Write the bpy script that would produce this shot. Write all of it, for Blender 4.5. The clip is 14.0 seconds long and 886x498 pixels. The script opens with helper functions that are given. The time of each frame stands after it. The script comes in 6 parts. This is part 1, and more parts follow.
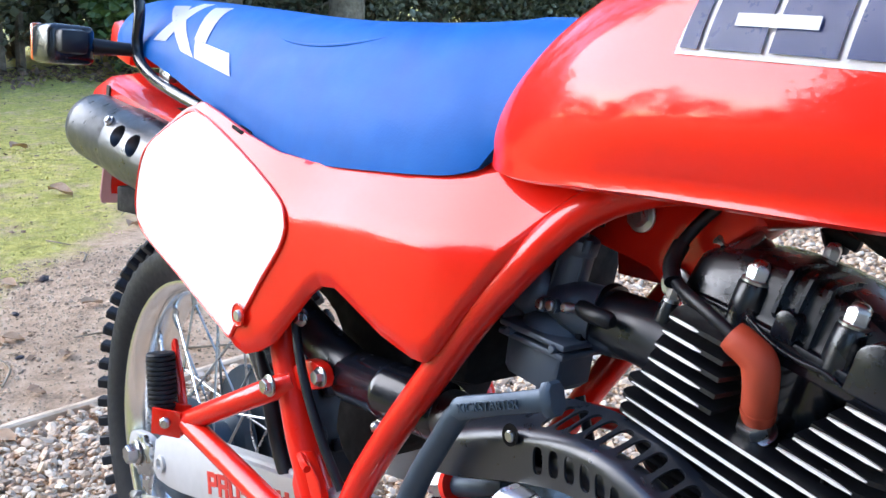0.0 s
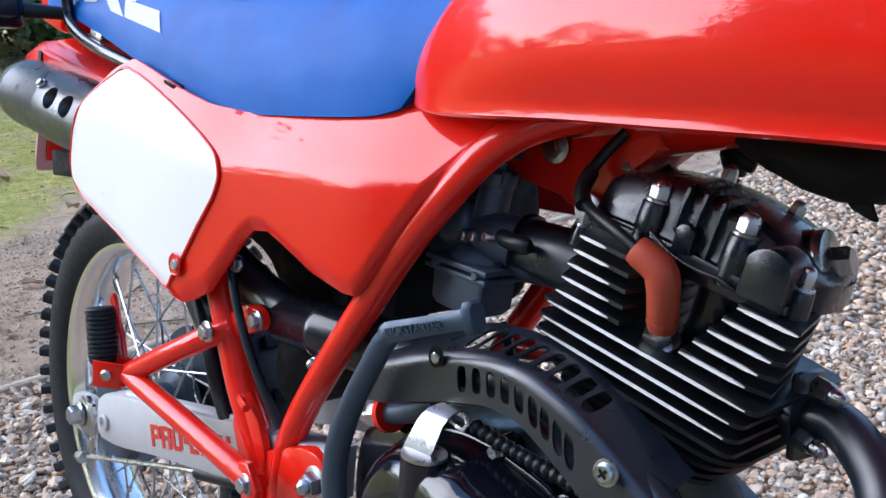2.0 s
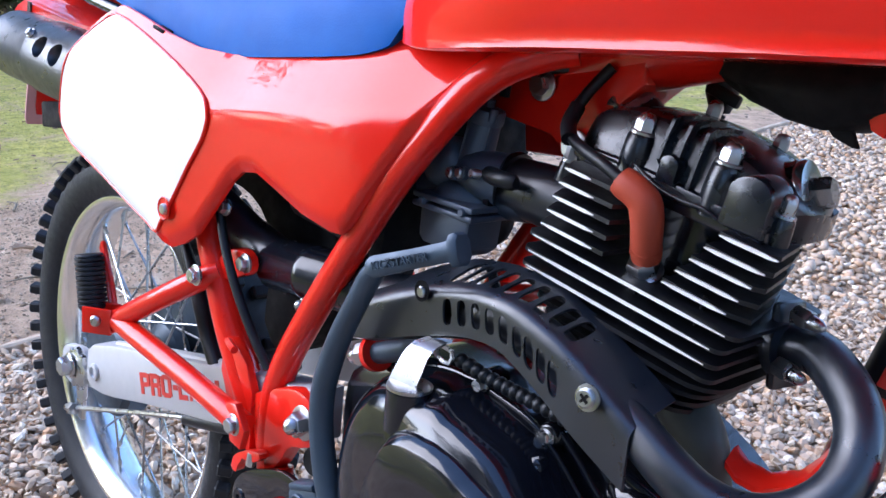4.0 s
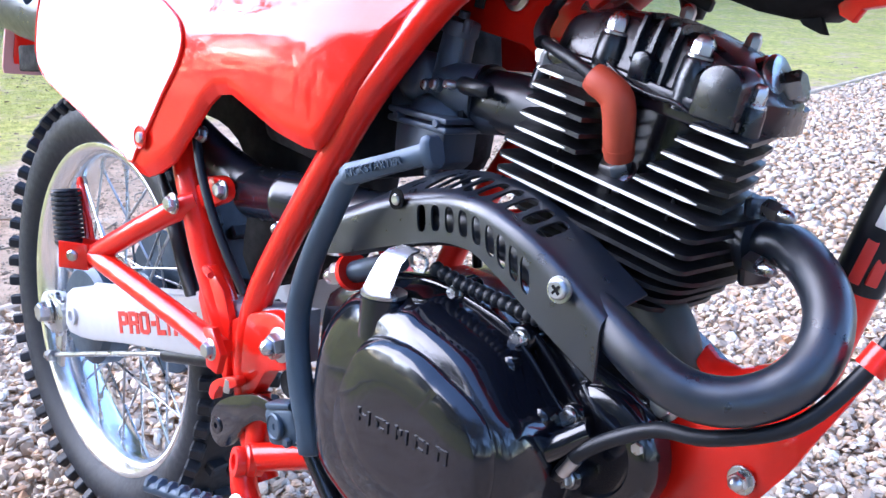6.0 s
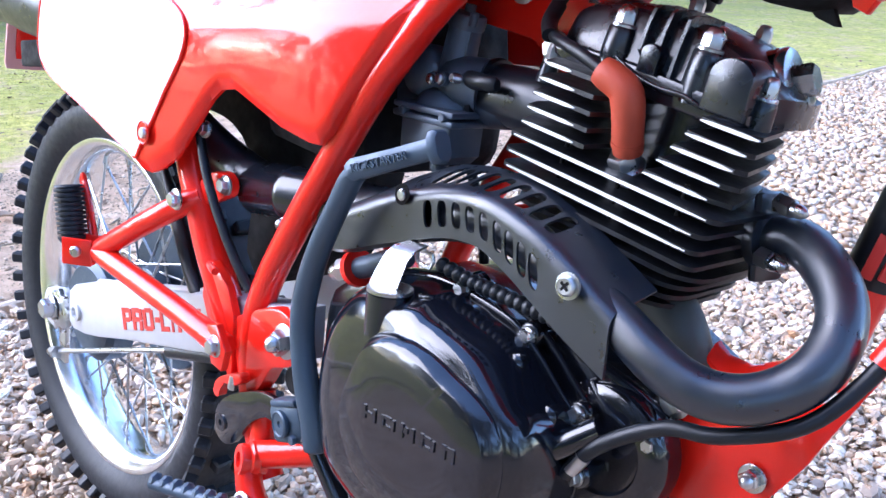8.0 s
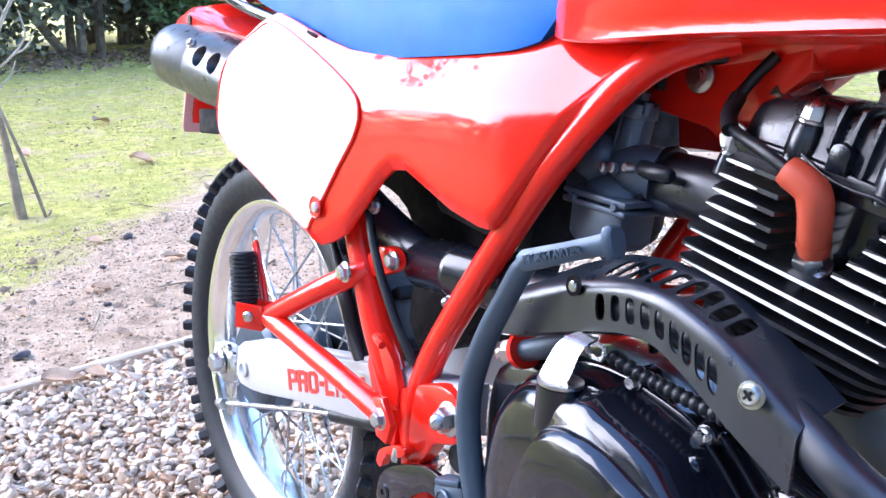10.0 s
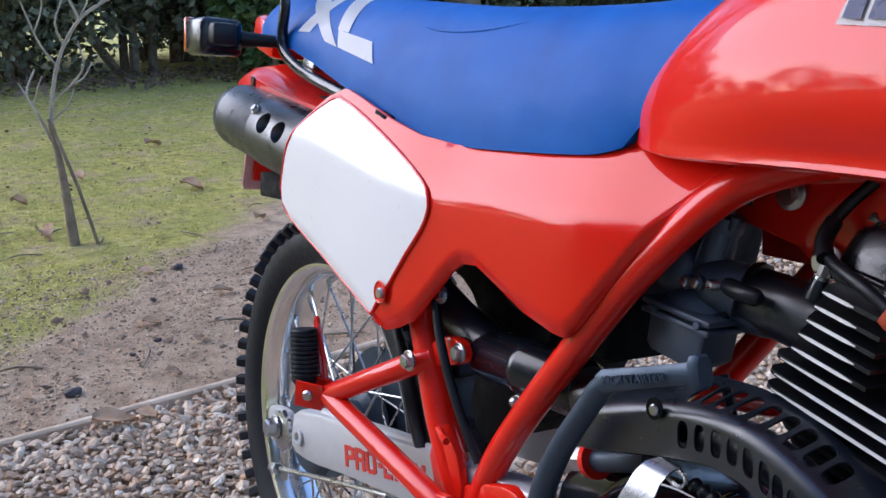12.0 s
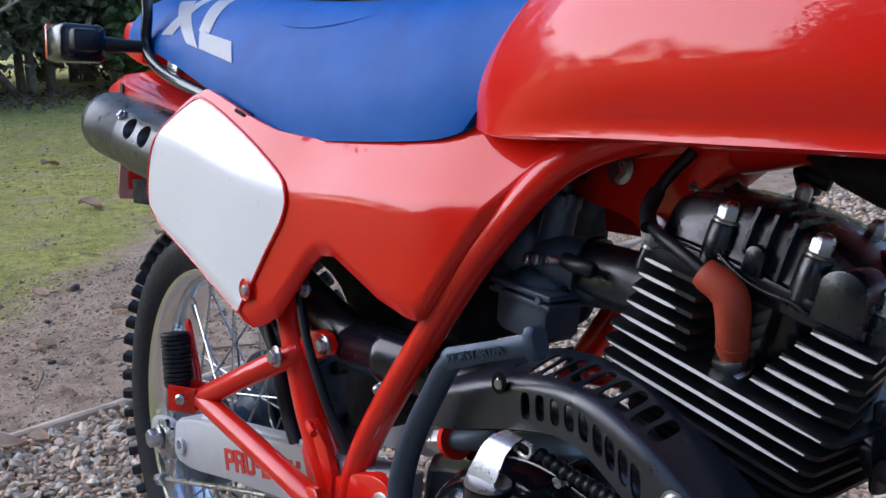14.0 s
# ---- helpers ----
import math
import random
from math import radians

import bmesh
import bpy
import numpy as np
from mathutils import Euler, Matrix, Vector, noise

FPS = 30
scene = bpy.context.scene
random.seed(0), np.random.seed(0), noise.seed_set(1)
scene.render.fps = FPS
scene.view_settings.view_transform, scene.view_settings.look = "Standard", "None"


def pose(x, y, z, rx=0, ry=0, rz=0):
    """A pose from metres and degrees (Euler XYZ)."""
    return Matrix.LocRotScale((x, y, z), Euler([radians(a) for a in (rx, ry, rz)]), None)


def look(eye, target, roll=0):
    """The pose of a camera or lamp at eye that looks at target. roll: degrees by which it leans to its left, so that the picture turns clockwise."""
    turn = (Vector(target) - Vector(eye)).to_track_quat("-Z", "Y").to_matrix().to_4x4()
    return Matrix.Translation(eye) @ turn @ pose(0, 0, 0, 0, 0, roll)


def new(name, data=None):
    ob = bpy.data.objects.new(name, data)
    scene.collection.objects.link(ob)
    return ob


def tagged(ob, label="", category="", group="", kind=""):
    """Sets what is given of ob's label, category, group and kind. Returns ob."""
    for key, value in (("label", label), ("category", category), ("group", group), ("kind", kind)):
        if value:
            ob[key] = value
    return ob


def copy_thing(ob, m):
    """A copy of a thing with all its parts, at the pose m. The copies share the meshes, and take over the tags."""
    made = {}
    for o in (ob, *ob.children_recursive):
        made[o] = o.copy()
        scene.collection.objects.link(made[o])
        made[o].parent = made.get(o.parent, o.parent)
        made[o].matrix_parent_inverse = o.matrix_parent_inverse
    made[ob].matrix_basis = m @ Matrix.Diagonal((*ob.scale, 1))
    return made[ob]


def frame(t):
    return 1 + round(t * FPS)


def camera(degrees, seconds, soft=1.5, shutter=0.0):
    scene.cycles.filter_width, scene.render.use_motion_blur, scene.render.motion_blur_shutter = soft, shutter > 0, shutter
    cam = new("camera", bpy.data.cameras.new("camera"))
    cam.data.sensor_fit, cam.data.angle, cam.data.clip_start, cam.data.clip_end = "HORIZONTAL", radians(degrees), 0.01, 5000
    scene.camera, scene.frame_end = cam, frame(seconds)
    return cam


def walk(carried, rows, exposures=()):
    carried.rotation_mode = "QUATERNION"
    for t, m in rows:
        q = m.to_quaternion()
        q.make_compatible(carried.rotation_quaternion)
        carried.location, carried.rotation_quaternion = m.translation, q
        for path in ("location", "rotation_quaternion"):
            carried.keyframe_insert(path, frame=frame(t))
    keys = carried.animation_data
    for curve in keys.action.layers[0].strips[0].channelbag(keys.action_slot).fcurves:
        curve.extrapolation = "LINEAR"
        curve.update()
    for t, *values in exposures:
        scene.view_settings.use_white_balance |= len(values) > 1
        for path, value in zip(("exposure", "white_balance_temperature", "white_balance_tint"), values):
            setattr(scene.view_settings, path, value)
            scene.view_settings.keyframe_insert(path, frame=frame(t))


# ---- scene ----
# Camera: seconds, eye in metres, turn in degrees.
cam = camera(50.82, 14.0, shutter=0.0)
PATH = [
    (0, 1.0516, -0.4915, 0.8909, 73.992, -0.908, 50.398),
    (0.5, 1.0810, -0.5086, 0.8703, 72.958, -1.148, 47.896),
    (1, 1.0832, -0.5085, 0.8707, 73.084, -0.827, 48.059),
    (1.5, 1.0883, -0.5024, 0.8669, 72.939, -0.743, 47.171),
    (2, 1.0942, -0.5050, 0.8640, 73.086, -0.425, 47.002),
    (2.2, 1.0970, -0.5036, 0.8628, 72.981, -0.435, 47.153),
    (4.3, 1.1138, -0.5147, 0.8219, 71.837, -0.958, 46.699),
    (4.5, 1.1185, -0.5187, 0.8115, 71.983, -0.785, 46.790),
    (5, 1.1182, -0.5137, 0.7848, 71.225, -1.139, 45.483),
    (5.5, 1.1249, -0.5181, 0.7790, 71.534, -0.961, 45.920),
    (6, 1.1292, -0.5158, 0.7765, 71.462, -1.006, 45.999),
    (6.5, 1.1261, -0.5145, 0.7759, 71.384, -0.958, 46.019),
    (7, 1.1240, -0.5140, 0.7748, 71.214, -0.952, 46.027),
    (9.5, 1.1152, -0.5116, 0.7789, 71.106, 0.463, 47.213),
    (10, 1.0992, -0.5256, 0.8174, 72.941, 0.834, 54.370),
    (10.5, 1.0882, -0.5309, 0.8632, 74.732, -0.365, 57.188),
    (11, 1.0728, -0.5372, 0.8801, 74.210, 0.051, 56.918),
    (11.5, 1.0616, -0.5303, 0.8816, 74.003, 0.277, 57.183),
    (12, 1.0548, -0.5255, 0.8794, 73.912, 0.239, 57.114),
    (12.5, 1.0559, -0.5278, 0.8774, 74.000, 0.000, 56.870),
    (13, 1.0638, -0.5282, 0.8765, 74.138, 0.204, 56.464),
    (13.5, 1.0710, -0.5233, 0.8744, 74.276, 0.353, 55.696),
    (14, 1.0976, -0.4883, 0.8624, 74.537, 1.483, 51.747),
]
EXPOSURES = [
    (0.0, 2.58, 6700, 12), (0.3, 2.12, 6600, 12), (0.6, 2.03, 6450, 12), (2.2, 2.10, 6350, 13), (4.5, 2.55, 6050, 18), (5.2, 2.88, 6000, 19), (7.5, 3.05, 5950, 19),
    (9.5, 3.12, 6000, 19), (10.1, 3.20, 6200, 18), (10.5, 2.60, 6450, 17), (11.0, 2.14, 6550, 17), (11.6, 1.83, 6550, 17), (12.5, 1.62, 6550, 17), (13.5, 1.52, 6500, 17), (14.0, 1.50, 6450, 16),
]
walk(cam, [(t, pose(x, y, z, rx, ry, rz)) for t, x, y, z, rx, ry, rz in PATH], EXPOSURES)

# ---- light: open shade under a bright, slightly veiled sky ----
SUN_UP, SUN_ROUND = 32.0, 228.0
world = bpy.data.worlds.new("sky")
scene.world = world
world.use_nodes = True
wn = world.node_tree
sky = wn.nodes.new("ShaderNodeTexSky")
sky.sky_type, sky.sun_disc = "NISHITA", False
sky.sun_elevation, sky.sun_rotation = radians(SUN_UP), radians(SUN_ROUND)
sky.air_density, sky.dust_density, sky.ozone_density = 1.0, 0.3, 4.0
wn.links.new(sky.outputs["Color"], wn.nodes["Background"].inputs["Color"])
wn.nodes["Background"].inputs["Strength"].default_value = 0.15
sun = new("sun", bpy.data.lights.new("sun", "SUN"))
sun.data.energy, sun.data.angle, sun.data.color = 1.05, radians(62), (1.0, 0.95, 0.88)
sun.matrix_world = look((6 * math.sin(radians(SUN_ROUND)), 6 * math.cos(radians(SUN_ROUND)), 6 * math.tan(radians(SUN_UP))), (0, 0, 0))

# ---- materials ----


class Nodes:
    """A node material with one Principled shader and a few shortcuts."""

    def __init__(self, name, color, rough, metal=0.0, coat=0.0, spec=0.5):
        self.mat = bpy.data.materials.new(name)
        self.mat.use_nodes = True
        self.tree = self.mat.node_tree
        self.out = self.tree.nodes["Principled BSDF"]
        self.set("Base Color", (*color, 1)), self.set("Roughness", rough), self.set("Metallic", metal)
        self.set("Coat Weight", coat), self.set("Coat Roughness", 0.03), self.set("Coat IOR", 1.5), self.set("Specular IOR Level", spec)
        self.pos = self.add("ShaderNodeTexCoord").outputs["Object"]

    def add(self, kind, **values):
        node = self.tree.nodes.new(kind)
        for key, value in values.items():
            node.inputs[key].default_value = value
        return node

    def set(self, key, value):
        self.out.inputs[key].default_value = value

    def link(self, a, b):
        self.tree.links.new(a, b)

    def noise(self, scale, detail=4.0, rough=0.6):
        n = self.add("ShaderNodeTexNoise", Scale=scale, Detail=detail, Roughness=rough)
        self.link(self.pos, n.inputs["Vector"])
        return n.outputs["Fac"]

    def ramp(self, fac, stops):
        r = self.add("ShaderNodeValToRGB")
        while len(r.color_ramp.elements) < len(stops):
            r.color_ramp.elements.new(0.5)
        for e, (at, c) in zip(r.color_ramp.elements, stops):
            e.position, e.color = at, (*c, 1) if len(c) == 3 else c
        self.link(fac, r.inputs["Fac"])
        return r.outputs["Color"]

    def span(self, fac, low, high, a=0.3, b=0.7):
        m = self.add("ShaderNodeMapRange")
        for key, value in zip(("From Min", "From Max", "To Min", "To Max"), (a, b, low, high)):
            m.inputs[key].default_value = value
        self.link(fac, m.inputs["Value"])
        return m.outputs["Result"]

    def mix(self, fac, a, b):
        m = self.tree.nodes.new("ShaderNodeMix")
        m.data_type = "RGBA"
        for socket, value in ((m.inputs[0], fac), (m.inputs[6], a), (m.inputs[7], b)):
            if isinstance(value, (tuple, float)):
                socket.default_value = value if isinstance(value, float) else (*value, 1)
            else:
                self.link(value, socket)
        return m.outputs[2]

    def color(self, socket):
        self.link(socket, self.out.inputs["Base Color"])

    def rough(self, socket):
        self.link(socket, self.out.inputs["Roughness"])

    def bump(self, fac, strength=0.3, distance=0.001):
        b = self.add("ShaderNodeBump", Strength=strength, Distance=distance)
        self.link(fac, b.inputs["Height"])
        old = self.out.inputs["Normal"].links
        if old:
            self.link(old[0].from_socket, b.inputs["Normal"])
        self.link(b.outputs["Normal"], self.out.inputs["Normal"])


def paint(name, color, rough, coat=1.0, grain=0.0, metal=0.0, spread=0.12, spec=0.5):
    m = Nodes(name, color, rough, metal, coat, spec)
    dark = tuple(c * (1 - spread) for c in color)
    m.color(m.mix(m.span(m.noise(9.0), 0.0, 1.0), dark, color))
    m.rough(m.span(m.noise(60.0, 6.0), rough * 0.8, min(1.0, rough * 1.35 + 0.02)))
    if grain:
        m.bump(m.noise(900.0, 3.0), grain, 0.0004)
    m.bump(m.noise(14.0, 2.0), 0.008, 0.002)
    return m.mat


RED = paint("red_paint", (0.74, 0.014, 0.005), 0.36, 0.78, spread=0.06, spec=0.06)
RED_FRAME = paint("red_frame_paint", (0.74, 0.014, 0.005), 0.34, 0.75, spread=0.08, spec=0.12)
WHITE = paint("white_plastic", (0.80, 0.80, 0.80), 0.32, 0.3, spread=0.03)
# the blacks lean blue in base colour, standing in for sky sheen
BLACK_GLOSS = paint("black_engine_enamel", (0.006, 0.008, 0.014), 0.20, 0.40, spread=0.3, spec=0.4)
BLACK_SHINY = paint("polished_black_enamel", (0.005, 0.006, 0.010), 0.10, 0.5, spread=0.3, spec=0.4)
CAP = paint("satin_alloy_cap", (0.30, 0.31, 0.33), 0.22, 0.0, 0.1, 0.9, 0.2)
BLACK_SATIN = paint("black_heatproof_paint", (0.007, 0.011, 0.019), 0.31, 0.0, 0.10, spread=0.25, spec=0.9)
BLACK_CAST = paint("black_cast_enamel", (0.005, 0.008, 0.014), 0.26, 0.2, 0.15, spread=0.3, spec=0.55)
BLACK_FIN = paint("dull_black_fin", (0.004, 0.005, 0.008), 0.36, 0.0, 0.2, spread=0.3, spec=0.4)
BLACK_PLASTIC = paint("black_plastic", (0.006, 0.008, 0.012), 0.38, 0.0, 0.2, spread=0.3, spec=0.35)
DARK = paint("dark_shadow_plastic", (0.005, 0.005, 0.006), 0.7, 0.0, 0.2, spec=0.2)
GREY_METAL = paint("grey_cast_metal", (0.045, 0.072, 0.105), 0.38, 0.0, 0.25, 0.3, 0.2)
CARB = paint("carburettor_alloy", (0.066, 0.088, 0.124), 0.40, 0.0, 0.3, 0.25, 0.25)
CASTING = paint("dull_grey_casting", (0.055, 0.058, 0.048), 0.5, 0.0, 0.3, 0.0, 0.3)
SILVER = paint("silver_paint", (0.50, 0.51, 0.53), 0.42, 0.1, 0.1, 0.25, 0.1)
ZINC = paint("zinc_plated_steel", (0.52, 0.53, 0.54), 0.27, 0.0, 0.15, 1.0, 0.25)
ALLOY = paint("polished_alloy_rim", (0.86, 0.87, 0.88), 0.17, 0.0, 0.05, 1.0, 0.10)
EDGE = paint("bare_fin_edge", (0.75, 0.75, 0.74), 0.45, 0.0, 0.1, 0.2, 0.1)
BOOT = paint("red_rubber_boot", (0.42, 0.055, 0.022), 0.55, 0.0, 0.25, 0.0, 0.2)
AMBER = paint("amber_lens", (0.75, 0.12, 0.01), 0.2, 0.6)
DECAL_BLUE = paint("blue_decal", (0.018, 0.045, 0.19), 0.28, 0.15)
DECAL_RED = paint("red_decal", (0.60, 0.035, 0.025), 0.4, 0.0)
SEAM = paint("dark_seam", (0.03, 0.005, 0.005), 0.6, 0.0)
PINK = paint("pale_red_plastic", (0.62, 0.30, 0.30), 0.4, 0.2)


def rubber_material():
    m = Nodes("tyre_rubber", (0.016, 0.016, 0.018), 0.62, 0.0, 0.0, 0.32)
    m.color(m.ramp(m.noise(26.0, 6.0), [(0.3, (0.006, 0.008, 0.012)), (0.75, (0.012, 0.015, 0.022))]))
    m.rough(m.span(m.noise(120.0), 0.42, 0.62))
    m.bump(m.noise(700.0), 0.3, 0.0006)
    return m.mat


def vinyl_material():
    m = Nodes("blue_seat_vinyl", (0.02, 0.10, 0.44), 0.45, 0.0, 0.0, 0.5)
    m.color(m.mix(m.span(m.noise(12.0), 0.0, 1.0), (0.0, 0.080, 0.33), (0.0, 0.112, 0.43)))
    m.rough(m.span(m.noise(40.0), 0.40, 0.52))
    m.set("Specular IOR Level", 0.12)
    v = m.add("ShaderNodeTexVoronoi", Scale=480.0)
    m.link(m.pos, v.inputs["Vector"])
    m.bump(v.outputs["Distance"], 0.10, 0.0005)
    stretch = m.add("ShaderNodeMapping")
    stretch.inputs["Scale"].default_value = (7.0, 5.0, 60.0)
    m.link(m.pos, stretch.inputs["Vector"])
    n = m.add("ShaderNodeTexNoise", Scale=1.0, Detail=3.0)
    m.link(stretch.outputs["Vector"], n.inputs["Vector"])
    m.bump(n.outputs["Fac"], 0.10, 0.002)
    return m.mat


def stone_material():
    m = Nodes("river_pebble", (0.3, 0.27, 0.23), 0.6)
    g = m.add("ShaderNodeNewGeometry").outputs["Random Per Island"]
    o = m.add("ShaderNodeObjectInfo").outputs["Random"]
    s = m.tree.nodes.new("ShaderNodeMath")
    s.operation = "ADD"
    m.link(g, s.inputs[0]), m.link(o, s.inputs[1])
    f = m.tree.nodes.new("ShaderNodeMath")
    f.operation = "FRACT"
    m.link(s.outputs[0], f.inputs[0])
    base = m.ramp(f.outputs[0], [(0.0, (0.15, 0.10, 0.066)), (0.12, (0.72, 0.53, 0.36)), (0.25, (0.36, 0.255, 0.175)), (0.38, (0.90, 0.70, 0.50)), (0.50, (0.52, 0.29, 0.15)), (0.62, (0.80, 0.59, 0.41)), (0.74, (0.48, 0.35, 0.24)), (0.88, (0.93, 0.79, 0.61)), (1.0, (0.27, 0.185, 0.125))])
    m.color(m.mix(m.span(m.noise(90.0, 5.0), 0.0, 0.35), base, (0.12, 0.10, 0.085)))
    m.rough(m.span(m.noise(50.0), 0.45, 0.75))
    m.bump(m.noise(260.0, 5.0), 0.5, 0.001)
    return m.mat


EDGE_X, EDGE_SLOPE = -0.838, -0.067


def ground_material():
    m = Nodes("soil_and_moss", (0.2, 0.17, 0.12), 0.9)
    sep = m.add("ShaderNodeSeparateXYZ")
    m.link(m.pos, sep.inputs[0])

    def calc(kind, a, b, c=None):
        node = m.tree.nodes.new("ShaderNodeMath")
        node.operation = kind
        for k, v in enumerate((a, b, c)):
            if isinstance(v, float):
                node.inputs[k].default_value = v
            elif v is not None:
                m.link(v, node.inputs[k])
        return node.outputs[0]

    # the worn track: its far side runs away from the drive, then comes back to it
    tent = calc("MAXIMUM", calc("MULTIPLY", sep.outputs["Y"], -1.0), calc("MULTIPLY_ADD", sep.outputs["Y"], 0.38, -1.45))
    off = calc("SUBTRACT", sep.outputs["X"], tent)
    wob = calc("MULTIPLY_ADD", m.noise(2.6, 8.0, 0.7), 0.9, off)
    zone = m.span(wob, 1.0, 0.0, -1.24, -1.02)
    soil = m.ramp(m.noise(13.0, 12.0, 0.82), [(0.34, (0.26, 0.165, 0.10)), (0.45, (0.72, 0.48, 0.31)), (0.55, (0.92, 0.66, 0.45)), (0.66, (0.96, 0.80, 0.61))])
    soil = m.mix(m.span(m.noise(1.9, 5.0, 0.6), 0.0, 0.45, 0.42, 0.62), soil, (0.58, 0.39, 0.255))
    moss = m.ramp(m.noise(15.0, 11.0, 0.82), [(0.34, (0.20, 0.16, 0.06)), (0.44, (0.52, 0.46, 0.11)), (0.54, (0.84, 0.74, 0.19)), (0.66, (0.96, 0.86, 0.42))])
    moss = m.mix(m.span(m.noise(1.5, 6.0, 0.65), 0.0, 0.55, 0.42, 0.62), moss, (0.46, 0.46, 0.10))
    patch = m.span(m.noise(4.2, 9.0, 0.75), 0.0, 0.75, 0.49, 0.66)
    moss = m.mix(patch, moss, soil)
    m.color(m.mix(zone, soil, moss))
    m.bump(m.noise(26.0, 9.0, 0.78), 1.0, 0.05)
    m.bump(m.noise(190.0, 5.0), 0.6, 0.006)
    return m.mat


def plain(name, stops, scale, rough=0.8, bump=0.4):
    m = Nodes(name, stops[0][1], rough)
    m.color(m.ramp(m.noise(scale, 7.0, 0.65), stops))
    m.bump(m.noise(scale * 6), bump, 0.003)
    return m.mat


def leaf_material(name, a, b, rough=0.45):
    m = Nodes(name, a, rough)
    g = m.add("ShaderNodeNewGeometry").outputs["Random Per Island"]
    m.color(m.mix(g, a, b))
    m.set("Transmission Weight", 0.0), m.set("Subsurface Weight", 0.0)
    return m.mat


RUBBER, VINYL, STONE, GROUND = rubber_material(), vinyl_material(), stone_material(), ground_material()
BARK = plain("grey_bark", [(0.3, (0.12, 0.09, 0.06)), (0.7, (0.34, 0.27, 0.19))], 18.0)
SLATE = plain("dark_slate", [(0.3, (0.035, 0.03, 0.035)), (0.7, (0.10, 0.08, 0.085))], 40.0)
TIMBER = plain("weathered_timber", [(0.3, (0.42, 0.30, 0.20)), (0.7, (0.74, 0.57, 0.41))], 14.0)
LEAF_DEAD = plain("dead_leaf", [(0.3, (0.30, 0.17, 0.09)), (0.7, (0.50, 0.34, 0.22))], 30.0)
LEAF_DARK = leaf_material("dark_evergreen_leaf", (0.075, 0.090, 0.052), (0.27, 0.27, 0.17))
LEAF_MID = leaf_material("green_leaf", (0.05, 0.10, 0.03), (0.11, 0.17, 0.055))
MOSS = leaf_material("moss_blade", (0.26, 0.25, 0.06), (0.86, 0.74, 0.22), 0.9)
CRUMB = leaf_material("soil_crumb", (0.14, 0.09, 0.055), (0.66, 0.48, 0.33), 0.95)
LITTER = leaf_material("brown_leaf_litter", (0.10, 0.06, 0.035), (0.26, 0.16, 0.10), 0.8)

# ---- mesh tools ----


def catmull(pts, steps=6):
    """Points on a smooth curve through pts; each row may carry more numbers after x, y, z."""
    p = [np.array(q, float) for q in pts]
    p = [2 * p[0] - p[1], *p, 2 * p[-1] - p[-2]]
    out = []
    for a, b, c, d in zip(p, p[1:], p[2:], p[3:]):
        for k in range(steps):
            t = k / steps
            out.append(0.5 * (2 * b + (c - a) * t + (2 * a - 5 * b + 4 * c - d) * t * t + (3 * b - a - 3 * c + d) * t**3))
    return [*out, p[-2]]


def rings(bm, loops, caps=True, closed=False):
    """Joins loops of equally many points into a skin."""
    rows = [[bm.verts.new(v) for v in loop] for loop in loops]
    n = len(rows[0])
    for a, b in zip(rows, rows[1:] + ([rows[0]] if closed else [])):
        for k in range(n):
            bm.faces.new((a[k], a[(k + 1) % n], b[(k + 1) % n], b[k]))
    if caps and not closed:
        bm.faces.new(rows[0][::-1]), bm.faces.new(rows[-1])
    return rows


def tube(bm, pts, r, seg=14, steps=6, squash=1.0):
    """A round bar along a smooth curve. r: one radius, or one a point."""
    rs = r if isinstance(r, (list, tuple)) else [r] * len(pts)
    path = catmull([(*p, q) for p, q in zip(pts, rs)], steps) if steps > 1 else [np.array((*p, q), float) for p, q in zip(pts, rs)]
    side, loops = None, []
    for k, q in enumerate(path):
        a, b = path[max(k - 1, 0)][:3], path[min(k + 1, len(path) - 1)][:3]
        d = Vector(b - a).normalized()
        side = (side - d * side.dot(d)).normalized() if side else d.orthogonal().normalized()
        up = d.cross(side)
        loops.append([Vector(q[:3]) + float(q[3]) * (math.cos(t) * side + squash * math.sin(t) * up) for t in np.linspace(0, 2 * math.pi, seg, endpoint=False)])
    rings(bm, loops)


def lathe(bm, profile, at=(0, 0, 0), axis=(0, -1, 0), seg=48, caps=True):
    """Turns (radius, height) rows round an axis through a point."""
    d = Vector(axis).normalized()
    u = d.orthogonal().normalized()
    w = d.cross(u)
    loops = [[Vector(at) + d * float(h) + float(max(r, 1e-5)) * (math.cos(t) * u + math.sin(t) * w) for t in np.linspace(0, 2 * math.pi, seg, endpoint=False)] for r, h in profile]
    rings(bm, loops, caps)


def prism(bm, outline, y0, y1, bevel=0.0):
    """An outline of (x, z) rows drawn out from y0 to y1 (y0 is the outer side), with its outer rim rounded."""
    c = np.mean(outline, 0)

    def loop(y, inset):
        out = []
        for k, p in enumerate(outline):
            a, b = np.array(outline[k - 1]), np.array(outline[(k + 1) % len(outline)])
            t = (b - a) / (np.linalg.norm(b - a) + 1e-9)
            n = np.array((t[1], -t[0]))
            n = n if n @ (c - p) > 0 else -n
            q = np.array(p) + n * inset
            out.append(Vector((q[0], y, q[1])))
        return out

    s = 1 if y1 > y0 else -1
    rows = [loop(y0, bevel), loop(y0 + s * bevel * 0.3, bevel * 0.3), loop(y0 + s * bevel, 0)] if bevel else [loop(y0, 0)]
    rings(bm, [*rows, loop(y1, 0)])


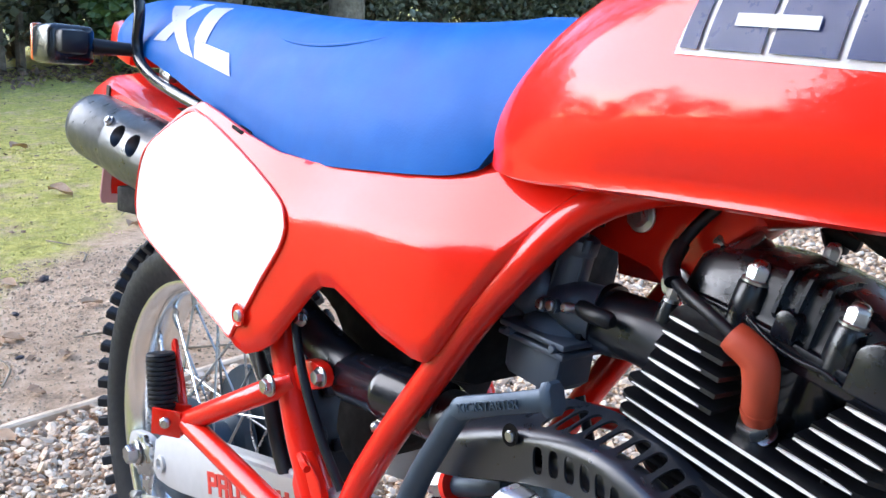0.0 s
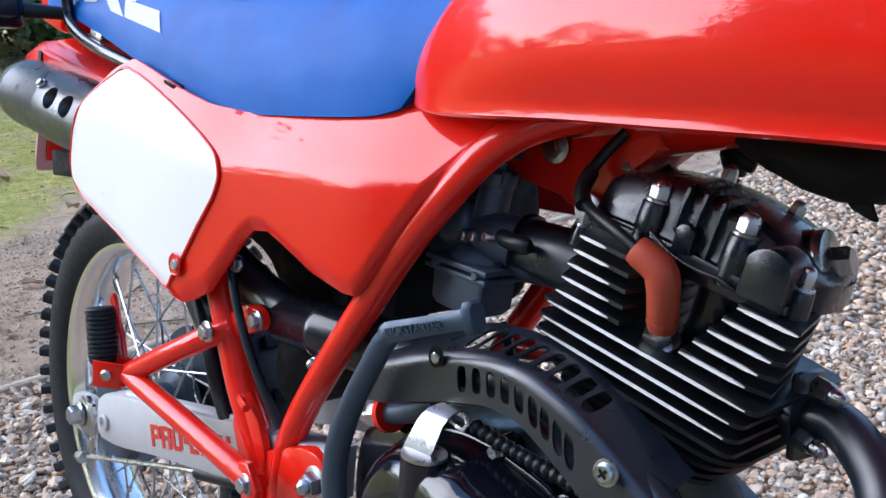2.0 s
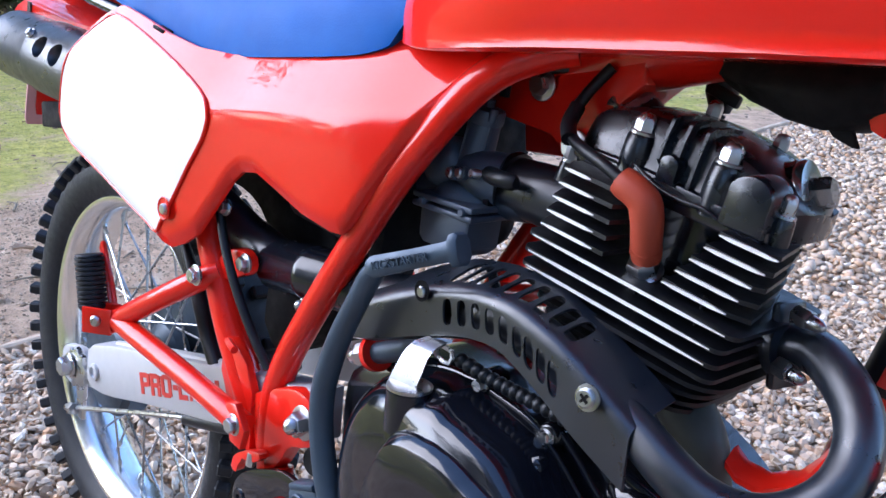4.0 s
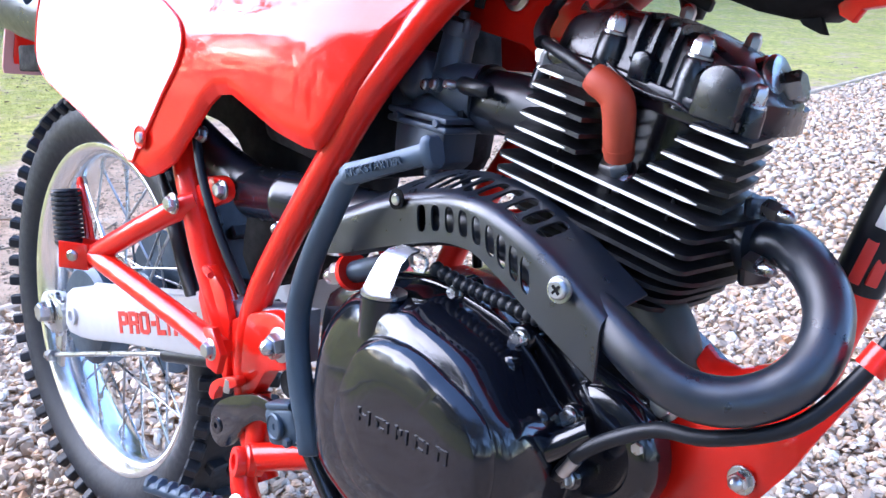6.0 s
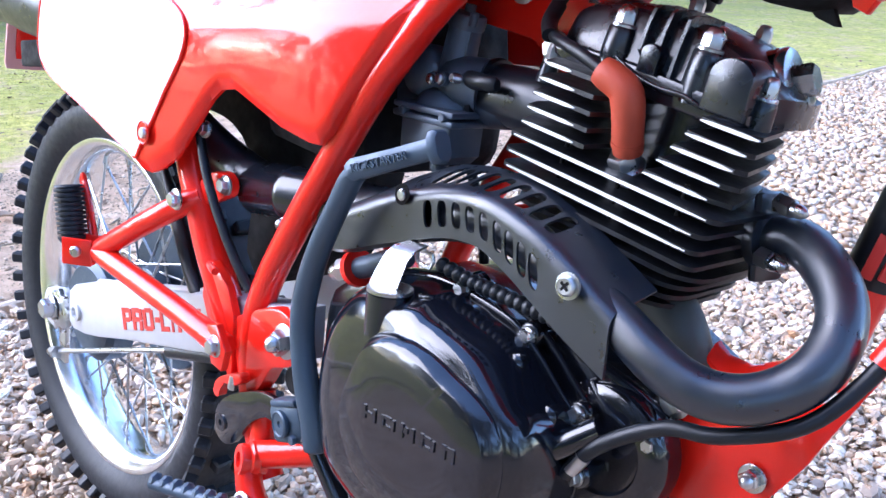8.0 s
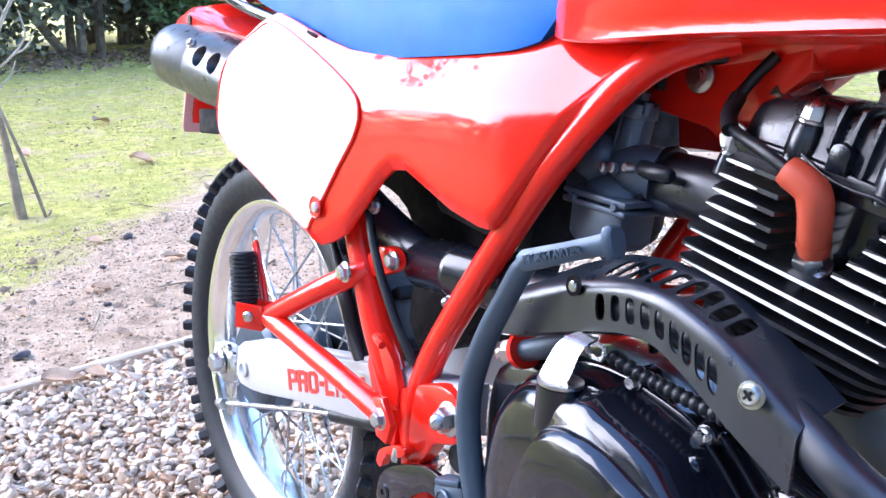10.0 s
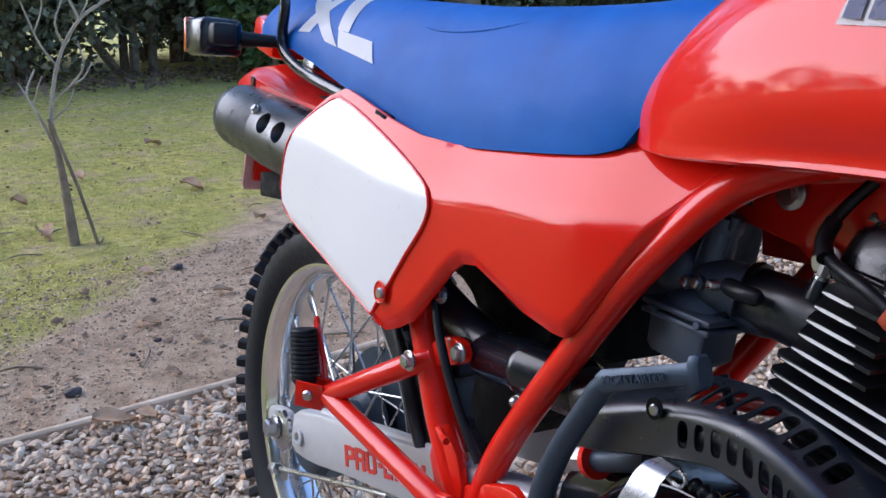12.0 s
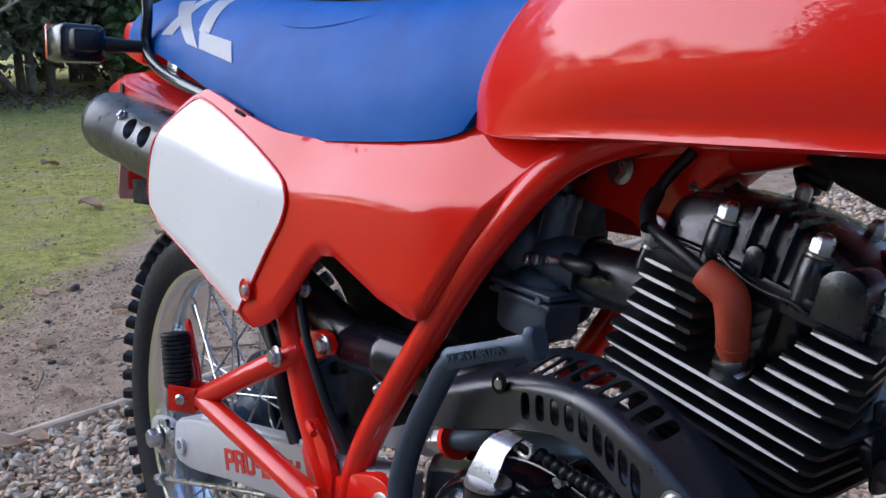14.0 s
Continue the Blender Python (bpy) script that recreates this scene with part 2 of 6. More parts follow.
def box(bm, centre, size, turn=(0, 0, 0), bevel=0.0, seg=2):
    m = pose(*centre, *turn) @ Matrix.Diagonal((*size, 1))
    made = bmesh.ops.create_cube(bm, size=1.0, matrix=m)
    if bevel:
        edges = list({e for v in made["verts"] for e in v.link_edges})
        bmesh.ops.bevel(bm, geom=edges, offset=bevel, segments=seg, affect="EDGES", profile=0.5)


def bolt(bm, at, axis=(0, -1, 0), r=0.006, h=0.006, washer=0.0, round_end=False):
    """A hexagon head (or cap nut) with an optional washer."""
    d = Vector(axis).normalized()
    if washer:
        lathe(bm, [(washer, -0.0005), (washer, 0.0012), (washer * 0.93, 0.0018)], at, axis, 20)
    lathe(bm, [(r, 0.0), (r, h * 0.8), (r * 0.88, h)], Vector(at) + d * 0.0015 * bool(washer), axis, 6)
    if round_end:
        lathe(bm, [(r * 0.72, h), (r * 0.62, h * 1.5), (r * 0.3, h * 1.8), (0.0, h * 1.85)], Vector(at) + d * 0.001, axis, 14)


def smooth(outline, n, closed=True):
    """n evenly spaced points on a closed smooth curve through an outline."""
    pts = [np.array(p, float) for p in outline]
    ring = catmull([*pts, pts[0], pts[1]], 8)[: 8 * len(pts) + 1] if closed else catmull(pts, 8)
    ring = np.array(ring)
    s = np.r_[0, np.cumsum(np.linalg.norm(np.diff(ring, axis=0), axis=1))]
    at = np.linspace(0, s[-1], n, endpoint=not closed)
    return [tuple(np.interp(a, s, ring[:, k]) for k in range(ring.shape[1])) for a in at]


def finish(name, bm, material, flat=40.0):
    bmesh.ops.recalc_face_normals(bm, faces=bm.faces)
    me = bpy.data.meshes.new(name)
    for f in bm.faces:
        f.smooth = True
    for e in bm.edges:
        if len(e.link_faces) == 2 and e.calc_face_angle(0.0) > radians(flat):
            e.smooth = False
    bm.to_mesh(me)
    bm.free()
    me.materials.append(material)
    return me


def part(name, bm, material, parent, label="", flat=40.0):
    """Links a bmesh as one mesh under a thing or a part, in the thing's own metres."""
    ob = new(name, finish(name, bm, material, flat))
    ob.parent = parent
    return tagged(ob, label)


def thing(name, label, category, m=None, group="", kind=""):
    ob = new(name)
    ob.empty_display_size = 0.1
    ob.matrix_world = m or Matrix()
    return tagged(ob, label, category, group, kind)


def carve(bm, cutters):
    """Cuts closed shapes out of a closed bmesh."""
    def held(shape):
        bmesh.ops.recalc_face_normals(shape, faces=shape.faces)
        me = bpy.data.meshes.new("blank")
        shape.to_mesh(me)
        shape.free()
        return new("blank", me)

    body, tools = held(bm), [held(c) for c in cutters]
    for tool in tools:
        cut = body.modifiers.new("cut", "BOOLEAN")
        cut.operation, cut.object, cut.solver = "DIFFERENCE", tool, "EXACT"
    bpy.context.view_layer.update()
    me = bpy.data.meshes.new_from_object(body.evaluated_get(bpy.context.evaluated_depsgraph_get()))
    for ob in (body, *tools):
        old = ob.data
        bpy.data.objects.remove(ob)
        bpy.data.meshes.remove(old)
    out = bmesh.new()
    out.from_mesh(me)
    bpy.data.meshes.remove(me)
    return out


def made(build, *args, **kw):
    bm = bmesh.new()
    build(bm, *args, **kw)
    return bm


def line(xs, rows):
    """Heights at xs on straight lines between rows of (x, value)."""
    a = np.array(rows, float)
    return np.interp(xs, a[:, 0], a[:, 1])


def soft(rows, width=0.03):
    """A smooth version of the straight lines between rows of (x, value)."""
    a = np.array(rows, float)
    xs = np.linspace(a[0, 0] - 0.2, a[-1, 0] + 0.2, 900)
    step = xs[1] - xs[0]
    k = np.exp(-0.5 * (np.arange(-3 * width, 3 * width + step, step) / width) ** 2)
    ys = np.interp(xs, a[:, 0], a[:, 1])
    ys = np.convolve(np.pad(ys, len(k), mode="edge"), k / k.sum(), "same")[len(k) : -len(k)]
    return lambda x: float(np.interp(x, xs, ys))


def sheet(bm, xs, low, high, outer, thick=0.003, n=14):
    """A curved panel: columns at xs from low to high, outer(x, z) giving y of its outer face."""
    front = [[(x, outer(x, z), z) for z in np.linspace(a, b, n)] for x, a, b in zip(xs, low, high)]
    rows = [[bm.verts.new(v) for v in col] for col in front]
    back = [[bm.verts.new((v[0], v[1] + thick, v[2])) for v in col] for col in front]
    for side in (rows, back):
        for a, b in zip(side, side[1:]):
            for k in range(n - 1):
                bm.faces.new((a[k], a[k + 1], b[k + 1], b[k]))
    for a, b, c, d in zip(rows, rows[1:], back, back[1:]):
        bm.faces.new((a[0], b[0], d[0], c[0])), bm.faces.new((a[-1], b[-1], d[-1], c[-1]))
    for k in range(n - 1):
        bm.faces.new((rows[0][k], rows[0][k + 1], back[0][k + 1], back[0][k]))
        bm.faces.new((rows[-1][k], rows[-1][k + 1], back[-1][k + 1], back[-1][k]))

# ---- the ground ----


def ground_height(x, y):
    inside = 0.5 + 0.5 * math.tanh((x - (EDGE_X + EDGE_SLOPE * y)) / 0.024)
    bump = 0.02 * noise.noise((x * 1.3, y * 1.3, 0.0)) + 0.008 * noise.noise((x * 6.0, y * 6.0, 3.0))
    far = min(1.0, max(0.0, (-1.5 - x) / 6.0))
    return (1 - inside) * (0.004 + bump * (0.6 + far)) - inside * 0.012


def ground_sheet():
    def axis(near, far, lo, hi):
        fine = np.arange(lo, hi, near)
        out = np.geomspace(0.3, far, 22)
        return np.r_[lo - out[::-1], fine, hi + out]

    xs, ys = axis(0.035, 400.0, -3.4, 1.6), axis(0.05, 400.0, -1.4, 6.5)
    verts = [(x, y, ground_height(x, y)) for x in xs for y in ys]
    n = len(ys)
    faces = [(i * n + j, (i + 1) * n + j, (i + 1) * n + j + 1, i * n + j + 1) for i in range(len(xs) - 1) for j in range(n - 1)]
    me = bpy.data.meshes.new("ground")
    me.from_pydata(verts, [], faces)
    me.polygons.foreach_set("use_smooth", [True] * len(faces))
    me.materials.append(GROUND)
    return tagged(new("ground", me), "mossy lawn with bare muddy soil beside the gravel drive", "ground", kind="structure")


ground = ground_sheet()


def timber_edging():
    bm = bmesh.new()
    for y0, y1 in ((-3.2, -0.62), (-0.615, 2.1), (2.105, 4.8), (4.805, 9.0)):
        loops = []
        for y in np.linspace(y0, y1, 40):
            x = EDGE_X + EDGE_SLOPE * y + 0.006 * noise.noise((y * 1.7, 5.0, 0.0))
            z = 0.012 + 0.005 * noise.noise((y * 2.3, 9.0, 0.0))
            h = 0.011 + 0.002 * noise.noise((y * 9.0, 2.0, 0.0))
            loops.append([(x - h, y, -0.03), (x - h, y, z - 0.004), (x - h * 0.5, y, z), (x + h * 0.5, y, z), (x + h, y, z - 0.004), (x + h, y, -0.03)])
        rings(bm, loops)
    return tagged(new("kerb", finish("kerb", bm, TIMBER, 30)), "low weathered timber edging between gravel and soil", "edging", kind="structure")


kerb = timber_edging()

# ---- loose stones ----


def pebble_shape(rng, rows=4, around=7):
    """Vertices and faces of one rounded pebble of unit size."""
    v, f = [(0, 0, -1)], []
    for i in range(1, rows):
        a = math.pi * i / rows - math.pi / 2
        v += [(math.cos(a) * math.cos(t), math.cos(a) * math.sin(t), math.sin(a)) for t in np.linspace(0, 2 * math.pi, around, endpoint=False) + 0.3 * i]
    v.append((0, 0, 1))
    v = np.array(v)
    for i in range(rows - 2):
        for k in range(around):
            a, b = 1 + i * around + k, 1 + i * around + (k + 1) % around
            f += [(a, b, b + around), (a, b + around, a + around)]
    last = len(v) - 1
    for k in range(around):
        f.append((0, 1 + (k + 1) % around, 1 + k))
        f.append((last, last - around + k, last - around + (k + 1) % around))
    v = v * (1 + 0.17 * rng.standard_normal((len(v), 1)).clip(-1.3, 1.3))
    return v * (1.06, rng.uniform(0.56, 0.82), rng.uniform(0.34, 0.54)), np.array(f)


def turns(rng, n, tilt):
    """n random turns, mostly about z, leaning up to tilt radians."""
    a, b, c = rng.uniform(0, 2 * np.pi, n), rng.normal(0, tilt, n), rng.normal(0, tilt, n)
    ca, sa, cb, sb, cc, sc = np.cos(a), np.sin(a), np.cos(b), np.sin(b), np.cos(c), np.sin(c)
    o, z = np.ones(n), np.zeros(n)
    rz = np.array([[ca, -sa, z], [sa, ca, z], [z, z, o]]).transpose(2, 0, 1)
    ry = np.array([[cb, z, sb], [z, o, z], [-sb, z, cb]]).transpose(2, 0, 1)
    rx = np.array([[o, z, z], [z, cc, -sc], [z, sc, cc]]).transpose(2, 0, 1)
    return rz @ ry @ rx


def scatter(name, rng, spots, sizes, shapes, tilt=0.35, smooth_faces=True, material=None):
    """One mesh of many small shapes lying at spots."""
    vs, fs, base = [], [], 0
    r = turns(rng, len(spots), tilt)
    which = rng.integers(0, len(shapes), len(spots))
    for k, (v, f) in enumerate(shapes):
        mine = np.flatnonzero(which == k)
        if len(mine):
            p = np.einsum("nij,vj->nvi", r[mine], v) * sizes[mine, None, None] + spots[mine, None, :]
            vs.append(p.reshape(-1, 3))
            fs.append((f[None] + (np.arange(len(mine)) * len(v))[:, None, None] + base).reshape(-1, f.shape[1]))
            base += len(mine) * len(v)
    me = bpy.data.meshes.new(name)
    me.from_pydata(np.concatenate(vs).tolist(), [], np.concatenate(fs).tolist())
    me.polygons.foreach_set("use_smooth", [smooth_faces] * len(me.polygons))
    me.materials.append(material)
    return me


def gravel_spots(rng, x0, x1, y0, y1, step, layers):
    out = []
    for layer in range(layers):
        gx, gy = np.meshgrid(np.arange(x0, x1, step), np.arange(y0, y1, step))
        p = np.c_[gx.ravel(), gy.ravel()] + rng.uniform(-0.5, 0.5, (gx.size, 2)) * step
        p = p[p[:, 0] > EDGE_X + EDGE_SLOPE * p[:, 1] + 0.022]
        out.append(np.c_[p, np.full(len(p), -0.008 + 0.010 * layer) + rng.uniform(-0.003, 0.004, len(p))])
    return np.concatenate(out)


rng = np.random.default_rng(4)
PEBBLES = [pebble_shape(rng) for _ in range(14)]
FAR_PEBBLES = [pebble_shape(rng, 3, 6) for _ in range(10)]
gravel = tagged(new("gravel"), "loose rounded river pebbles in grey, buff and brown", "gravel", kind="structure")
near = gravel_spots(rng, -1.0, 1.25, -0.6, 1.7, 0.0148, 2)
picked = (near[:, 0] > -0.86) & (near[:, 0] < -0.30) & (near[:, 1] > -0.34) & (near[:, 1] < 0.10) & (near[:, 2] > -0.001) & (near[:, 0] < -0.40)
chosen = np.flatnonzero(picked)[:300]
rest = np.setdiff1d(np.arange(len(near)), chosen)
size = rng.lognormal(math.log(0.0088), 0.32, len(near)).clip(0.0045, 0.018)
bed = new("gravel_bed", scatter("gravel_bed", rng, near[rest], size[rest], PEBBLES, 0.45, False, STONE))
bed.parent = gravel
tagged(bed, kind="stuff")
far = gravel_spots(rng, -1.7, 1.7, 1.7, 8.0, 0.025, 1)
bed = new("gravel_bed", scatter("gravel_bed_far", rng, far + (0, 0, 0.004), rng.lognormal(math.log(0.0140), 0.25, len(far)).clip(0.009, 0.026), FAR_PEBBLES, material=STONE))
bed.parent = gravel
tagged(bed, kind="stuff")
stone_meshes = []
for v, f in PEBBLES:
    me = bpy.data.meshes.new("pebble")
    me.from_pydata(v.tolist(), [], f.tolist())
    me.materials.append(STONE)
    stone_meshes.append(me)
for k, r in zip(chosen, turns(rng, len(chosen), 0.35)):
    ob = new("pebble", stone_meshes[k % len(stone_meshes)])
    ob.parent = gravel
    ob.matrix_local = Matrix.Translation(near[k]) @ Matrix(r.tolist()).to_4x4() @ Matrix.Scale(size[k], 4)

# ---- plants ----


def leaf_shape(fold=0.25, wide=0.38):
    v = np.array([(0, 0, 0), (0.5, wide, -fold * wide), (1, 0, -0.08), (0.5, -wide, -fold * wide), (0.5, 0, 0.02)])
    return v, np.array([(0, 4, 1), (1, 4, 2), (2, 4, 3), (3, 4, 0)])


LEAF = [leaf_shape(), leaf_shape(0.5, 0.3), leaf_shape(0.1, 0.45)]


def crown_mesh(name, seed, clumps, leaves, radius, height, size, material, base=0.0):
    """A ragged crown: clumps of leaves round twig ends."""
    g = np.random.default_rng(seed)
    d = g.standard_normal((clumps, 3))
    d /= np.linalg.norm(d, axis=1, keepdims=True)
    c = d * g.uniform(0.35, 1.0, (clumps, 1)) ** 0.6 * (radius, radius, height / 2) + (0, 0, base + height / 2)
    spots = (c[:, None] + g.standard_normal((clumps, leaves, 3)) * radius * g.uniform(0.07, 0.17, (clumps, 1, 1))).reshape(-1, 3)
    spots = spots[spots[:, 2] > 0.02]
    return scatter(name, g, spots, g.uniform(0.7, 1.3, len(spots)) * size, LEAF, 0.7, False, material)


def limbs(bm, g, start, way, length, r, depth):
    """A limb with its forks."""
    pts, p, d = [tuple(start)], Vector(start), Vector(way).normalized()
    for k in range(4):
        d = (d + Vector(g.normal(0, 0.16, 3)) + Vector((0, 0, 0.05))).normalized()
        p = p + d * length / 4
        pts.append(tuple(p))
    tube(bm, pts, [r * (1 - 0.13 * k) for k in range(5)], 8 if depth > 1 else 5, 2)
    if depth > 0:
        for k in (2, 3, 4):
            side = (d + Vector(g.normal(0, 0.75, 3))).normalized()
            limbs(bm, g, pts[k], side, length * 0.6, r * 0.5, depth - 1)


def shrub_kind(seed, radius, height, material, leaf=0.085, clumps=170, leaves=42):
    ob = thing("shrub", "dense dark evergreen shrub at the edge of the lawn", "shrub", group="shrubs round the lawn")
    g = np.random.default_rng(seed)
    bm = bmesh.new()
    for k in range(4):
        limbs(bm, g, (g.normal(0, 0.1), g.normal(0, 0.1), -0.05), (g.normal(0, 0.4), g.normal(0, 0.4), 1), height * 0.6, 0.05, 1)
    part("stem", bm, BARK, ob)
    crown = new("crown", crown_mesh("crown", seed, clumps, leaves, radius, height, leaf, material))
    crown.parent = ob
    return ob


SHRUBS = [shrub_kind(11, 1.5, 3.4, LEAF_DARK), shrub_kind(12, 1.2, 2.6, LEAF_DARK), shrub_kind(13, 1.7, 4.4, LEAF_DARK, 0.09, 190)]
g = np.random.default_rng(7)
spots = []
for k in range(19):
    y = -2.6 + k * 0.95
    spots.append((-8.6 - 0.25 * abs(y - 1.5) ** 0.5 + g.normal(0, 0.35) + 0.04 * y, y + g.normal(0, 0.25), g.uniform(0.85, 1.2)))
for k in range(17):
    spots.append((-10.3 + g.normal(0, 0.3), -3.0 + k * 1.1, g.uniform(0.9, 1.2)))
for k in range(15):
    a = radians(-118 + k * 16)
    reach = 1.0 if a < radians(35) else 1.7
    spots.append((1.0 + 8.5 * reach * math.cos(a), -0.5 + 8.0 * reach * math.sin(a), g.uniform(0.9, 1.3)))
for k in range(11):
    spots.append((-6.5 + 1.4 * k, 13.5 + g.normal(0, 0.5), g.uniform(0.9, 1.3)))
for k in range(10):
    a = radians(-176 + k * 6)
    spots.append((21 * math.cos(a), 21 * math.sin(a), g.uniform(0.8, 1.1)))
# outsized shrubs out of view, added to darken the tank's reflection
spots += [(-1.4, -7.4, 1.7), (0.9, -7.0, 1.6), (-3.0, -9.0, 1.15)]
for k, (x, y, s) in enumerate(spots):
    m = Matrix.Translation((x, y, -0.02)) @ Matrix.Rotation(g.uniform(0, 6.28), 4, "Z") @ Matrix.Scale(s if s > 1.4 else 1.0, 4)
    src = SHRUBS[k % 3]
    if k < 3:
        src.matrix_world = m
    else:
        copy_thing(src, m)
green = tagged(shrub_kind(21, 0.55, 1.5, LEAF_MID, 0.10, 60), "light green leafy bush under the trees", "bush")
green.matrix_world = Matrix.Translation((-7.2, 2.95, -0.02))


def tall_tree(seed, height, r, label):
    ob = thing("tree", label, "tree", group="trees behind the lawn")
    g = np.random.default_rng(seed)
    bm = bmesh.new()
    tube(bm, [(0, 0, -0.1), (0.03, 0, 0.4), (0.06, 0.03, height * 0.4), (0.0, 0.1, height)], [r * 1.35, r, r * 0.85, r * 0.35], 14, 5)
    part("trunk", bm, BARK, ob)
    bm = bmesh.new()
    for k in range(9):
        a = g.uniform(0, 6.28)
        limbs(bm, g, (0.03, 0.03, height * g.uniform(0.4, 0.95)), (math.cos(a), math.sin(a), 0.55), height * 0.3, r * 0.35, 2)
    part("limb", bm, BARK, ob)
    crown = new("crown", crown_mesh("tree_crown", seed, 70, 24, height * 0.28, height * 0.6, 0.14, LEAF_DARK, height * 0.45))
    crown.parent = ob
    return ob


first = tall_tree(31, 9.0, 0.2, "tall tree with a pale grey trunk behind the lawn")
first.matrix_world = Matrix.Translation((-7.6, 5.3, 0))
# the last nine stand unseen behind the camera, added to darken the tank's reflection
for x, y, a in ((-8.3, 4.2, 1.0), (-9.0, 0.4, 2.0), (-9.4, 8.0, 4.0), (-5.0, 12.5, 3.0), (1.0, 13.5, 3.0), (5.5, 10.0, 1.2), (6.5, -7.0, 1.5), (9.0, -2.0, 0.6), (2.0, -9.5, 5.0), (9.5, 4.0, 2.6), (-3.5, -13.0, 0.9), (5.0, -6.5, 0.3), (7.6, -5.0, 4.4), (4.2, -9.0, 2.2), (8.6, -7.5, 3.3), (6.6, -3.6, 5.5), (0.4, -6.4, 1.1), (1.9, -6.9, 3.9), (3.2, -6.2, 2.7), (-1.4, -9.5, 0.2)):
    copy_thing(first, Matrix.Translation((x, y, 0)) @ Matrix.Rotation(a, 4, "Z"))


TWIG = plain("pale_twig", [(0.3, (0.26, 0.23, 0.18)), (0.7, (0.48, 0.44, 0.36))], 20.0)


def sapling():
    ob = thing("sapling", "thin bare sapling with forked pale twigs in the lawn", "tree", Matrix.Translation((-2.25, 0.09, 0)))

    def bent(pts):
        return [(x, y + 0.05 * min(1.0, max(0.0, z / 0.42)) + 0.05 * max(0.0, z - 0.42), z) for x, y, z in pts]

    bm = bmesh.new()
    tube(bm, bent([(0, 0, -0.05), (-0.01, -0.02, 0.12), (-0.03, -0.05, 0.3), (-0.04, -0.075, 0.42)]), [0.021, 0.016, 0.012, 0.010], 10, 4)
    part("trunk", bm, BARK, ob)
    branches = [
        ([(-0.04, -0.075, 0.42), (-0.03, -0.06, 0.55), (-0.02, -0.03, 0.66), (-0.01, 0.03, 0.76), (0.0, 0.10, 0.81), (0, 0.18, 0.85), (0.0, 0.26, 0.90)], 0.0075),
        ([(-0.01, 0.03, 0.76), (-0.02, 0.0, 0.84), (-0.03, 0.02, 0.93), (-0.03, 0.0, 1.02)], 0.005),
        ([(-0.04, -0.07, 0.36), (-0.05, -0.11, 0.45), (-0.07, -0.14, 0.52), (-0.07, -0.11, 0.6)], 0.0055),
        ([(-0.05, -0.11, 0.45), (-0.05, -0.14, 0.51), (-0.06, -0.165, 0.56)], 0.004),
        ([(-0.06, -0.125, 0.48), (-0.06, -0.105, 0.54), (-0.05, -0.09, 0.58)], 0.003),
        ([(-0.03, -0.06, 0.50), (0.0, -0.01, 0.55), (0.01, 0.03, 0.61), (-0.01, 0.02, 0.69)], 0.0045),
        ([(-0.025, -0.04, 0.60), (-0.05, -0.09, 0.68), (-0.06, -0.12, 0.76), (-0.05, -0.15, 0.84)], 0.0045),
        ([(-0.055, -0.105, 0.72), (-0.05, -0.08, 0.79), (-0.05, -0.075, 0.86)], 0.003),
        ([(-0.02, -0.02, 0.67), (0.0, -0.05, 0.75), (0.0, -0.02, 0.83)], 0.004),
        ([(0.0, 0.10, 0.81), (-0.01, 0.12, 0.88), (-0.01, 0.18, 0.94)], 0.0035),
        ([(0.0, 0.18, 0.85), (0.0, 0.20, 0.89), (0.0, 0.20, 0.94)], 0.003),
        ([(-0.04, -0.07, 0.43), (-0.02, -0.02, 0.48), (-0.02, 0.0, 0.53)], 0.0035),
        ([(0.0, -0.01, 0.55), (0.0, 0.03, 0.57), (0.0, 0.06, 0.62)], 0.003),
        ([(-0.01, 0.03, 0.76), (0.0, 0.06, 0.83), (0.0, 0.07, 0.90)], 0.0035),
    ]
    for pts, r in branches:
        part("branch", made(tube, bent(pts), [r * (1 - 0.55 * k / len(pts)) for k in range(len(pts))], 7, 3), TWIG, ob)
    return ob


sapling()
stake = tagged(new("stake", finish("stake", made(tube, [(-2.22, 0.17, -0.05), (-2.24, 0.12, 0.2), (-2.27, 0.055, 0.44)], 0.006, 8, 2), BARK)), "thin dark stick leaning against the sapling", "stake")


def fallen_leaf(x, y, size, turn, curl, label):
    bm = bmesh.new()
    n = 9
    rows = []
    for k in range(n):
        t = k / (n - 1)
        w = size * 0.33 * math.sin(math.pi * (0.04 + 0.96 * t) ** 0.8) + 0.001
        rows.append([bm.verts.new((size * (t - 0.5), w * s, curl * size * (abs(s) ** 2 * 0.5 + 0.25 * math.sin(5 * t) + 0.15))) for s in (-1, -0.5, 0, 0.5, 1)])
    for a, b in zip(rows, rows[1:]):
        for k in range(4):
            bm.faces.new((a[k], a[k + 1], b[k + 1], b[k]))
    ob = tagged(new("fallen_leaf", finish("fallen_leaf", bm, LEAF_DEAD, 80)), label, "leaf", "fallen leaves")
    ob.matrix_world = pose(x, y, max(ground_height(x, y), 0.008) + 0.006, 4, 6, turn)
    return ob


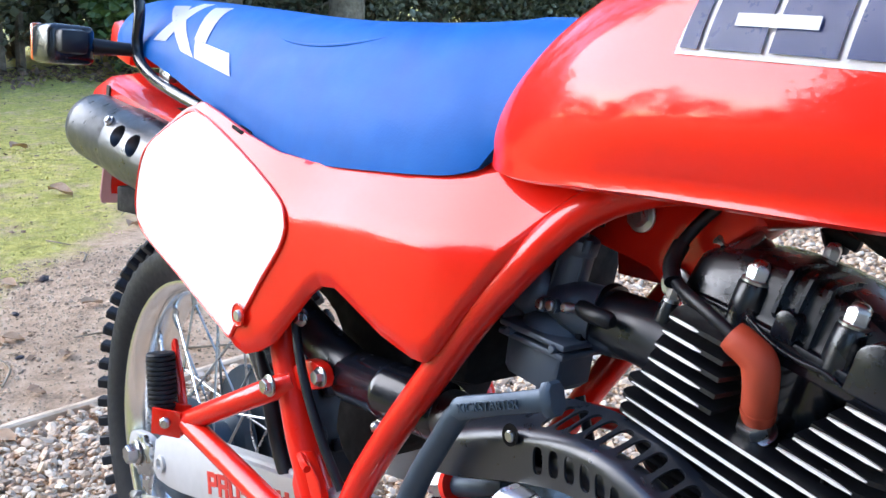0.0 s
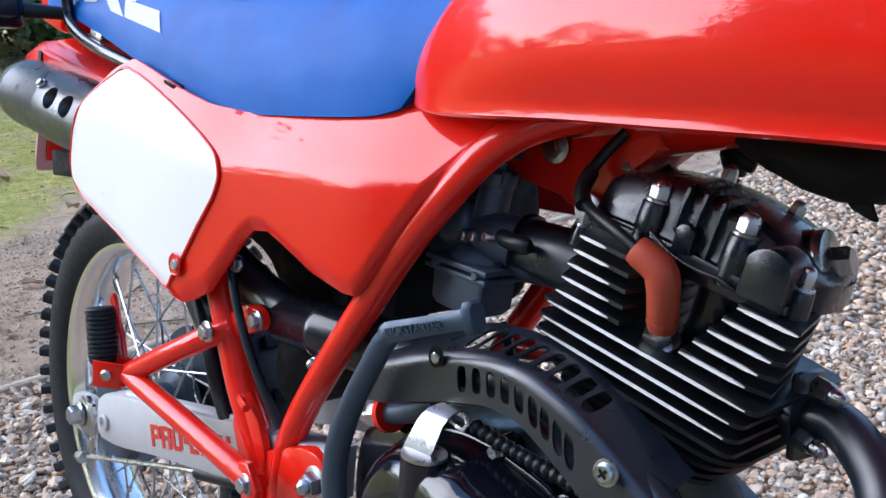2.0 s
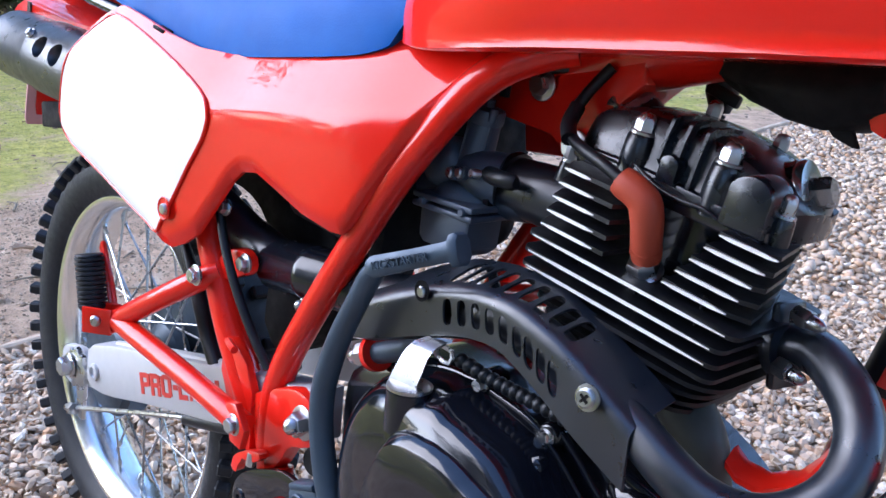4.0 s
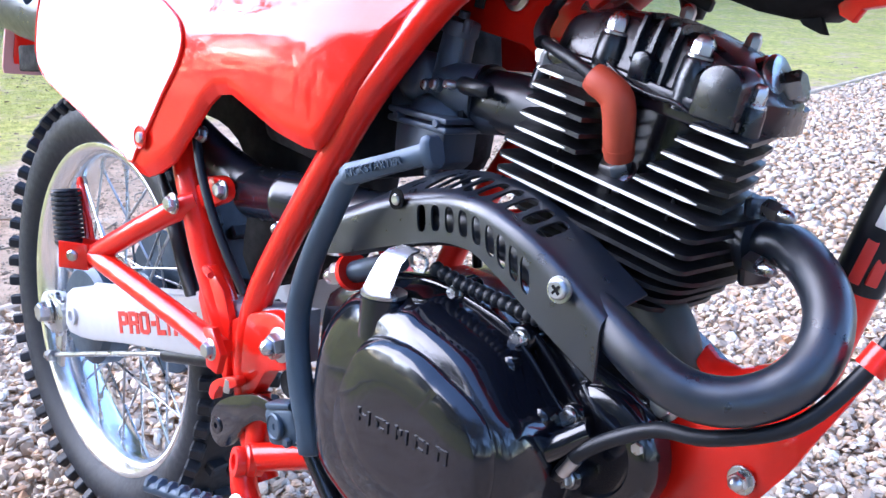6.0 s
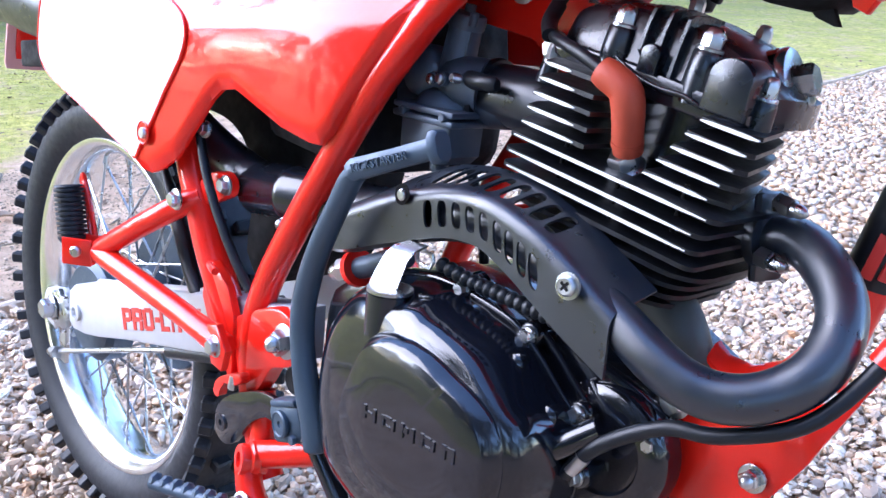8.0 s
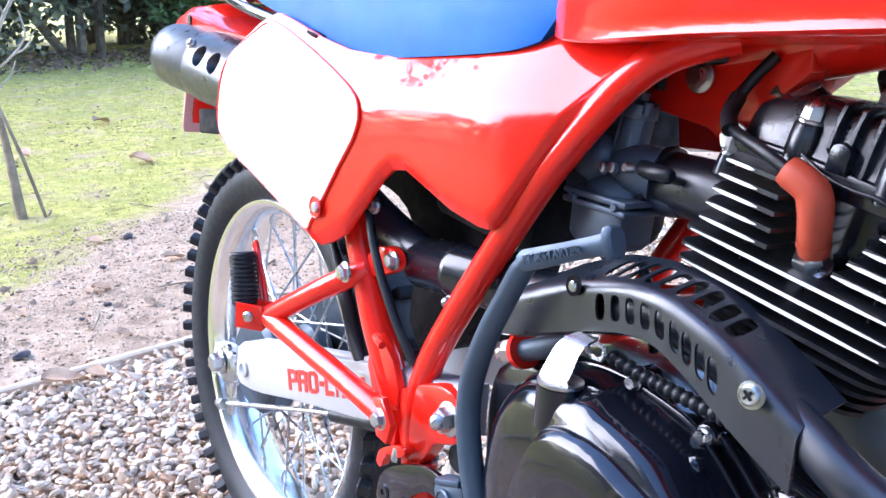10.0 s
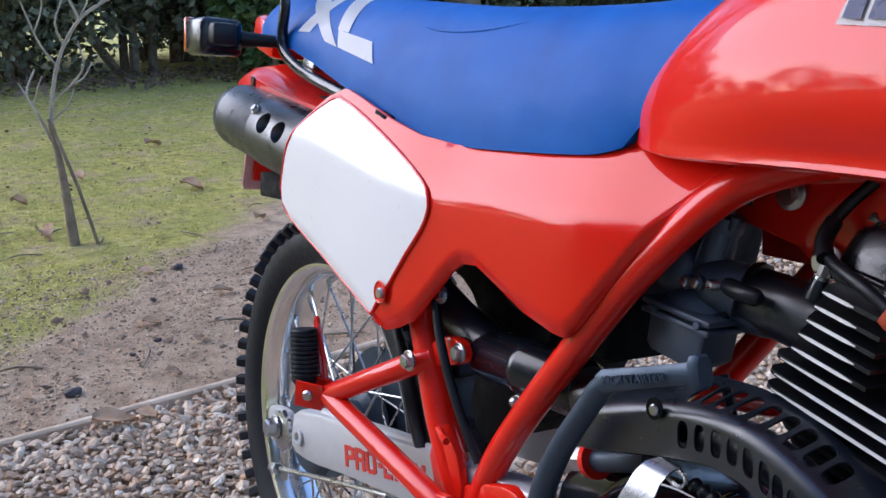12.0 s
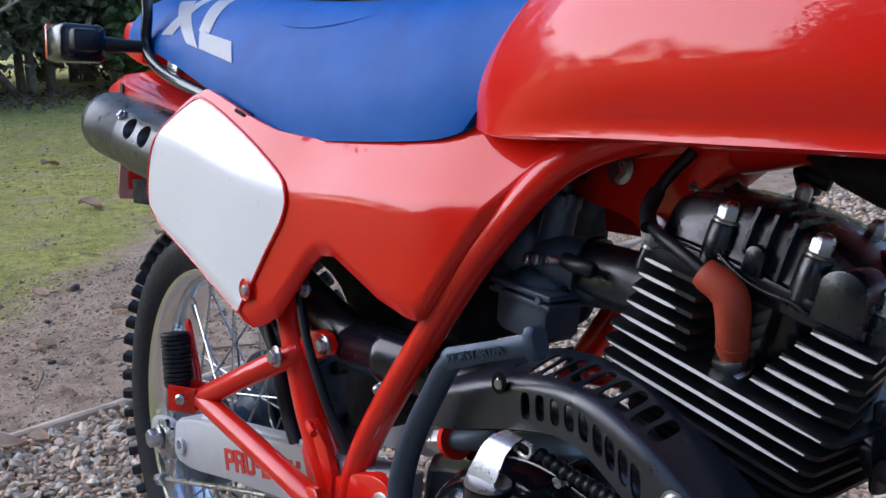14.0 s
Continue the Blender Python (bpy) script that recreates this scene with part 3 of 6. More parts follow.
for x, y, s, a, c in ((-0.775, -0.15, 0.085, 75, 0.22), (-0.77, -0.085, 0.05, 30, 0.2), (-1.30, 0.08, 0.05, 60, 0.3), (-1.24, -0.13, 0.035, 10, 0.3), (-2.9, 0.72, 0.11, 40, 0.35), (-2.7, -0.15, 0.09, 80, 0.3), (-4.1, 0.9, 0.12, 120, 0.3), (-1.0, -0.28, 0.04, 20, 0.2), (-1.45, 0.33, 0.06, 95, 0.3), (-3.4, 0.35, 0.09, 15, 0.3), (-1.12, 0.15, 0.045, 140, 0.3), (-2.98, 0.03, 0.07, 50, 0.5), (-1.77, 0.20, 0.06, 25, 0.2), (-0.94, 0.03, 0.03, 70, 0.3), (-1.31, 0.05, 0.04, 5, 0.2), (-2.38, 0.02, 0.09, 10, 0.5), (-2.2, 0.75, 0.07, 130, 0.4)):
    fallen_leaf(x, y, s, a, c, "dry pale brown fallen leaf lying on the ground")
g = np.random.default_rng(15)
p = np.c_[g.uniform(-8.4, -6.9, 4200), g.uniform(-3, 8, 4200), np.zeros(4200) + 0.02 + g.uniform(0, 0.05, 4200)]
tagged(new("leaf_litter", scatter("leaf_litter", g, p, g.uniform(0.035, 0.075, len(p)), LEAF, 0.4, False, LITTER)), "brown leaf litter under the shrubs", "leaf litter", kind="stuff")


def on_soil(n, x0, x1, y0, y1, lift):
    """Spots on the soil and lawn, outside the gravel."""
    p = np.c_[g.uniform(x0, x1, n), g.uniform(y0, y1, n), np.zeros(n)]
    p = p[p[:, 0] < EDGE_X + EDGE_SLOPE * p[:, 1] - 0.03]
    p[:, 2] = [ground_height(x, y) + lift for x, y, _ in p]
    return p


p = on_soil(2200, -6.5, -0.9, -1.6, 6.0, 0.004)
tagged(new("ground_debris", scatter("ground_debris", g, p, g.uniform(0.008, 0.036, len(p)), LEAF, 0.3, False, LITTER)), "scattered bits of twig and leaf on the soil", "debris", kind="stuff")
p = on_soil(16000, -2.0, -0.83, -0.9, 2.2, 0.001)
tagged(new("soil_crumbs", scatter("soil_crumbs", g, p, g.lognormal(math.log(0.0030), 0.50, len(p)).clip(0.0012, 0.010), FAR_PEBBLES, material=CRUMB)), "crumbs and clods of dry soil", "soil", kind="stuff")


def moss_spots(n, x0, x1, y0, y1):
    p = on_soil(n, x0, x1, y0, y1, 0.002)
    keep = [x - max(-y, 0.38 * y - 1.45) + 0.22 * noise.noise((x * 2.6, y * 2.6, 0.0)) + 0.18 * noise.noise((x * 8, y * 8, 2.0)) < -1.60 for x, y, _ in p]
    return p[np.array(keep)]


BLADE = [(np.array([(0, -0.09, 0), (0, 0.09, 0), (0.12, 0.0, 0.8), (0.35, 0.0, 1.2)]), np.array([(0, 1, 2), (1, 3, 2)])), (np.array([(-0.3, -0.2, 0.1), (0.3, -0.25, 0.15), (0.25, 0.3, 0.35), (-0.3, 0.25, 0.2)]), np.array([(0, 1, 2), (0, 2, 3)]))]
p = np.r_[moss_spots(26000, -4.2, -1.2, -0.9, 3.2), moss_spots(16000, -7.5, -4.2, -1.0, 5.5), moss_spots(16000, -6.0, -1.2, 3.2, 9.5)]
far_off = np.clip((-p[:, 0] - 1.0) / 4.0, 0.25, 1.6)
tagged(new("moss_tufts", scatter("moss_tufts", g, p, g.uniform(0.006, 0.015, len(p)) * (0.7 + 0.5 * far_off), BLADE, 0.5, False, MOSS)), "short yellow-green moss and grass of the lawn", "moss", kind="stuff")


def clod(x, y, size, seed, label):
    """A lump lying on the soil."""
    v, f = pebble_shape(np.random.default_rng(seed), 5, 9)
    me = bpy.data.meshes.new("stone")
    me.from_pydata((v * size).tolist(), [], f.tolist())
    me.polygons.foreach_set("use_smooth", [True] * len(me.polygons))
    me.materials.append(SLATE)
    ob = tagged(new("stone", me), label, "stone", "stones on the soil")
    ob.matrix_world = pose(x, y, ground_height(x, y) + size * 0.35, 0, 0, seed * 50)


for k, (x, y, s) in enumerate(((-0.972, -0.19, 0.019), (-1.30, -0.12, 0.008), (-1.12, -0.02, 0.009), (-1.18, 0.06, 0.011), (-1.77, 0.30, 0.02), (-1.5, 0.14, 0.012))):
    clod(x, y, s, 60 + k, "small dark stone lying on the bare soil")


def twig(points, r):
    bm = bmesh.new()
    tube(bm, [(x, y, ground_height(x, y) + 0.004 + z) for x, y, z in points], [r, r * 0.9, r * 0.5][: len(points)], 6, 3)
    tagged(new("twig", finish("twig", bm, BARK, 60)), "thin dry brown twig lying on the soil", "twig", "twigs on the ground")


g = np.random.default_rng(31)
for k in range(16):
    x, y, a, s = g.uniform(-2.6, -1.0), g.uniform(-0.3, 0.9), g.uniform(0, 6.3), g.uniform(0.03, 0.09)
    twig([(x, y, 0.0), (x + s * math.cos(a), y + s * math.sin(a), 0.006), (x + 2 * s * math.cos(a + 0.25), y + 2 * s * math.sin(a + 0.25), 0.001)], g.uniform(0.0018, 0.004))

# ---- the motorcycle, in its own metres: origin at the rear axle, x ahead, y to its left ----
WHEEL = 0.300
bike = thing("motorcycle", "red trail motorcycle with blue seat, leaning on its side stand", "motorcycle", pose(0, 0, WHEEL, -6.34, 0, 0))
slope = radians(-9.7)
UX, UZ = (math.cos(slope), math.sin(slope)), (-math.sin(slope), math.cos(slope))
CYL = (0.785, 0.33)


def eng(u, s):
    """A place on the engine's sloping axes, as x and z."""
    return CYL[0] + UX[0] * u + UZ[0] * s, CYL[1] + UX[1] * u + UZ[1] * s


def build_wheel():
    bm = bmesh.new()
    prof = [(0.2205, -0.036), (0.2225, -0.034), (0.219, -0.031), (0.212, -0.029), (0.205, -0.018), (0.2035, 0.0), (0.205, 0.018), (0.212, 0.029), (0.219, 0.031), (0.2225, 0.034), (0.2205, 0.036), (0.2145, 0.036), (0.209, 0.031), (0.2005, 0.018), (0.199, 0.0), (0.2005, -0.018), (0.209, -0.031), (0.218, -0.036)]
    d = [[Vector((r * math.cos(t), y, r * math.sin(t))) for t in np.linspace(0, 2 * math.pi, 96, endpoint=False)] for r, y in prof]
    rings(bm, d, closed=True)
    wheel = part("rear_wheel", bm, ALLOY, bike, "polished alloy wheel rim")
    wheel.location = (0.009, -0.006, -0.003)
    bm = bmesh.new()
    half = [(0.219, 0.033), (0.2265, 0.0395), (0.236, 0.0450), (0.247, 0.0478), (0.258, 0.0475), (0.267, 0.0440), (0.2735, 0.0370), (0.2765, 0.0250), (0.2775, 0.012)]
    prof = [(r, -y) for r, y in half] + [(0.278, 0.0)] + [(r, y) for r, y in half[::-1]]
    rings(bm, [[Vector((r * math.cos(t), y, r * math.sin(t))) for t in np.linspace(0, 2 * math.pi, 128, endpoint=False)] for r, y in prof], caps=False)
    n = 58
    part("tyre", bm, RUBBER, wheel, "black knobbly off-road tyre", 35)
    blocks = []
    for size in ((0.0170, 0.030, 0.0145), (0.015, 0.023, 0.015)):
        bm = bmesh.new()
        box(bm, (0, 0, 0), size, (0, 0, 0), 0.0022, 1)
        blocks.append(finish("tread_block", bm, RUBBER, 30))
    for k in range(n):
        for row, (r, y, tilt) in enumerate(((0.2695, -0.0405, 46), (0.2815, -0.016, 8), (0.2815, 0.016, -8), (0.2695, 0.0405, -46))):
            if row in (1, 2) and k % 2 == row % 2:
                continue
            a = 2 * math.pi * (k + (0.5 if row > 1 else 0)) / n
            knob = new("tread_block", blocks[0 if row in (0, 3) else 1])
            knob.parent = wheel
            knob.matrix_local = Matrix.Rotation(-a, 4, "Y") @ Matrix.Translation((r, y, 0)) @ Matrix.Rotation(radians(tilt), 4, "Z")
    bm = bmesh.new()
    lathe(bm, [(0.02, -0.062), (0.058, -0.062), (0.066, -0.055), (0.068, -0.03), (0.045, -0.022), (0.03, -0.01), (0.03, 0.012), (0.045, 0.02), (0.05, 0.035), (0.02, 0.05)], axis=(0, 1, 0), seg=48)
    part("hub", bm, GREY_METAL, wheel, "grey drum brake hub")
    bm = bmesh.new()
    lathe(bm, [(0.015, 0.05), (0.098, 0.05), (0.1, 0.054), (0.015, 0.056)], axis=(0, 1, 0), seg=60)
    part("sprocket", bm, GREY_METAL, wheel)
    for k in range(36):
        side = -1 if k % 2 else 1
        a = 2 * math.pi * k / 36
        b = a + (1 if (k // 2) % 2 else -1) * radians(52)
        rh = 0.062 if side < 0 else 0.046
        p, q = (rh * math.cos(b), side * 0.03, rh * math.sin(b)), (0.2, side * 0.006, 0)
        q = (0.2 * math.cos(a), side * 0.006, 0.2 * math.sin(a))
        bm = bmesh.new()
        tube(bm, [p, q], 0.0017, 6, 1)
        w = np.array(q) - (np.array(q) - p) * 0.07
        tube(bm, [tuple(w), q], 0.0032, 6, 1)
        part("spoke", bm, ZINC, wheel)
    axle = part("axle", made(lathe, [(0.007, -0.11), (0.009, 0.1)], seg=16), ZINC, bike)
    part("axle_nut", made(bolt, (0.009, -0.114, 0.009), (0, -1, 0), 0.0120, 0.012, 0.016), ZINC, axle)
    bm = bmesh.new()
    prism(bm, [(0.026 * math.cos(t) * (1 + 0.1 * math.sin(9 * t)), 0.026 * math.sin(t) * (1 + 0.1 * math.sin(9 * t)) - 0.004) for t in np.linspace(0, 2 * math.pi, 54, endpoint=False)], -0.112, -0.106, 0.0008)
    bmesh.ops.translate(bm, vec=(0.022, 0, 0.012), verts=bm.verts[:])
    part("chain_adjuster", bm, ZINC, axle, "notched zinc-plated chain adjuster")
    plate = made(prism, smooth([(-0.030, -0.016), (-0.034, 0.010), (-0.02, 0.026), (0.03, 0.034), (0.036, 0.01), (0.03, -0.012), (0.0, -0.022)], 30), -0.106, -0.098, 0.0015)
    part("axle_plate", plate, SILVER, axle)
    return wheel


build_wheel()


def build_swingarm():
    up = [(0.055, 0.020), (0.058, 0.046), (0.072, 0.0565), (0.122, 0.0720), (0.31, 0.1165), (0.40, 0.138), (0.52, 0.160)]
    low = [(0.057, 0.006), (0.068, -0.001), (0.100, 0.002), (0.13, 0.0085), (0.204, 0.0290), (0.343, 0.0622), (0.40, 0.078), (0.52, 0.112)]
    for s, name in ((-1, "swingarm"), (1, "swingarm")):
        bm = bmesh.new()
        prism(bm, up + low[::-1], s * 0.113, s * 0.085, 0.004)
        arm = part(name, bm, SILVER, bike, "silver painted box-section swingarm")
        if s < 0:
            right = arm
    bm = bmesh.new()
    tube(bm, [(0.12, -0.102, 0.0715), (0.28, -0.102, 0.1095), (0.41, -0.102, 0.1405)], 0.004, 8, 2)
    part("weld_flange", bm, SILVER, right)
    bm = bmesh.new()
    lathe(bm, [(0.0105, 0), (0.0105, 0.004), (0.007, 0.005), (0.006, 0.001)], (0.082, -0.1125, 0.0250), (0, -1, 0), 20)
    part("boss", bm, SILVER, right)
    # red block letters along the arm, built of plain strokes
    glyphs = {
        "a": [(0, 0, 0.3, 1), (0.3, 0.78, 0.4, 0.22), (0.3, 0.36, 0.4, 0.2), (0.7, 0.4, 0.28, 0.55)],
        "b": [(0, 0, 0.3, 1), (0.3, 0.78, 0.4, 0.22), (0.3, 0.38, 0.4, 0.2), (0.7, 0.45, 0.28, 0.5), (0.66, 0, 0.3, 0.42)],
        "c": [(0, 0.08, 0.3, 0.84), (0.68, 0.08, 0.3, 0.84), (0.2, 0.8, 0.6, 0.2), (0.2, 0, 0.6, 0.2)],
        "d": [(0.1, 0.38, 0.8, 0.22)],
        "e": [(0, 0, 0.3, 1), (0.3, 0, 0.6, 0.22)],
        "f": [(0.1, 0, 0.34, 1)],
        "g": [(0, 0, 0.28, 1), (0.7, 0, 0.28, 1), (0.26, 0.45, 0.24, 0.4), (0.46, 0.2, 0.26, 0.4)],
        "h": [(0, 0, 0.3, 1), (0.3, 0.38, 0.25, 0.28), (0.5, 0.55, 0.28, 0.25), (0.64, 0.72, 0.3, 0.28), (0.5, 0.22, 0.28, 0.25), (0.64, 0, 0.32, 0.3)],
    }
    along = math.atan2(0.0525, 0.178)
    x, start = 0.0, (0.2035, 0.0415)
    bm = bmesh.new()
    for key, w in (("a", 0.0245), ("b", 0.0245), ("c", 0.0255), ("d", 0.013), ("e", 0.022), ("f", 0.014), ("g", 0.026), ("h", 0.026)):
        for gx, gz, gw, gh in glyphs[key]:
            cx, cz = x + w * 0.93 * (gx + gw / 2), 0.0245 * (gz + gh / 2)
            px, pz = start[0] + cx * math.cos(along) - cz * math.sin(along), start[1] + cx * math.sin(along) + cz * math.cos(along)
            box(bm, (px, -0.1133, pz), (w * 0.93 * gw, 0.0008, 0.0245 * gh), (0, -math.degrees(along), 0))
        x += w
    part("lettering", bm, DECAL_RED, right, "bold red block lettering on the swingarm")
    # brake rod, with its spring and adjuster
    rod = part("brake_rod", made(tube, [(0.012, -0.106, -0.050), (0.157, -0.105, 0.000), (0.28, -0.105, 0.0415), (0.376, -0.10, 0.068)], 0.0032, 8, 2), ZINC, bike)
    part("rod_end", made(tube, [(0.292, -0.105, 0.045), (0.385, -0.102, 0.070)], 0.0085, 12, 1), BLACK_PLASTIC, rod)
    part("wing_nut", made(bolt, (0.010, -0.108, -0.052), (-1, 0, -0.25), 0.008, 0.014, 0.0, True), ZINC, rod)
    lever = made(prism, [(0.008, -0.062), (0.022, -0.064), (0.028, 0.0), (0.016, 0.012), (0.004, 0.0)], -0.104, -0.098, 0.001)
    part("brake_lever", lever, ZINC, bike)


build_swingarm()


def build_frame():
    main = [(0.700, -0.050, 0.466), (0.683, -0.062, 0.460), (0.660, -0.078, 0.447), (0.636, -0.088, 0.425), (0.600, -0.096, 0.380), (0.574, -0.100, 0.344), (0.538, -0.103, 0.289), (0.498, -0.106, 0.226), (0.464, -0.109, 0.163), (0.450, -0.110, 0.112), (0.453, -0.110, 0.06), (0.470, -0.112, 0.02), (0.49, -0.112, -0.01)]
    part("frame_tube", made(tube, main, 0.0130, 18, 6), RED_FRAME, bike, "red painted main frame tube")
    far = [(0.700, 0.050, 0.466), (0.683, 0.058, 0.460), (0.665, 0.066, 0.447), (0.652, 0.072, 0.425), (0.625, 0.075, 0.375), (0.604, 0.075, 0.340), (0.578, 0.075, 0.297), (0.540, 0.076, 0.236), (0.505, 0.080, 0.170), (0.490, 0.085, 0.110), (0.490, 0.090, 0.020)]
    part("frame_tube", made(tube, far, 0.0130, 18, 6), RED_FRAME, bike, "red painted main frame tube")
    rear = [(0.312, -0.104, 0.31), (0.328, -0.108, 0.258), (0.349, -0.110, 0.222), (0.377, -0.112, 0.175), (0.404, -0.112, 0.137), (0.432, -0.112, 0.095)]
    part("subframe_tube", made(tube, rear, 0.0155, 16, 5), RED_FRAME, bike, "red painted rear frame tube")
    part("subframe_tube", made(tube, [(x, -y, z) for x, y, z in rear], 0.0155, 16, 5), RED_FRAME, bike, "red painted rear frame tube")
    # plates at the swingarm pivot
    plate = made(prism, smooth([(0.435, 0.13), (0.47, 0.147), (0.500, 0.156), (0.520, 0.151), (0.530, 0.136), (0.528, 0.116), (0.512, 0.106), (0.494, 0.099), (0.484, 0.085), (0.472, 0.07), (0.45, 0.06), (0.435, 0.10)], 48), -0.121, -0.105, 0.003)
    pivot = part("pivot_plate", plate, RED_FRAME, bike, "red pressed steel swingarm pivot plate")
    # no hole is cut: a solid dark disc gives the opening's shade
    part("window_shade", made(lathe, [(0.0005, 0.0), (0.0105, 0.0), (0.0115, 0.0006), (0.0125, -0.0004)], (0.5290, -0.1215, 0.1010), (0, -1, 0), 24), DARK, pivot, "dark disc drawn for the shade in a round opening")
    part("pivot_nut", made(bolt, (0.513, -0.121, 0.131), (0, -1, 0), 0.0112, 0.010, 0.0155, True), ZINC, pivot)
    gus = made(prism, [(0.385, 0.17), (0.40, 0.172), (0.425, 0.155), (0.437, 0.13), (0.437, 0.07), (0.425, 0.075), (0.40, 0.10), (0.382, 0.135)], -0.124, -0.116, 0.002)
    part("gusset", gus, RED_FRAME, pivot)
    part("hook", made(tube, [(0.395, -0.125, 0.168), (0.415, -0.135, 0.172), (0.43, -0.14, 0.173)], 0.0035, 8, 3), RED_FRAME, pivot)
    # lower cross member with the pedal boss
    low = part("lower_cross_tube", made(tube, [(0.484, -0.128, 0.0155), (0.515, -0.114, 0.026), (0.57, -0.09, 0.045)], 0.0128, 16, 3), RED_FRAME, bike)
    part("pedal_post", made(tube, [(0.472, -0.112, 0.07), (0.477, -0.114, 0.045), (0.480, -0.116, 0.018)], 0.0115, 16, 3), RED_FRAME, low)
    part("pedal_boss", made(lathe, [(0.0130, -0.022), (0.0135, -0.010), (0.0142, 0.0), (0.0132, 0.003), (0.0072, 0.0032), (0.0066, 0.0), (0.0062, -0.012), (0.0002, -0.013)], (0.4845, -0.140, 0.0145), (-0.35, -1, 0.15), 26), RED_FRAME, low)
    part("boss_collar", made(lathe, [(0.0125, 0.0), (0.0152, 0.002), (0.0152, 0.008), (0.0125, 0.010)], (0.4905, -0.126, 0.0140), (-0.35, -1, 0.15), 26), RED_FRAME, low)
    part("pedal_arm", made(tube, [(0.487, -0.134, 0.004), (0.496, -0.137, -0.011), (0.515, -0.139, -0.028), (0.545, -0.14, -0.045)], [0.0125, 0.0125, 0.013, 0.012], 12, 3), RED_FRAME, low)
    part("foot_bolt", made(bolt, (0.506, -0.152, -0.016), (0.1, -1, 0.2), 0.009, 0.006, 0.0115), ZINC, low)
    tab = made(prism, smooth([(0.421, 0.018), (0.425, 0.040), (0.447, 0.060), (0.495, 0.080), (0.528, 0.078), (0.532, 0.066), (0.50, 0.058), (0.475, 0.040), (0.456, 0.016), (0.436, 0.008)], 44), -0.130, -0.125, 0.001)
    part("black_bracket", tab, BLACK_SHINY, bike, "black painted steel bracket")
    part("bracket_eye", made(lathe, [(0.0030, -0.001), (0.0030, 0.0006), (0.0075, 0.0008), (0.0085, -0.001)], (0.4330, -0.1305, 0.0270), (0, -1, 0), 20), BLACK_GLOSS, bike)
    part("link_tube", made(tube, [(0.560, -0.122, 0.062), (0.585, -0.118, 0.030), (0.615, -0.112, -0.012), (0.650, -0.105, -0.06)], 0.0085, 14, 3), BLACK_GLOSS, bike, "black painted link tube below the lever")
    peg = bmesh.new()
    for k in range(7):
        lathe(peg, [(0.003, -0.006), (0.0075, -0.002), (0.0075, 0.002), (0.003, 0.006)], (0.470 - 0.0125 * k, -0.150 - 0.004 * k, -0.030 - 0.001 * k), (1, 0.2, 0.1), 8)
    tube(peg, [(0.478, -0.150, -0.032), (0.392, -0.176, -0.040)], 0.0065, 10, 1)
    part("toothed_peg", peg, GREY_METAL, bike, "serrated steel footpeg")
    hook = made(prism, smooth([(0.4225, 0.0560), (0.4270, 0.0680), (0.4420, 0.0780), (0.4640, 0.0860), (0.4690, 0.0810), (0.4560, 0.0720), (0.4400, 0.0690), (0.4330, 0.0610), (0.4300, 0.0520)], 32), -0.134, -0.124, 0.0016)
    part("spring_hook", hook, RED_FRAME, bike)
    part("hook_bolt", made(bolt, (0.4540, -0.131, 0.0800), (0, -0.2, -1), 0.0045, 0.012), ZINC, bike)
    # backbone, gusset and front tubes
    part("backbone", made(tube, [(0.45, 0, 0.42), (0.65, 0, 0.45), (0.85, 0, 0.50), (1.05, 0, 0.56)], 0.028, 18, 4), RED_FRAME, bike)
    gus = made(prism, [(0.60, 0.41), (0.645, 0.455), (0.74, 0.468), (0.742, 0.446), (0.718, 0.425), (0.706, 0.392), (0.686, 0.386), (0.664, 0.40)], -0.026, 0.026, 0.003)
    gusset = part("frame_gusset", gus, RED_FRAME, bike, "red frame gusset above the carburettor")
    for x, z in ((0.656, 0.436), (0.693, 0.396)):
        part("gusset_bolt", made(bolt, (x, -0.03, z), (0, -1, 0), 0.008, 0.007, 0.012), ZINC, gusset)
    down = [(0.975, 0.04, 0.50), (0.950, 0.043, 0.42), (0.929, 0.045, 0.345), (0.917, 0.045, 0.30), (0.905, 0.045, 0.25), (0.895, 0.04, 0.2)]
    stem = part("down_tube", made(tube, down, 0.0165, 18, 4), RED_FRAME, bike, "red front down tube with a printed warning sticker")
    part("sticker", made(tube, [(0.9305, 0.045, 0.350), (0.9210, 0.045, 0.315), (0.9100, 0.045, 0.272)], 0.0172, 24, 4), BLACK_PLASTIC, stem, "black printed warning sticker")
    for k, (lo, hi, mat) in enumerate(((0.24, 0.46, WHITE), (0.52, 0.96, DECAL_RED))):
        a, b = np.array((0.9305, 0.045, 0.350)), np.array((0.9100, 0.045, 0.272))
        for row, y in enumerate((-0.0085, 0.0)):
            p, q = a + (b - a) * lo, a + (b - a) * hi
            c = (p + q) / 2
            part("printed_bar", made(box, (c[0] + (0.002, 0.011)[row], c[1] - (0.0160, 0.0115)[row], c[2]), (0.0080, 0.003, abs(q[2] - p[2]) * 0.9), (0, 14, (8, 45)[row]), 0.0010), mat, stem)
    for y in (-0.075, 0.06):
        part("lower_tube", made(tube, [(0.55, y, 0.235), (0.60, y, 0.245), (0.66, y, 0.262), (0.72, y, 0.27)], 0.010, 12, 3), RED_FRAME, bike)


build_frame()


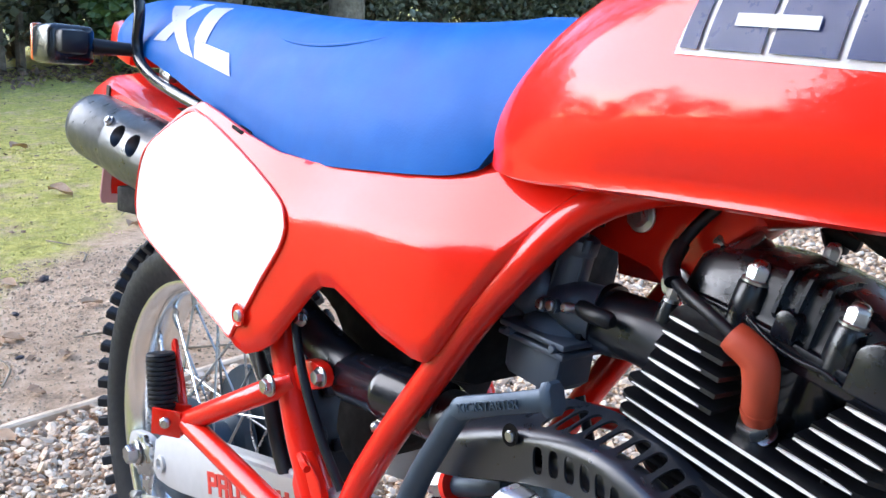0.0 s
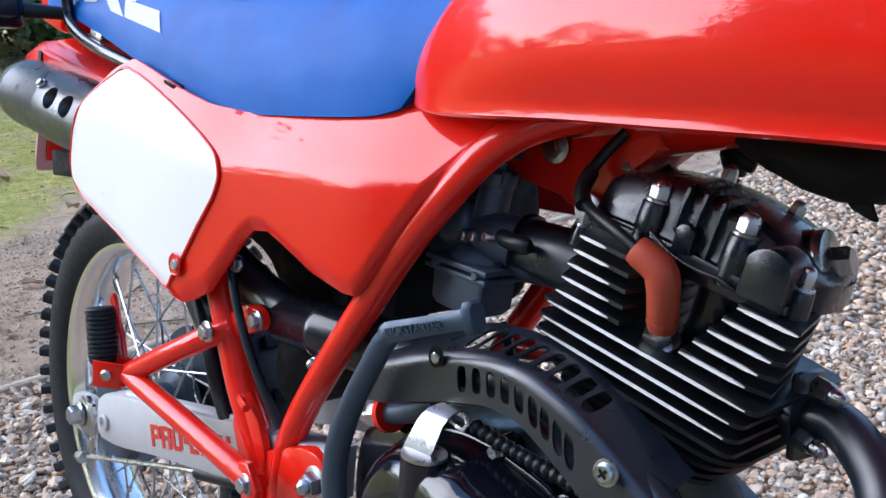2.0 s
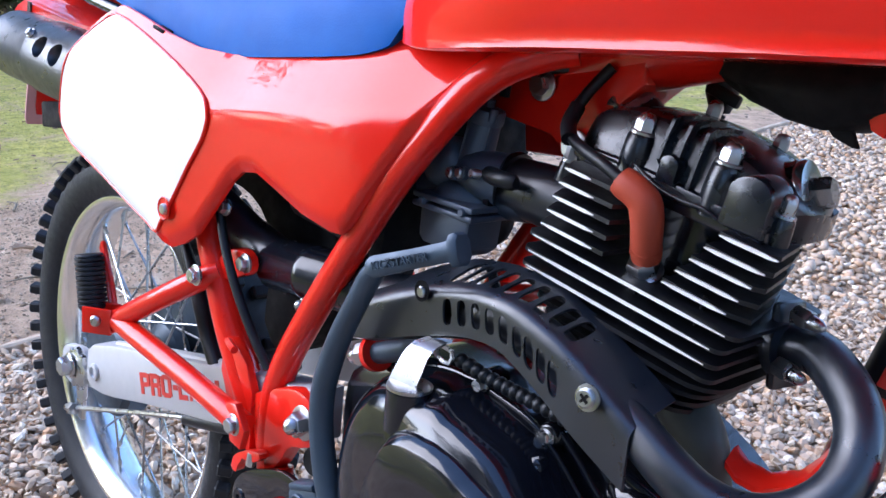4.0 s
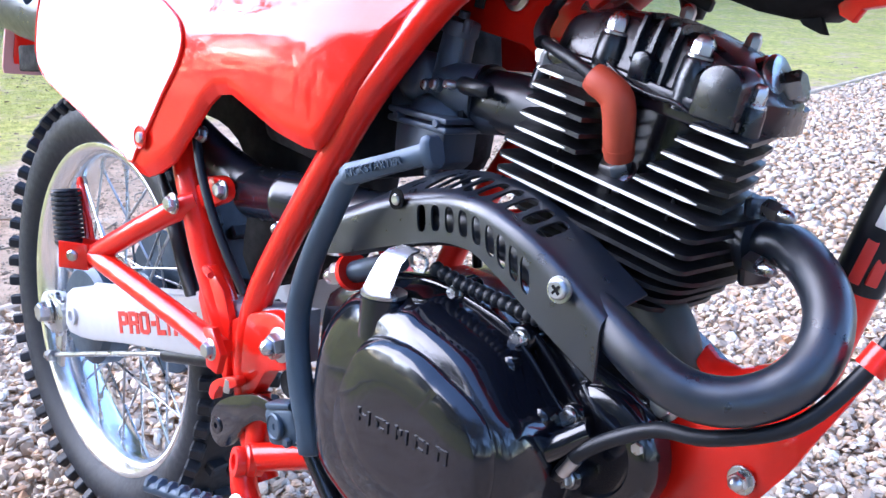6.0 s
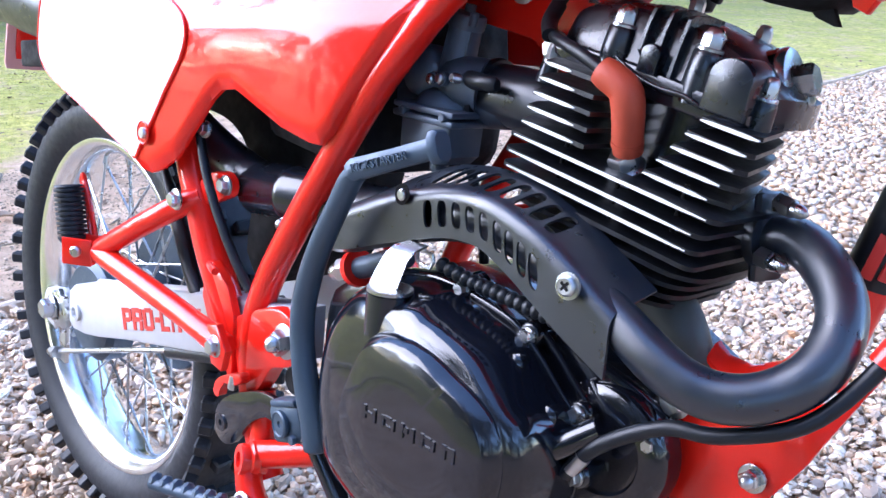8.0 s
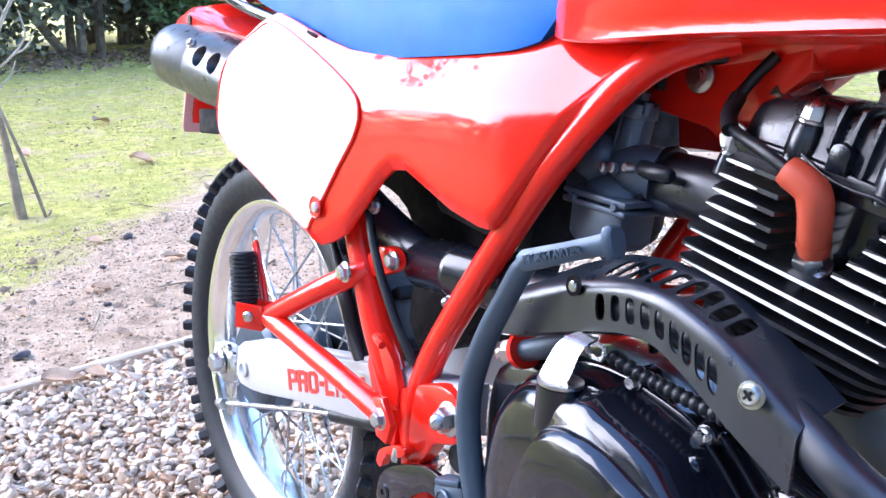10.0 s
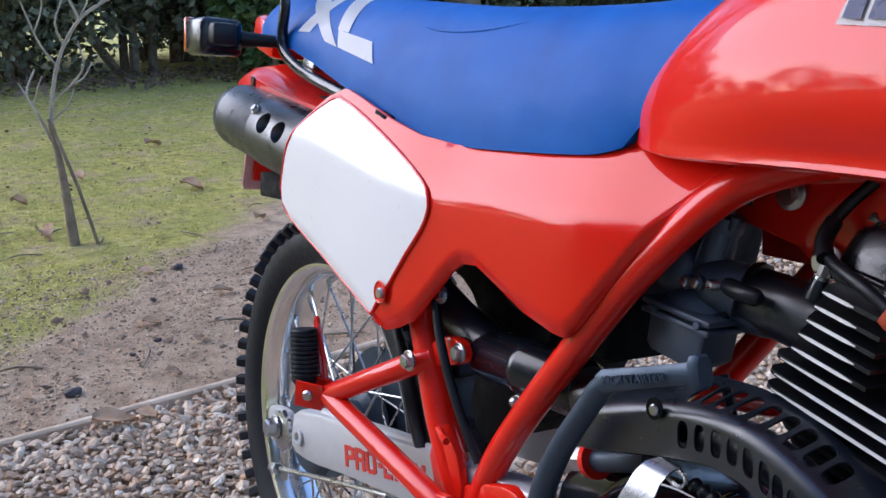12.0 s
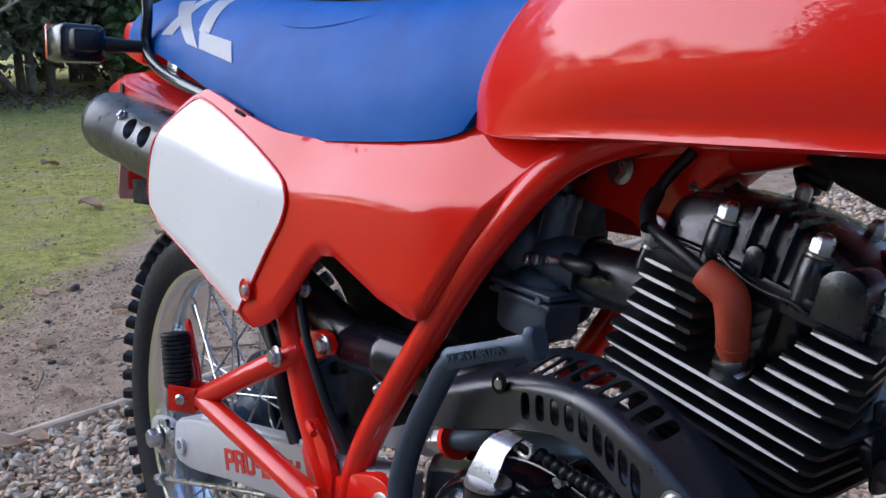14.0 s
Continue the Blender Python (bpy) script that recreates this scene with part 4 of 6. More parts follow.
def build_footrest():
    tri = bmesh.new()
    tube(tri, [(0.357, -0.113, 0.224), (0.344, -0.126, 0.214), (0.30, -0.142, 0.186), (0.228, -0.155, 0.142)], [0.0105, 0.0115, 0.0112, 0.0112], 16, 5)
    tube(tri, [(0.230, -0.155, 0.143), (0.316, -0.151, 0.132), (0.40, -0.147, 0.121), (0.455, -0.142, 0.110)], [0.0112, 0.0112, 0.0112, 0.0118], 16, 5)
    stay = part("footrest_stay", tri, RED_FRAME, bike, "red triangular tube stay of the folded passenger footrest")
    part("stay_plate", made(prism, [(0.436, 0.128), (0.452, 0.132), (0.468, 0.112), (0.462, 0.092), (0.445, 0.094)], -0.151, -0.144, 0.002), RED_FRAME, stay)
    part("stay_plate", made(prism, smooth([(0.355, 0.216), (0.352, 0.234), (0.374, 0.250), (0.396, 0.253), (0.4065, 0.246), (0.405, 0.235), (0.388, 0.226)], 24), -0.115, -0.104, 0.003), RED_FRAME, stay)
    for at, r in (((0.354, -0.137, 0.222), 0.0085), ((0.451, -0.150, 0.112), 0.0085), ((0.401, -0.114, 0.243), 0.0078)):
        part("stay_bolt", made(bolt, at, (0, -1, 0), r * 0.85, 0.006, r * 1.2), ZINC, stay)
    holder = bmesh.new()
    for off, size in (((0, 0, 0), (0.032, 0.0035, 0.028)), ((0, 0.021, 0), (0.032, 0.0035, 0.028)), ((-0.0145, 0.0105, -0.003), (0.0035, 0.020, 0.022)), ((0, 0.0105, -0.0125), (0.030, 0.020, 0.0035))):
        at = Vector((0.2215, -0.1735, 0.1420)) + Matrix.Rotation(radians(38), 3, "Z") @ Vector(off)
        box(holder, tuple(at), size, (0, 0, 38), 0.0014)
    part("footrest_bracket", holder, RED_FRAME, stay)
    part("hinge_pin", made(lathe, [(0.0058, 0), (0.0058, 0.003), (0.004, 0.005)], (0.2226, -0.1749, 0.1430), (0.62, -0.79, 0), 16), ZINC, stay)
    peg = bmesh.new()
    a, b = np.array((0.1975, -0.167, 0.1500)), np.array((0.1865, -0.167, 0.2020))
    prof = []
    for k in range(11):
        t0 = k / 11
        prof += [(0.0148, t0 + 0.002), (0.0150, t0 + 0.05), (0.0148, t0 + 0.062), (0.0118, t0 + 0.068), (0.0118, t0 + 0.088)]
    length = np.linalg.norm(b - a)
    lathe(peg, [(0.008, -0.01)] + [(r, h * length) for r, h in prof] + [(0.0148, length), (0.0135, length + 0.002), (0.0, length + 0.0025)], tuple(a), tuple(b - a), 28)
    part("footrest_rubber", peg, RUBBER, stay, "ribbed black rubber footrest")
    loop = bmesh.new()
    for dx in (0.0, 0.011):
        tube(loop, [(0.205 + dx, -0.150, 0.145), (0.193 + dx * 0.9, -0.150, 0.178), (0.1775 + dx * 0.6, -0.149, 0.2070)], 0.0028, 8, 3)
    tube(loop, [(0.1775, -0.149, 0.2070), (0.1802, -0.149, 0.2125), (0.1841, -0.149, 0.2070)], 0.0028, 8, 3)
    part("helmet_loop", loop, RED_FRAME, stay, "narrow red wire loop")


build_footrest()

# side panel: lower edge, upper edge and the way it bends in towards the seat
P_LOW = [(0.068, 0.33), (0.075, 0.312), (0.098, 0.299), (0.175, 0.278), (0.230, 0.261), (0.272, 0.249), (0.292, 0.2405), (0.31, 0.2385), (0.328, 0.246), (0.35, 0.260), (0.371, 0.286), (0.398, 0.319), (0.412, 0.330), (0.431, 0.333), (0.449, 0.327), (0.495, 0.311), (0.532, 0.304), (0.545, 0.304), (0.555, 0.314), (0.577, 0.350), (0.598, 0.383), (0.627, 0.425), (0.650, 0.456)]
P_HIGH = [(0.068, 0.35), (0.074, 0.38), (0.088, 0.402), (0.115, 0.428), (0.135, 0.447), (0.16, 0.459), (0.194, 0.452), (0.255, 0.438), (0.309, 0.429), (0.358, 0.427), (0.442, 0.434), (0.513, 0.441), (0.535, 0.447), (0.553, 0.466), (0.58, 0.467), (0.616, 0.462), (0.650, 0.460)]
P_CREASE = [(0.05, 0.40), (0.16, 0.40), (0.30, 0.385), (0.369, 0.38), (0.45, 0.389), (0.523, 0.392), (0.62, 0.40), (0.67, 0.43)]


panel_base = soft([(0.06, -0.150), (0.30, -0.146), (0.40, -0.134), (0.55, -0.127), (0.67, -0.095)], 0.025)
panel_crease = soft(P_CREASE, 0.02)
panel_slant = soft([(0.06, 0.35), (0.2, 0.55), (0.35, 0.72), (0.67, 0.7)], 0.03)


def panel_y(x, z):
    base = panel_base(x)
    over = z - panel_crease(x) - 0.004
    bend = 0.5 * (over + math.sqrt(over * over + 0.006**2)) - 0.001
    top = panel_slant(x)
    tuck = max(0.0, 0.012 - (z - float(line(x, P_LOW)))) * 0.5
    return base + bend * top + tuck


def build_panel():
    xs = np.unique(np.r_[np.linspace(0.068, 0.650, 110), [p[0] for p in P_LOW]])
    bm = bmesh.new()
    sheet(bm, xs, line(xs, P_LOW), line(xs, P_HIGH), panel_y, 0.0035, 26)
    panel = part("side_panel", bm, RED, bike, "glossy red plastic side panel with a white number plate", 55)
    low = [(0.0735, 0.336), (0.080, 0.318), (0.10, 0.3045), (0.175, 0.2835), (0.230, 0.2665), (0.272, 0.2545), (0.290, 0.250), (0.30, 0.262), (0.319, 0.288), (0.34, 0.321), (0.360, 0.350), (0.3665, 0.367)]
    high = [(0.0735, 0.348), (0.079, 0.376), (0.092, 0.400), (0.118, 0.425), (0.14, 0.441), (0.16, 0.449), (0.222, 0.434), (0.299, 0.411), (0.348, 0.393), (0.362, 0.384), (0.3665, 0.375)]
    xs = np.unique(np.r_[np.linspace(0.0735, 0.3665, 70), [p[0] for p in low]])
    bm = bmesh.new()
    sheet(bm, xs, line(xs, low), line(xs, high), lambda x, z: panel_y(x, z) - 0.0018, 0.003, 22)
    plate = part("number_plate", bm, WHITE, panel, "blank white plastic number plate", 55)
    rim = [(x, panel_y(x, z) - 0.0012, z) for x, z in low + high[::-1]]
    part("plate_edge", made(tube, [*rim, rim[0]], 0.0017, 8, 2), RED, panel, "thin red rim round the number plate")
    part("plate_screw_cup", made(lathe, [(0.0005, -0.001), (0.0085, -0.001), (0.0095, 0.0008), (0.0105, 0.0016), (0.0115, 0.0006)], (0.3085, -0.1475, 0.277), (0, -1, 0), 26), RED, panel)
    part("panel_screw", made(lathe, [(0.0055, 0), (0.0055, 0.0022), (0.0045, 0.0035)], (0.3105, -0.1480, 0.277), (0, -1, 0), 18), ZINC, panel)
    # solid dark bar in the uncut panel, for the shade inside a slot
    part("panel_slot_shade", made(box, (0.238, -0.1165, 0.4395), (0.022, 0.012, 0.004), (0, 12, 0), 0.001), DARK, panel)


build_panel()


def section(x, half, low, high, lean=0.0, n=34, soft=0.40, skew=0.0):
    """A closed cross section at x: upright sides, rounded top, flat bottom."""
    pts = []
    for t in np.linspace(0, math.pi, n):
        c, s = math.cos(t), math.sin(t)
        y = half * math.copysign(abs(c) ** soft, c)
        z = low + (high - low) * abs(s) ** 0.70
        h = (z - low) / (high - low)
        y *= (1 - lean * h) * (1 - 0.07 * max(0.0, 1 - h / 0.45) ** 2)
        pts.append(Vector((x + skew * (z - low), y, z)))
    return pts


def build_seat():
    rows = [  # x, half width, lower edge, top
        (-0.205, 0.045, 0.512, 0.53), (-0.19, 0.075, 0.507, 0.548), (-0.15, 0.098, 0.503, 0.560), (-0.08, 0.108, 0.499, 0.564), (-0.02, 0.113, 0.490, 0.564),
        (0.058, 0.117, 0.476, 0.562), (0.115, 0.119, 0.463, 0.560), (0.172, 0.120, 0.451, 0.558), (0.246, 0.120, 0.435, 0.556), (0.311, 0.119, 0.425, 0.555),
        (0.368, 0.117, 0.426, 0.556), (0.434, 0.114, 0.432, 0.558), (0.49, 0.110, 0.438, 0.561), (0.525, 0.106, 0.443, 0.564), (0.545, 0.102, 0.449, 0.567),
    ]
    fine = catmull(rows, 3)
    loops = [section(x, h, a, b, 0.30, skew=0.0) for x, h, a, b in fine]
    # the nose slopes forward over the tank
    x, h, a, b = rows[-1]
    for k, f in enumerate((0.25, 0.5, 0.75, 1.0)):
        loops.append([Vector((p.x + f * (0.006 + 0.80 * max(0, p.z - 0.449)), p.y * (1 - 0.03 * f), p.z + 0.003 * f)) for p in section(x, h, a, b, 0.30)])
    bm = bmesh.new()
    rings(bm, loops)
    seat = part("seat", bm, VINYL, bike, "blue vinyl seat with large white letters", 60)
    edge = [Vector(p) for p in loops[-1]]
    part("piping", made(tube, [tuple(p * 1.0 + Vector((0.001, p.y * 0.012, 0.0005))) for p in edge[1:-1]], 0.0028, 8, 2), VINYL, seat, "raised blue piping at the front seam")

    def on_side(x, z):
        """The seat's right flank."""
        xs = [r[0] for r in rows]
        h, a, b = (np.interp(x, xs, [r[k] for r in rows]) for k in (1, 2, 3))
        s = min(1.0, max(0.0, (z - a) / (b - a)) ** (1 / 0.70))
        c = math.sqrt(max(0.0, 1 - s * s))
        k = (z - a) / (b - a)
        return -h * c**0.40 * (1 - 0.30 * k) * (1 - 0.07 * max(0.0, 1 - k / 0.45) ** 2)

    # the two large letters: plain slanted strips
    strips = [((-0.0117, 0.5124), (0.0202, 0.513), (0.0440, 0.5590), (0.0200, 0.5590)), ((-0.0330, 0.5540), (0.0060, 0.5550), (0.1006, 0.4995), (0.0671, 0.5046)), ((0.0620, 0.5550), (0.0960, 0.5560), (0.1099, 0.5166), (0.0830, 0.5187)), ((0.1027, 0.4996), (0.0852, 0.5188), (0.1676, 0.5093), (0.1878, 0.4872))]
    for a, b, c, d in strips:
        a, b, c, d = (np.array(p) for p in (a, b, c, d))
        bm = bmesh.new()
        n = 12
        grid = []
        for i in range(n + 1):
            row = []
            for j in range(n + 1):
                u, w = i / n, j / n
                x, z = (a * (1 - u) + d * u) * (1 - w) + (b * (1 - u) + c * u) * w
                row.append(bm.verts.new((x, on_side(x, z) - 0.0012, z)))
            grid.append(row)
        for i in range(n):
            for j in range(n):
                bm.faces.new((grid[i][j], grid[i + 1][j], grid[i + 1][j + 1], grid[i][j + 1]))
        bmesh.ops.solidify(bm, geom=bm.faces[:], thickness=0.0008)
        part("letter_stroke", bm, WHITE, seat, "white printed letter stroke")
    fold = [(x, on_side(x, z) + 0.0006, z) for x, z in ((0.225, 0.5310), (0.262, 0.5270), (0.300, 0.5265), (0.340, 0.5300), (0.375, 0.5360), (0.405, 0.5430))]
    part("fold", made(tube, fold, [0.0002, 0.0014, 0.0018, 0.0018, 0.0014, 0.0002], 8, 4), VINYL, seat, "soft crease in the blue vinyl")
    part("seat_base", made(box, (0.18, 0, 0.435), (0.60, 0.17, 0.02), (0, -2, 0), 0.004), DARK, seat)


build_seat()


def build_tank():
    rows = [  # x, half width, bottom, top
        (0.548, 0.055, 0.463, 0.475), (0.553, 0.078, 0.459, 0.495), (0.565, 0.092, 0.4555, 0.520), (0.585, 0.103, 0.4535, 0.545), (0.615, 0.112, 0.4535, 0.572), (0.66, 0.122, 0.457, 0.597), (0.72, 0.131, 0.462, 0.617),
        (0.80, 0.139, 0.467, 0.632), (0.88, 0.142, 0.472, 0.640), (0.96, 0.138, 0.476, 0.640), (1.04, 0.122, 0.486, 0.630), (1.10, 0.095, 0.50, 0.61), (1.13, 0.05, 0.53, 0.58),
    ]
    loops = []
    for x, h, a, b in catmull(rows, 4):
        pts = []
        m = a + (b - a) * 0.30
        for t in np.linspace(0, math.pi, 34):
            c, s = math.cos(t), math.sin(t)
            pts.append(Vector((x, h * math.copysign(abs(c) ** 0.55, c), m + (b - m) * abs(s) ** 0.9)))
        k = h * 0.99
        wave = 0.012 * min(1.0, max(0.0, (x - 0.60) / 0.15))
        lower = [(k, 0.55), (k - wave * 0.8, 0.32), (k - wave, 0.16), (k - wave * 0.9, 0.05), (k - wave - 0.003, 0.0), (k * 0.8, 0.0)]
        pts += [Vector((x, -y, a + (m - a) * f)) for y, f in lower] + [Vector((x, y, a + (m - a) * f)) for y, f in lower[::-1]]
        loops.append(pts)
    bm = bmesh.new()
    rings(bm, loops)
    tank = part("fuel_tank", bm, RED, bike, "glossy red fuel tank with a blue and white badge", 50)

    def skin(x, z):
        xs = [r[0] for r in rows]
        h, a, b = (np.interp(x, xs, [r[k] for r in rows]) for k in (1, 2, 3))
        m = a + (b - a) * 0.30
        s = min(1.0, max(0.0, (z - m) / (b - m)) ** (1 / 0.9))
        return -h * math.sqrt(max(0.0, 1 - s * s)) ** 0.55

    def sticker(name, corners, lift, material, label=""):
        bm = bmesh.new()
        a, b, c, d = (np.array(p) for p in corners)
        n = 14
        grid = [[None] * (n + 1) for _ in range(n + 1)]
        for i in range(n + 1):
            for j in range(n + 1):
                u, w = i / n, j / n
                x, z = (a * (1 - u) + b * u) * (1 - w) + (d * (1 - u) + c * u) * w
                grid[i][j] = bm.verts.new((x, skin(x, z) - lift, z))
        for i in range(n):
            for j in range(n):
                bm.faces.new((grid[i][j], grid[i + 1][j], grid[i + 1][j + 1], grid[i][j + 1]))
        bmesh.ops.solidify(bm, geom=bm.faces[:], thickness=0.0006)
        part(name, bm, material, tank, label)

    sticker("badge_field", [(0.738, 0.5445), (0.93, 0.543), (0.935, 0.605), (0.748, 0.600)], 0.0015, WHITE, "white badge border")
    x = 0.742
    for w in (0.012, 0.036, 0.036, 0.036, 0.036):
        sticker("badge_block", [(x, 0.5480), (x + w, 0.5476), (x + w + 0.003, 0.600), (x + 0.004, 0.597)], 0.003, DECAL_BLUE, "blue printed badge block")
        x += w + 0.0045
    sticker("badge_bar", [(0.775, 0.5605), (0.823, 0.560), (0.823, 0.5665), (0.775, 0.567)], 0.0045, WHITE)
    flap = bmesh.new()
    loops = []
    for x, half, low, high in ((0.795, 0.012, 0.455, 0.470), (0.815, 0.024, 0.4455, 0.474), (0.842, 0.032, 0.4370, 0.478), (0.866, 0.034, 0.4325, 0.480), (0.884, 0.030, 0.4340, 0.480), (0.900, 0.020, 0.4430, 0.480)):
        loops.append([Vector((x + 0.002 * math.sin(9 * t), -0.012 + half * math.cos(t), (low + high) / 2 + (high - low) / 2 * math.sin(t) + 0.0015 * math.sin(5 * t + 40 * x))) for t in np.linspace(0, 2 * math.pi, 22, endpoint=False)])
    rings(flap, loops)
    horn = part("horn", flap, DARK, tank, "black rough-cast horn hanging under the tank")
    part("horn_tab", made(prism, [(0.868, 0.438), (0.884, 0.437), (0.8895, 0.4265), (0.8860, 0.4265), (0.874, 0.4310)], -0.024, -0.020, 0.0006), DARK, horn)
    part("horn_bracket", made(prism, [(0.890, 0.452), (0.895, 0.4380), (0.903, 0.4345), (0.9075, 0.4420), (0.935, 0.4480), (0.935, 0.462)], -0.026, -0.018, 0.0015), RED_FRAME, horn, "red steel bracket of the horn")
    tap = part("fuel_tap", made(tube, [(0.765, 0.035, 0.466), (0.765, 0.035, 0.445), (0.767, 0.035, 0.430)], [0.010, 0.012, 0.006], 14, 2), BLACK_PLASTIC, tank, "black fuel tap under the tank")
    part("tap_lever", made(box, (0.773, 0.024, 0.444), (0.028, 0.006, 0.009), (0, 20, 0), 0.002), BLACK_PLASTIC, tap)
    part("fuel_pipe", made(tube, [(0.767, 0.035, 0.430), (0.755, 0.030, 0.412), (0.70, 0.010, 0.405)], 0.004, 8, 4), BLACK_PLASTIC, tank)


build_tank()


def fin_outline(front, back, half, r_front=0.04, r_back=0.022):
    """Plan of a cooling fin: u ahead, y across, with rounded corners."""
    pts = []
    for cu, cy, r, a0 in ((front - r_front, half * 0.55 - r_front, r_front, 0), (back + r_back, half * 0.9 - r_back, r_back, 90), (back + r_back, -half + r_back, r_back, 180), (front - r_front, -half + r_front, r_front, 270)):
        pts += [(cu + r * math.cos(radians(a0 + t)), cy + r * math.sin(radians(a0 + t))) for t in (0, 22, 45, 68, 90)]
    return pts


def fin(bm, outline, s, thick=0.003):
    loops = []
    for ds in (-thick / 2, thick / 2):
        loops.append([Vector((eng(u, s + ds)[0], y, eng(u, s + ds)[1])) for u, y in outline])
    rings(bm, loops)


def edge_strip(bm, u0, u1, y, s, h=0.0022):
    """The bare metal edge on the side of a fin."""
    loops = []
    for u, sh in zip(np.linspace(u0, u1, 6), (0.3, 1, 1, 1, 1, 0.3)):
        loops.append([Vector((eng(u, s + a)[0], yy, eng(u, s + a)[1])) for a, yy in ((-h / 2 * sh, y), (-h / 2 * sh, y + 0.002), (h / 2 * sh, y + 0.002), (h / 2 * sh, y))])
    rings(bm, loops)


def build_engine():
    bm = bmesh.new()
    loops = []
    for s, f in ((-0.10, 0.8), (-0.07, 0.85), (-0.009, 0.92), (-0.007, 0.58), (0.06, 0.58)):
        loops.append([Vector((eng(0.058 * f * math.cos(t), s)[0], 0.056 * f * math.sin(t), eng(0.058 * f * math.cos(t), s)[1])) for t in np.linspace(0, 2 * math.pi, 40, endpoint=False)])
    rings(bm, loops)
    cyl = part("cylinder", bm, BLACK_GLOSS, bike, "black finned engine cylinder with bare metal fin edges")
    full = [(-0.0067, 0.0810, 0.0905, 0.076), (-0.0183, 0.0750, 0.0905, 0.077), (-0.0289, 0.0745, 0.0895, 0.077), (-0.0395, 0.074, 0.086, 0.076), (-0.0490, 0.076, 0.078, 0.073), (-0.0585, 0.068, 0.070, 0.070), (-0.0685, 0.062, 0.062, 0.066), (-0.0785, 0.056, 0.056, 0.060)]
    for k, (s, front, back, half) in enumerate(full):
        f = part("fin", made(fin, fin_outline(front, -back, half, 0.008 if k < 4 else 0.025, 0.009 if k < 4 else 0.02), s), BLACK_FIN, cyl)
        if k < 3:
            part("fin_edge", made(edge_strip, -back + 0.008, front - 0.0075, -half - 0.0008, s), EDGE, cyl, "bare metal fin edge")
    for k in range(5):
        s = 0.0473 - 0.0106 * k
        back = 0.076 + 0.0019 * k
        part("fin", made(fin, [(-back, -0.062), (-back + 0.007, -0.079), (-0.026 + 0.001 * k, -0.079), (-0.022, -0.06), (-0.02, 0.06), (-0.03, 0.075), (-back + 0.02, 0.075), (-back, 0.06)], s), BLACK_FIN, cyl)
        part("fin_edge", made(edge_strip, -back + 0.0075, -0.0465 + 0.0155 * (k / 4) ** 0.7, -0.0798, s), EDGE, cyl, "bare metal fin edge")
    for k in range(5):
        s = 0.0446 - 0.0108 * k
        front = 0.080 - 0.001 * k
        start = 0.042 - 0.0068 * k
        part("fin", made(fin, [(start - 0.004, 0.028), (start, -0.061), (min(start + 0.042 + 0.002 * k, front - 0.004), -0.064), (front + 0.002, -0.058), (front - 0.006, -0.02), (front - 0.016, 0.012), (start + 0.004, 0.030)], s), BLACK_FIN, cyl)
        bm = bmesh.new()
        edge_strip(bm, start + 0.0015, start + 0.041 + 0.002 * k, -0.0652, s)
        part("fin_edge", bm, EDGE, cyl, "bare metal fin edge")
    for s, front, back, half in full[:4]:
        for u in (-0.05, -0.002, 0.045):
            x, z = eng(u, s + 0.006)
            part("fin_stud", made(lathe, [(0.0016, -0.0045), (0.0016, 0.0045)], (x, -half + 0.018, z), (UZ[0], 0, UZ[1]), 8), DARK, cyl)
    # cylinder base
    bm = bmesh.new()
    loops = [[Vector((eng(0.047 * math.cos(t), s)[0], 0.047 * math.sin(t), eng(0.047 * math.cos(t), s)[1])) for t in np.linspace(0, 2 * math.pi, 32, endpoint=False)] for s in (-0.135, -0.075)]
    rings(bm, loops)
    part("cylinder_base", bm, CARB, bike)
    # the head cover
    crest = soft([(-0.092, 0.080), (-0.078, 0.0875), (-0.060, 0.0935), (-0.035, 0.0965), (-0.010, 0.0965), (0.010, 0.0945), (0.030, 0.0905), (0.048, 0.0840), (0.062, 0.0760), (0.074, 0.064)], 0.006)
    loops = []
    for u, f in ((-0.0905, 0.55), (-0.0900, 0.72), (-0.0875, 0.86), (-0.082, 0.95), (-0.072, 1.0), (-0.055, 1.0), (-0.035, 1.0), (-0.015, 1.0), (0.005, 1.0), (0.025, 1.0), (0.042, 0.99), (0.054, 0.96), (0.062, 0.90), (0.067, 0.80), (0.0695, 0.64), (0.0715, 0.46), (0.0728, 0.28), (0.0734, 0.10)):
        c = 0.058 + (crest(u) - 0.058) * (0.55 + 0.45 * f)
        sec = [(-0.0500, 0.046), (-0.0500, 0.0560), (-0.0478, 0.0600), (-0.0462, 0.0650), (-0.0425, c - 0.0085), (-0.0390, c - 0.0030), (-0.0310, c - 0.0004), (-0.012, c + 0.0006), (0.012, c), (0.030, c - 0.003), (0.039, c - 0.010), (0.046, 0.062), (0.047, 0.046)]
        loops.append([Vector((eng(u, h)[0], y * f, eng(u, h)[1])) for y, h in sec])
    bm = bmesh.new()
    rings(bm, loops)
    head = part("head_cover", bm, BLACK_CAST, bike, "glossy black cylinder head cover", 32)
    bm = bmesh.new()
    prism(bm, smooth([eng(-0.085, 0.050), eng(-0.084, 0.058), eng(-0.04, 0.0605), eng(0.02, 0.0590), eng(0.060, 0.056), eng(0.067, 0.049), eng(0.05, 0.042), eng(-0.05, 0.044)], 48), -0.0535, 0.0, 0.003)
    part("cover_flange", bm, BLACK_GLOSS, head)
    # the wall round the plug well
    bm = bmesh.new()
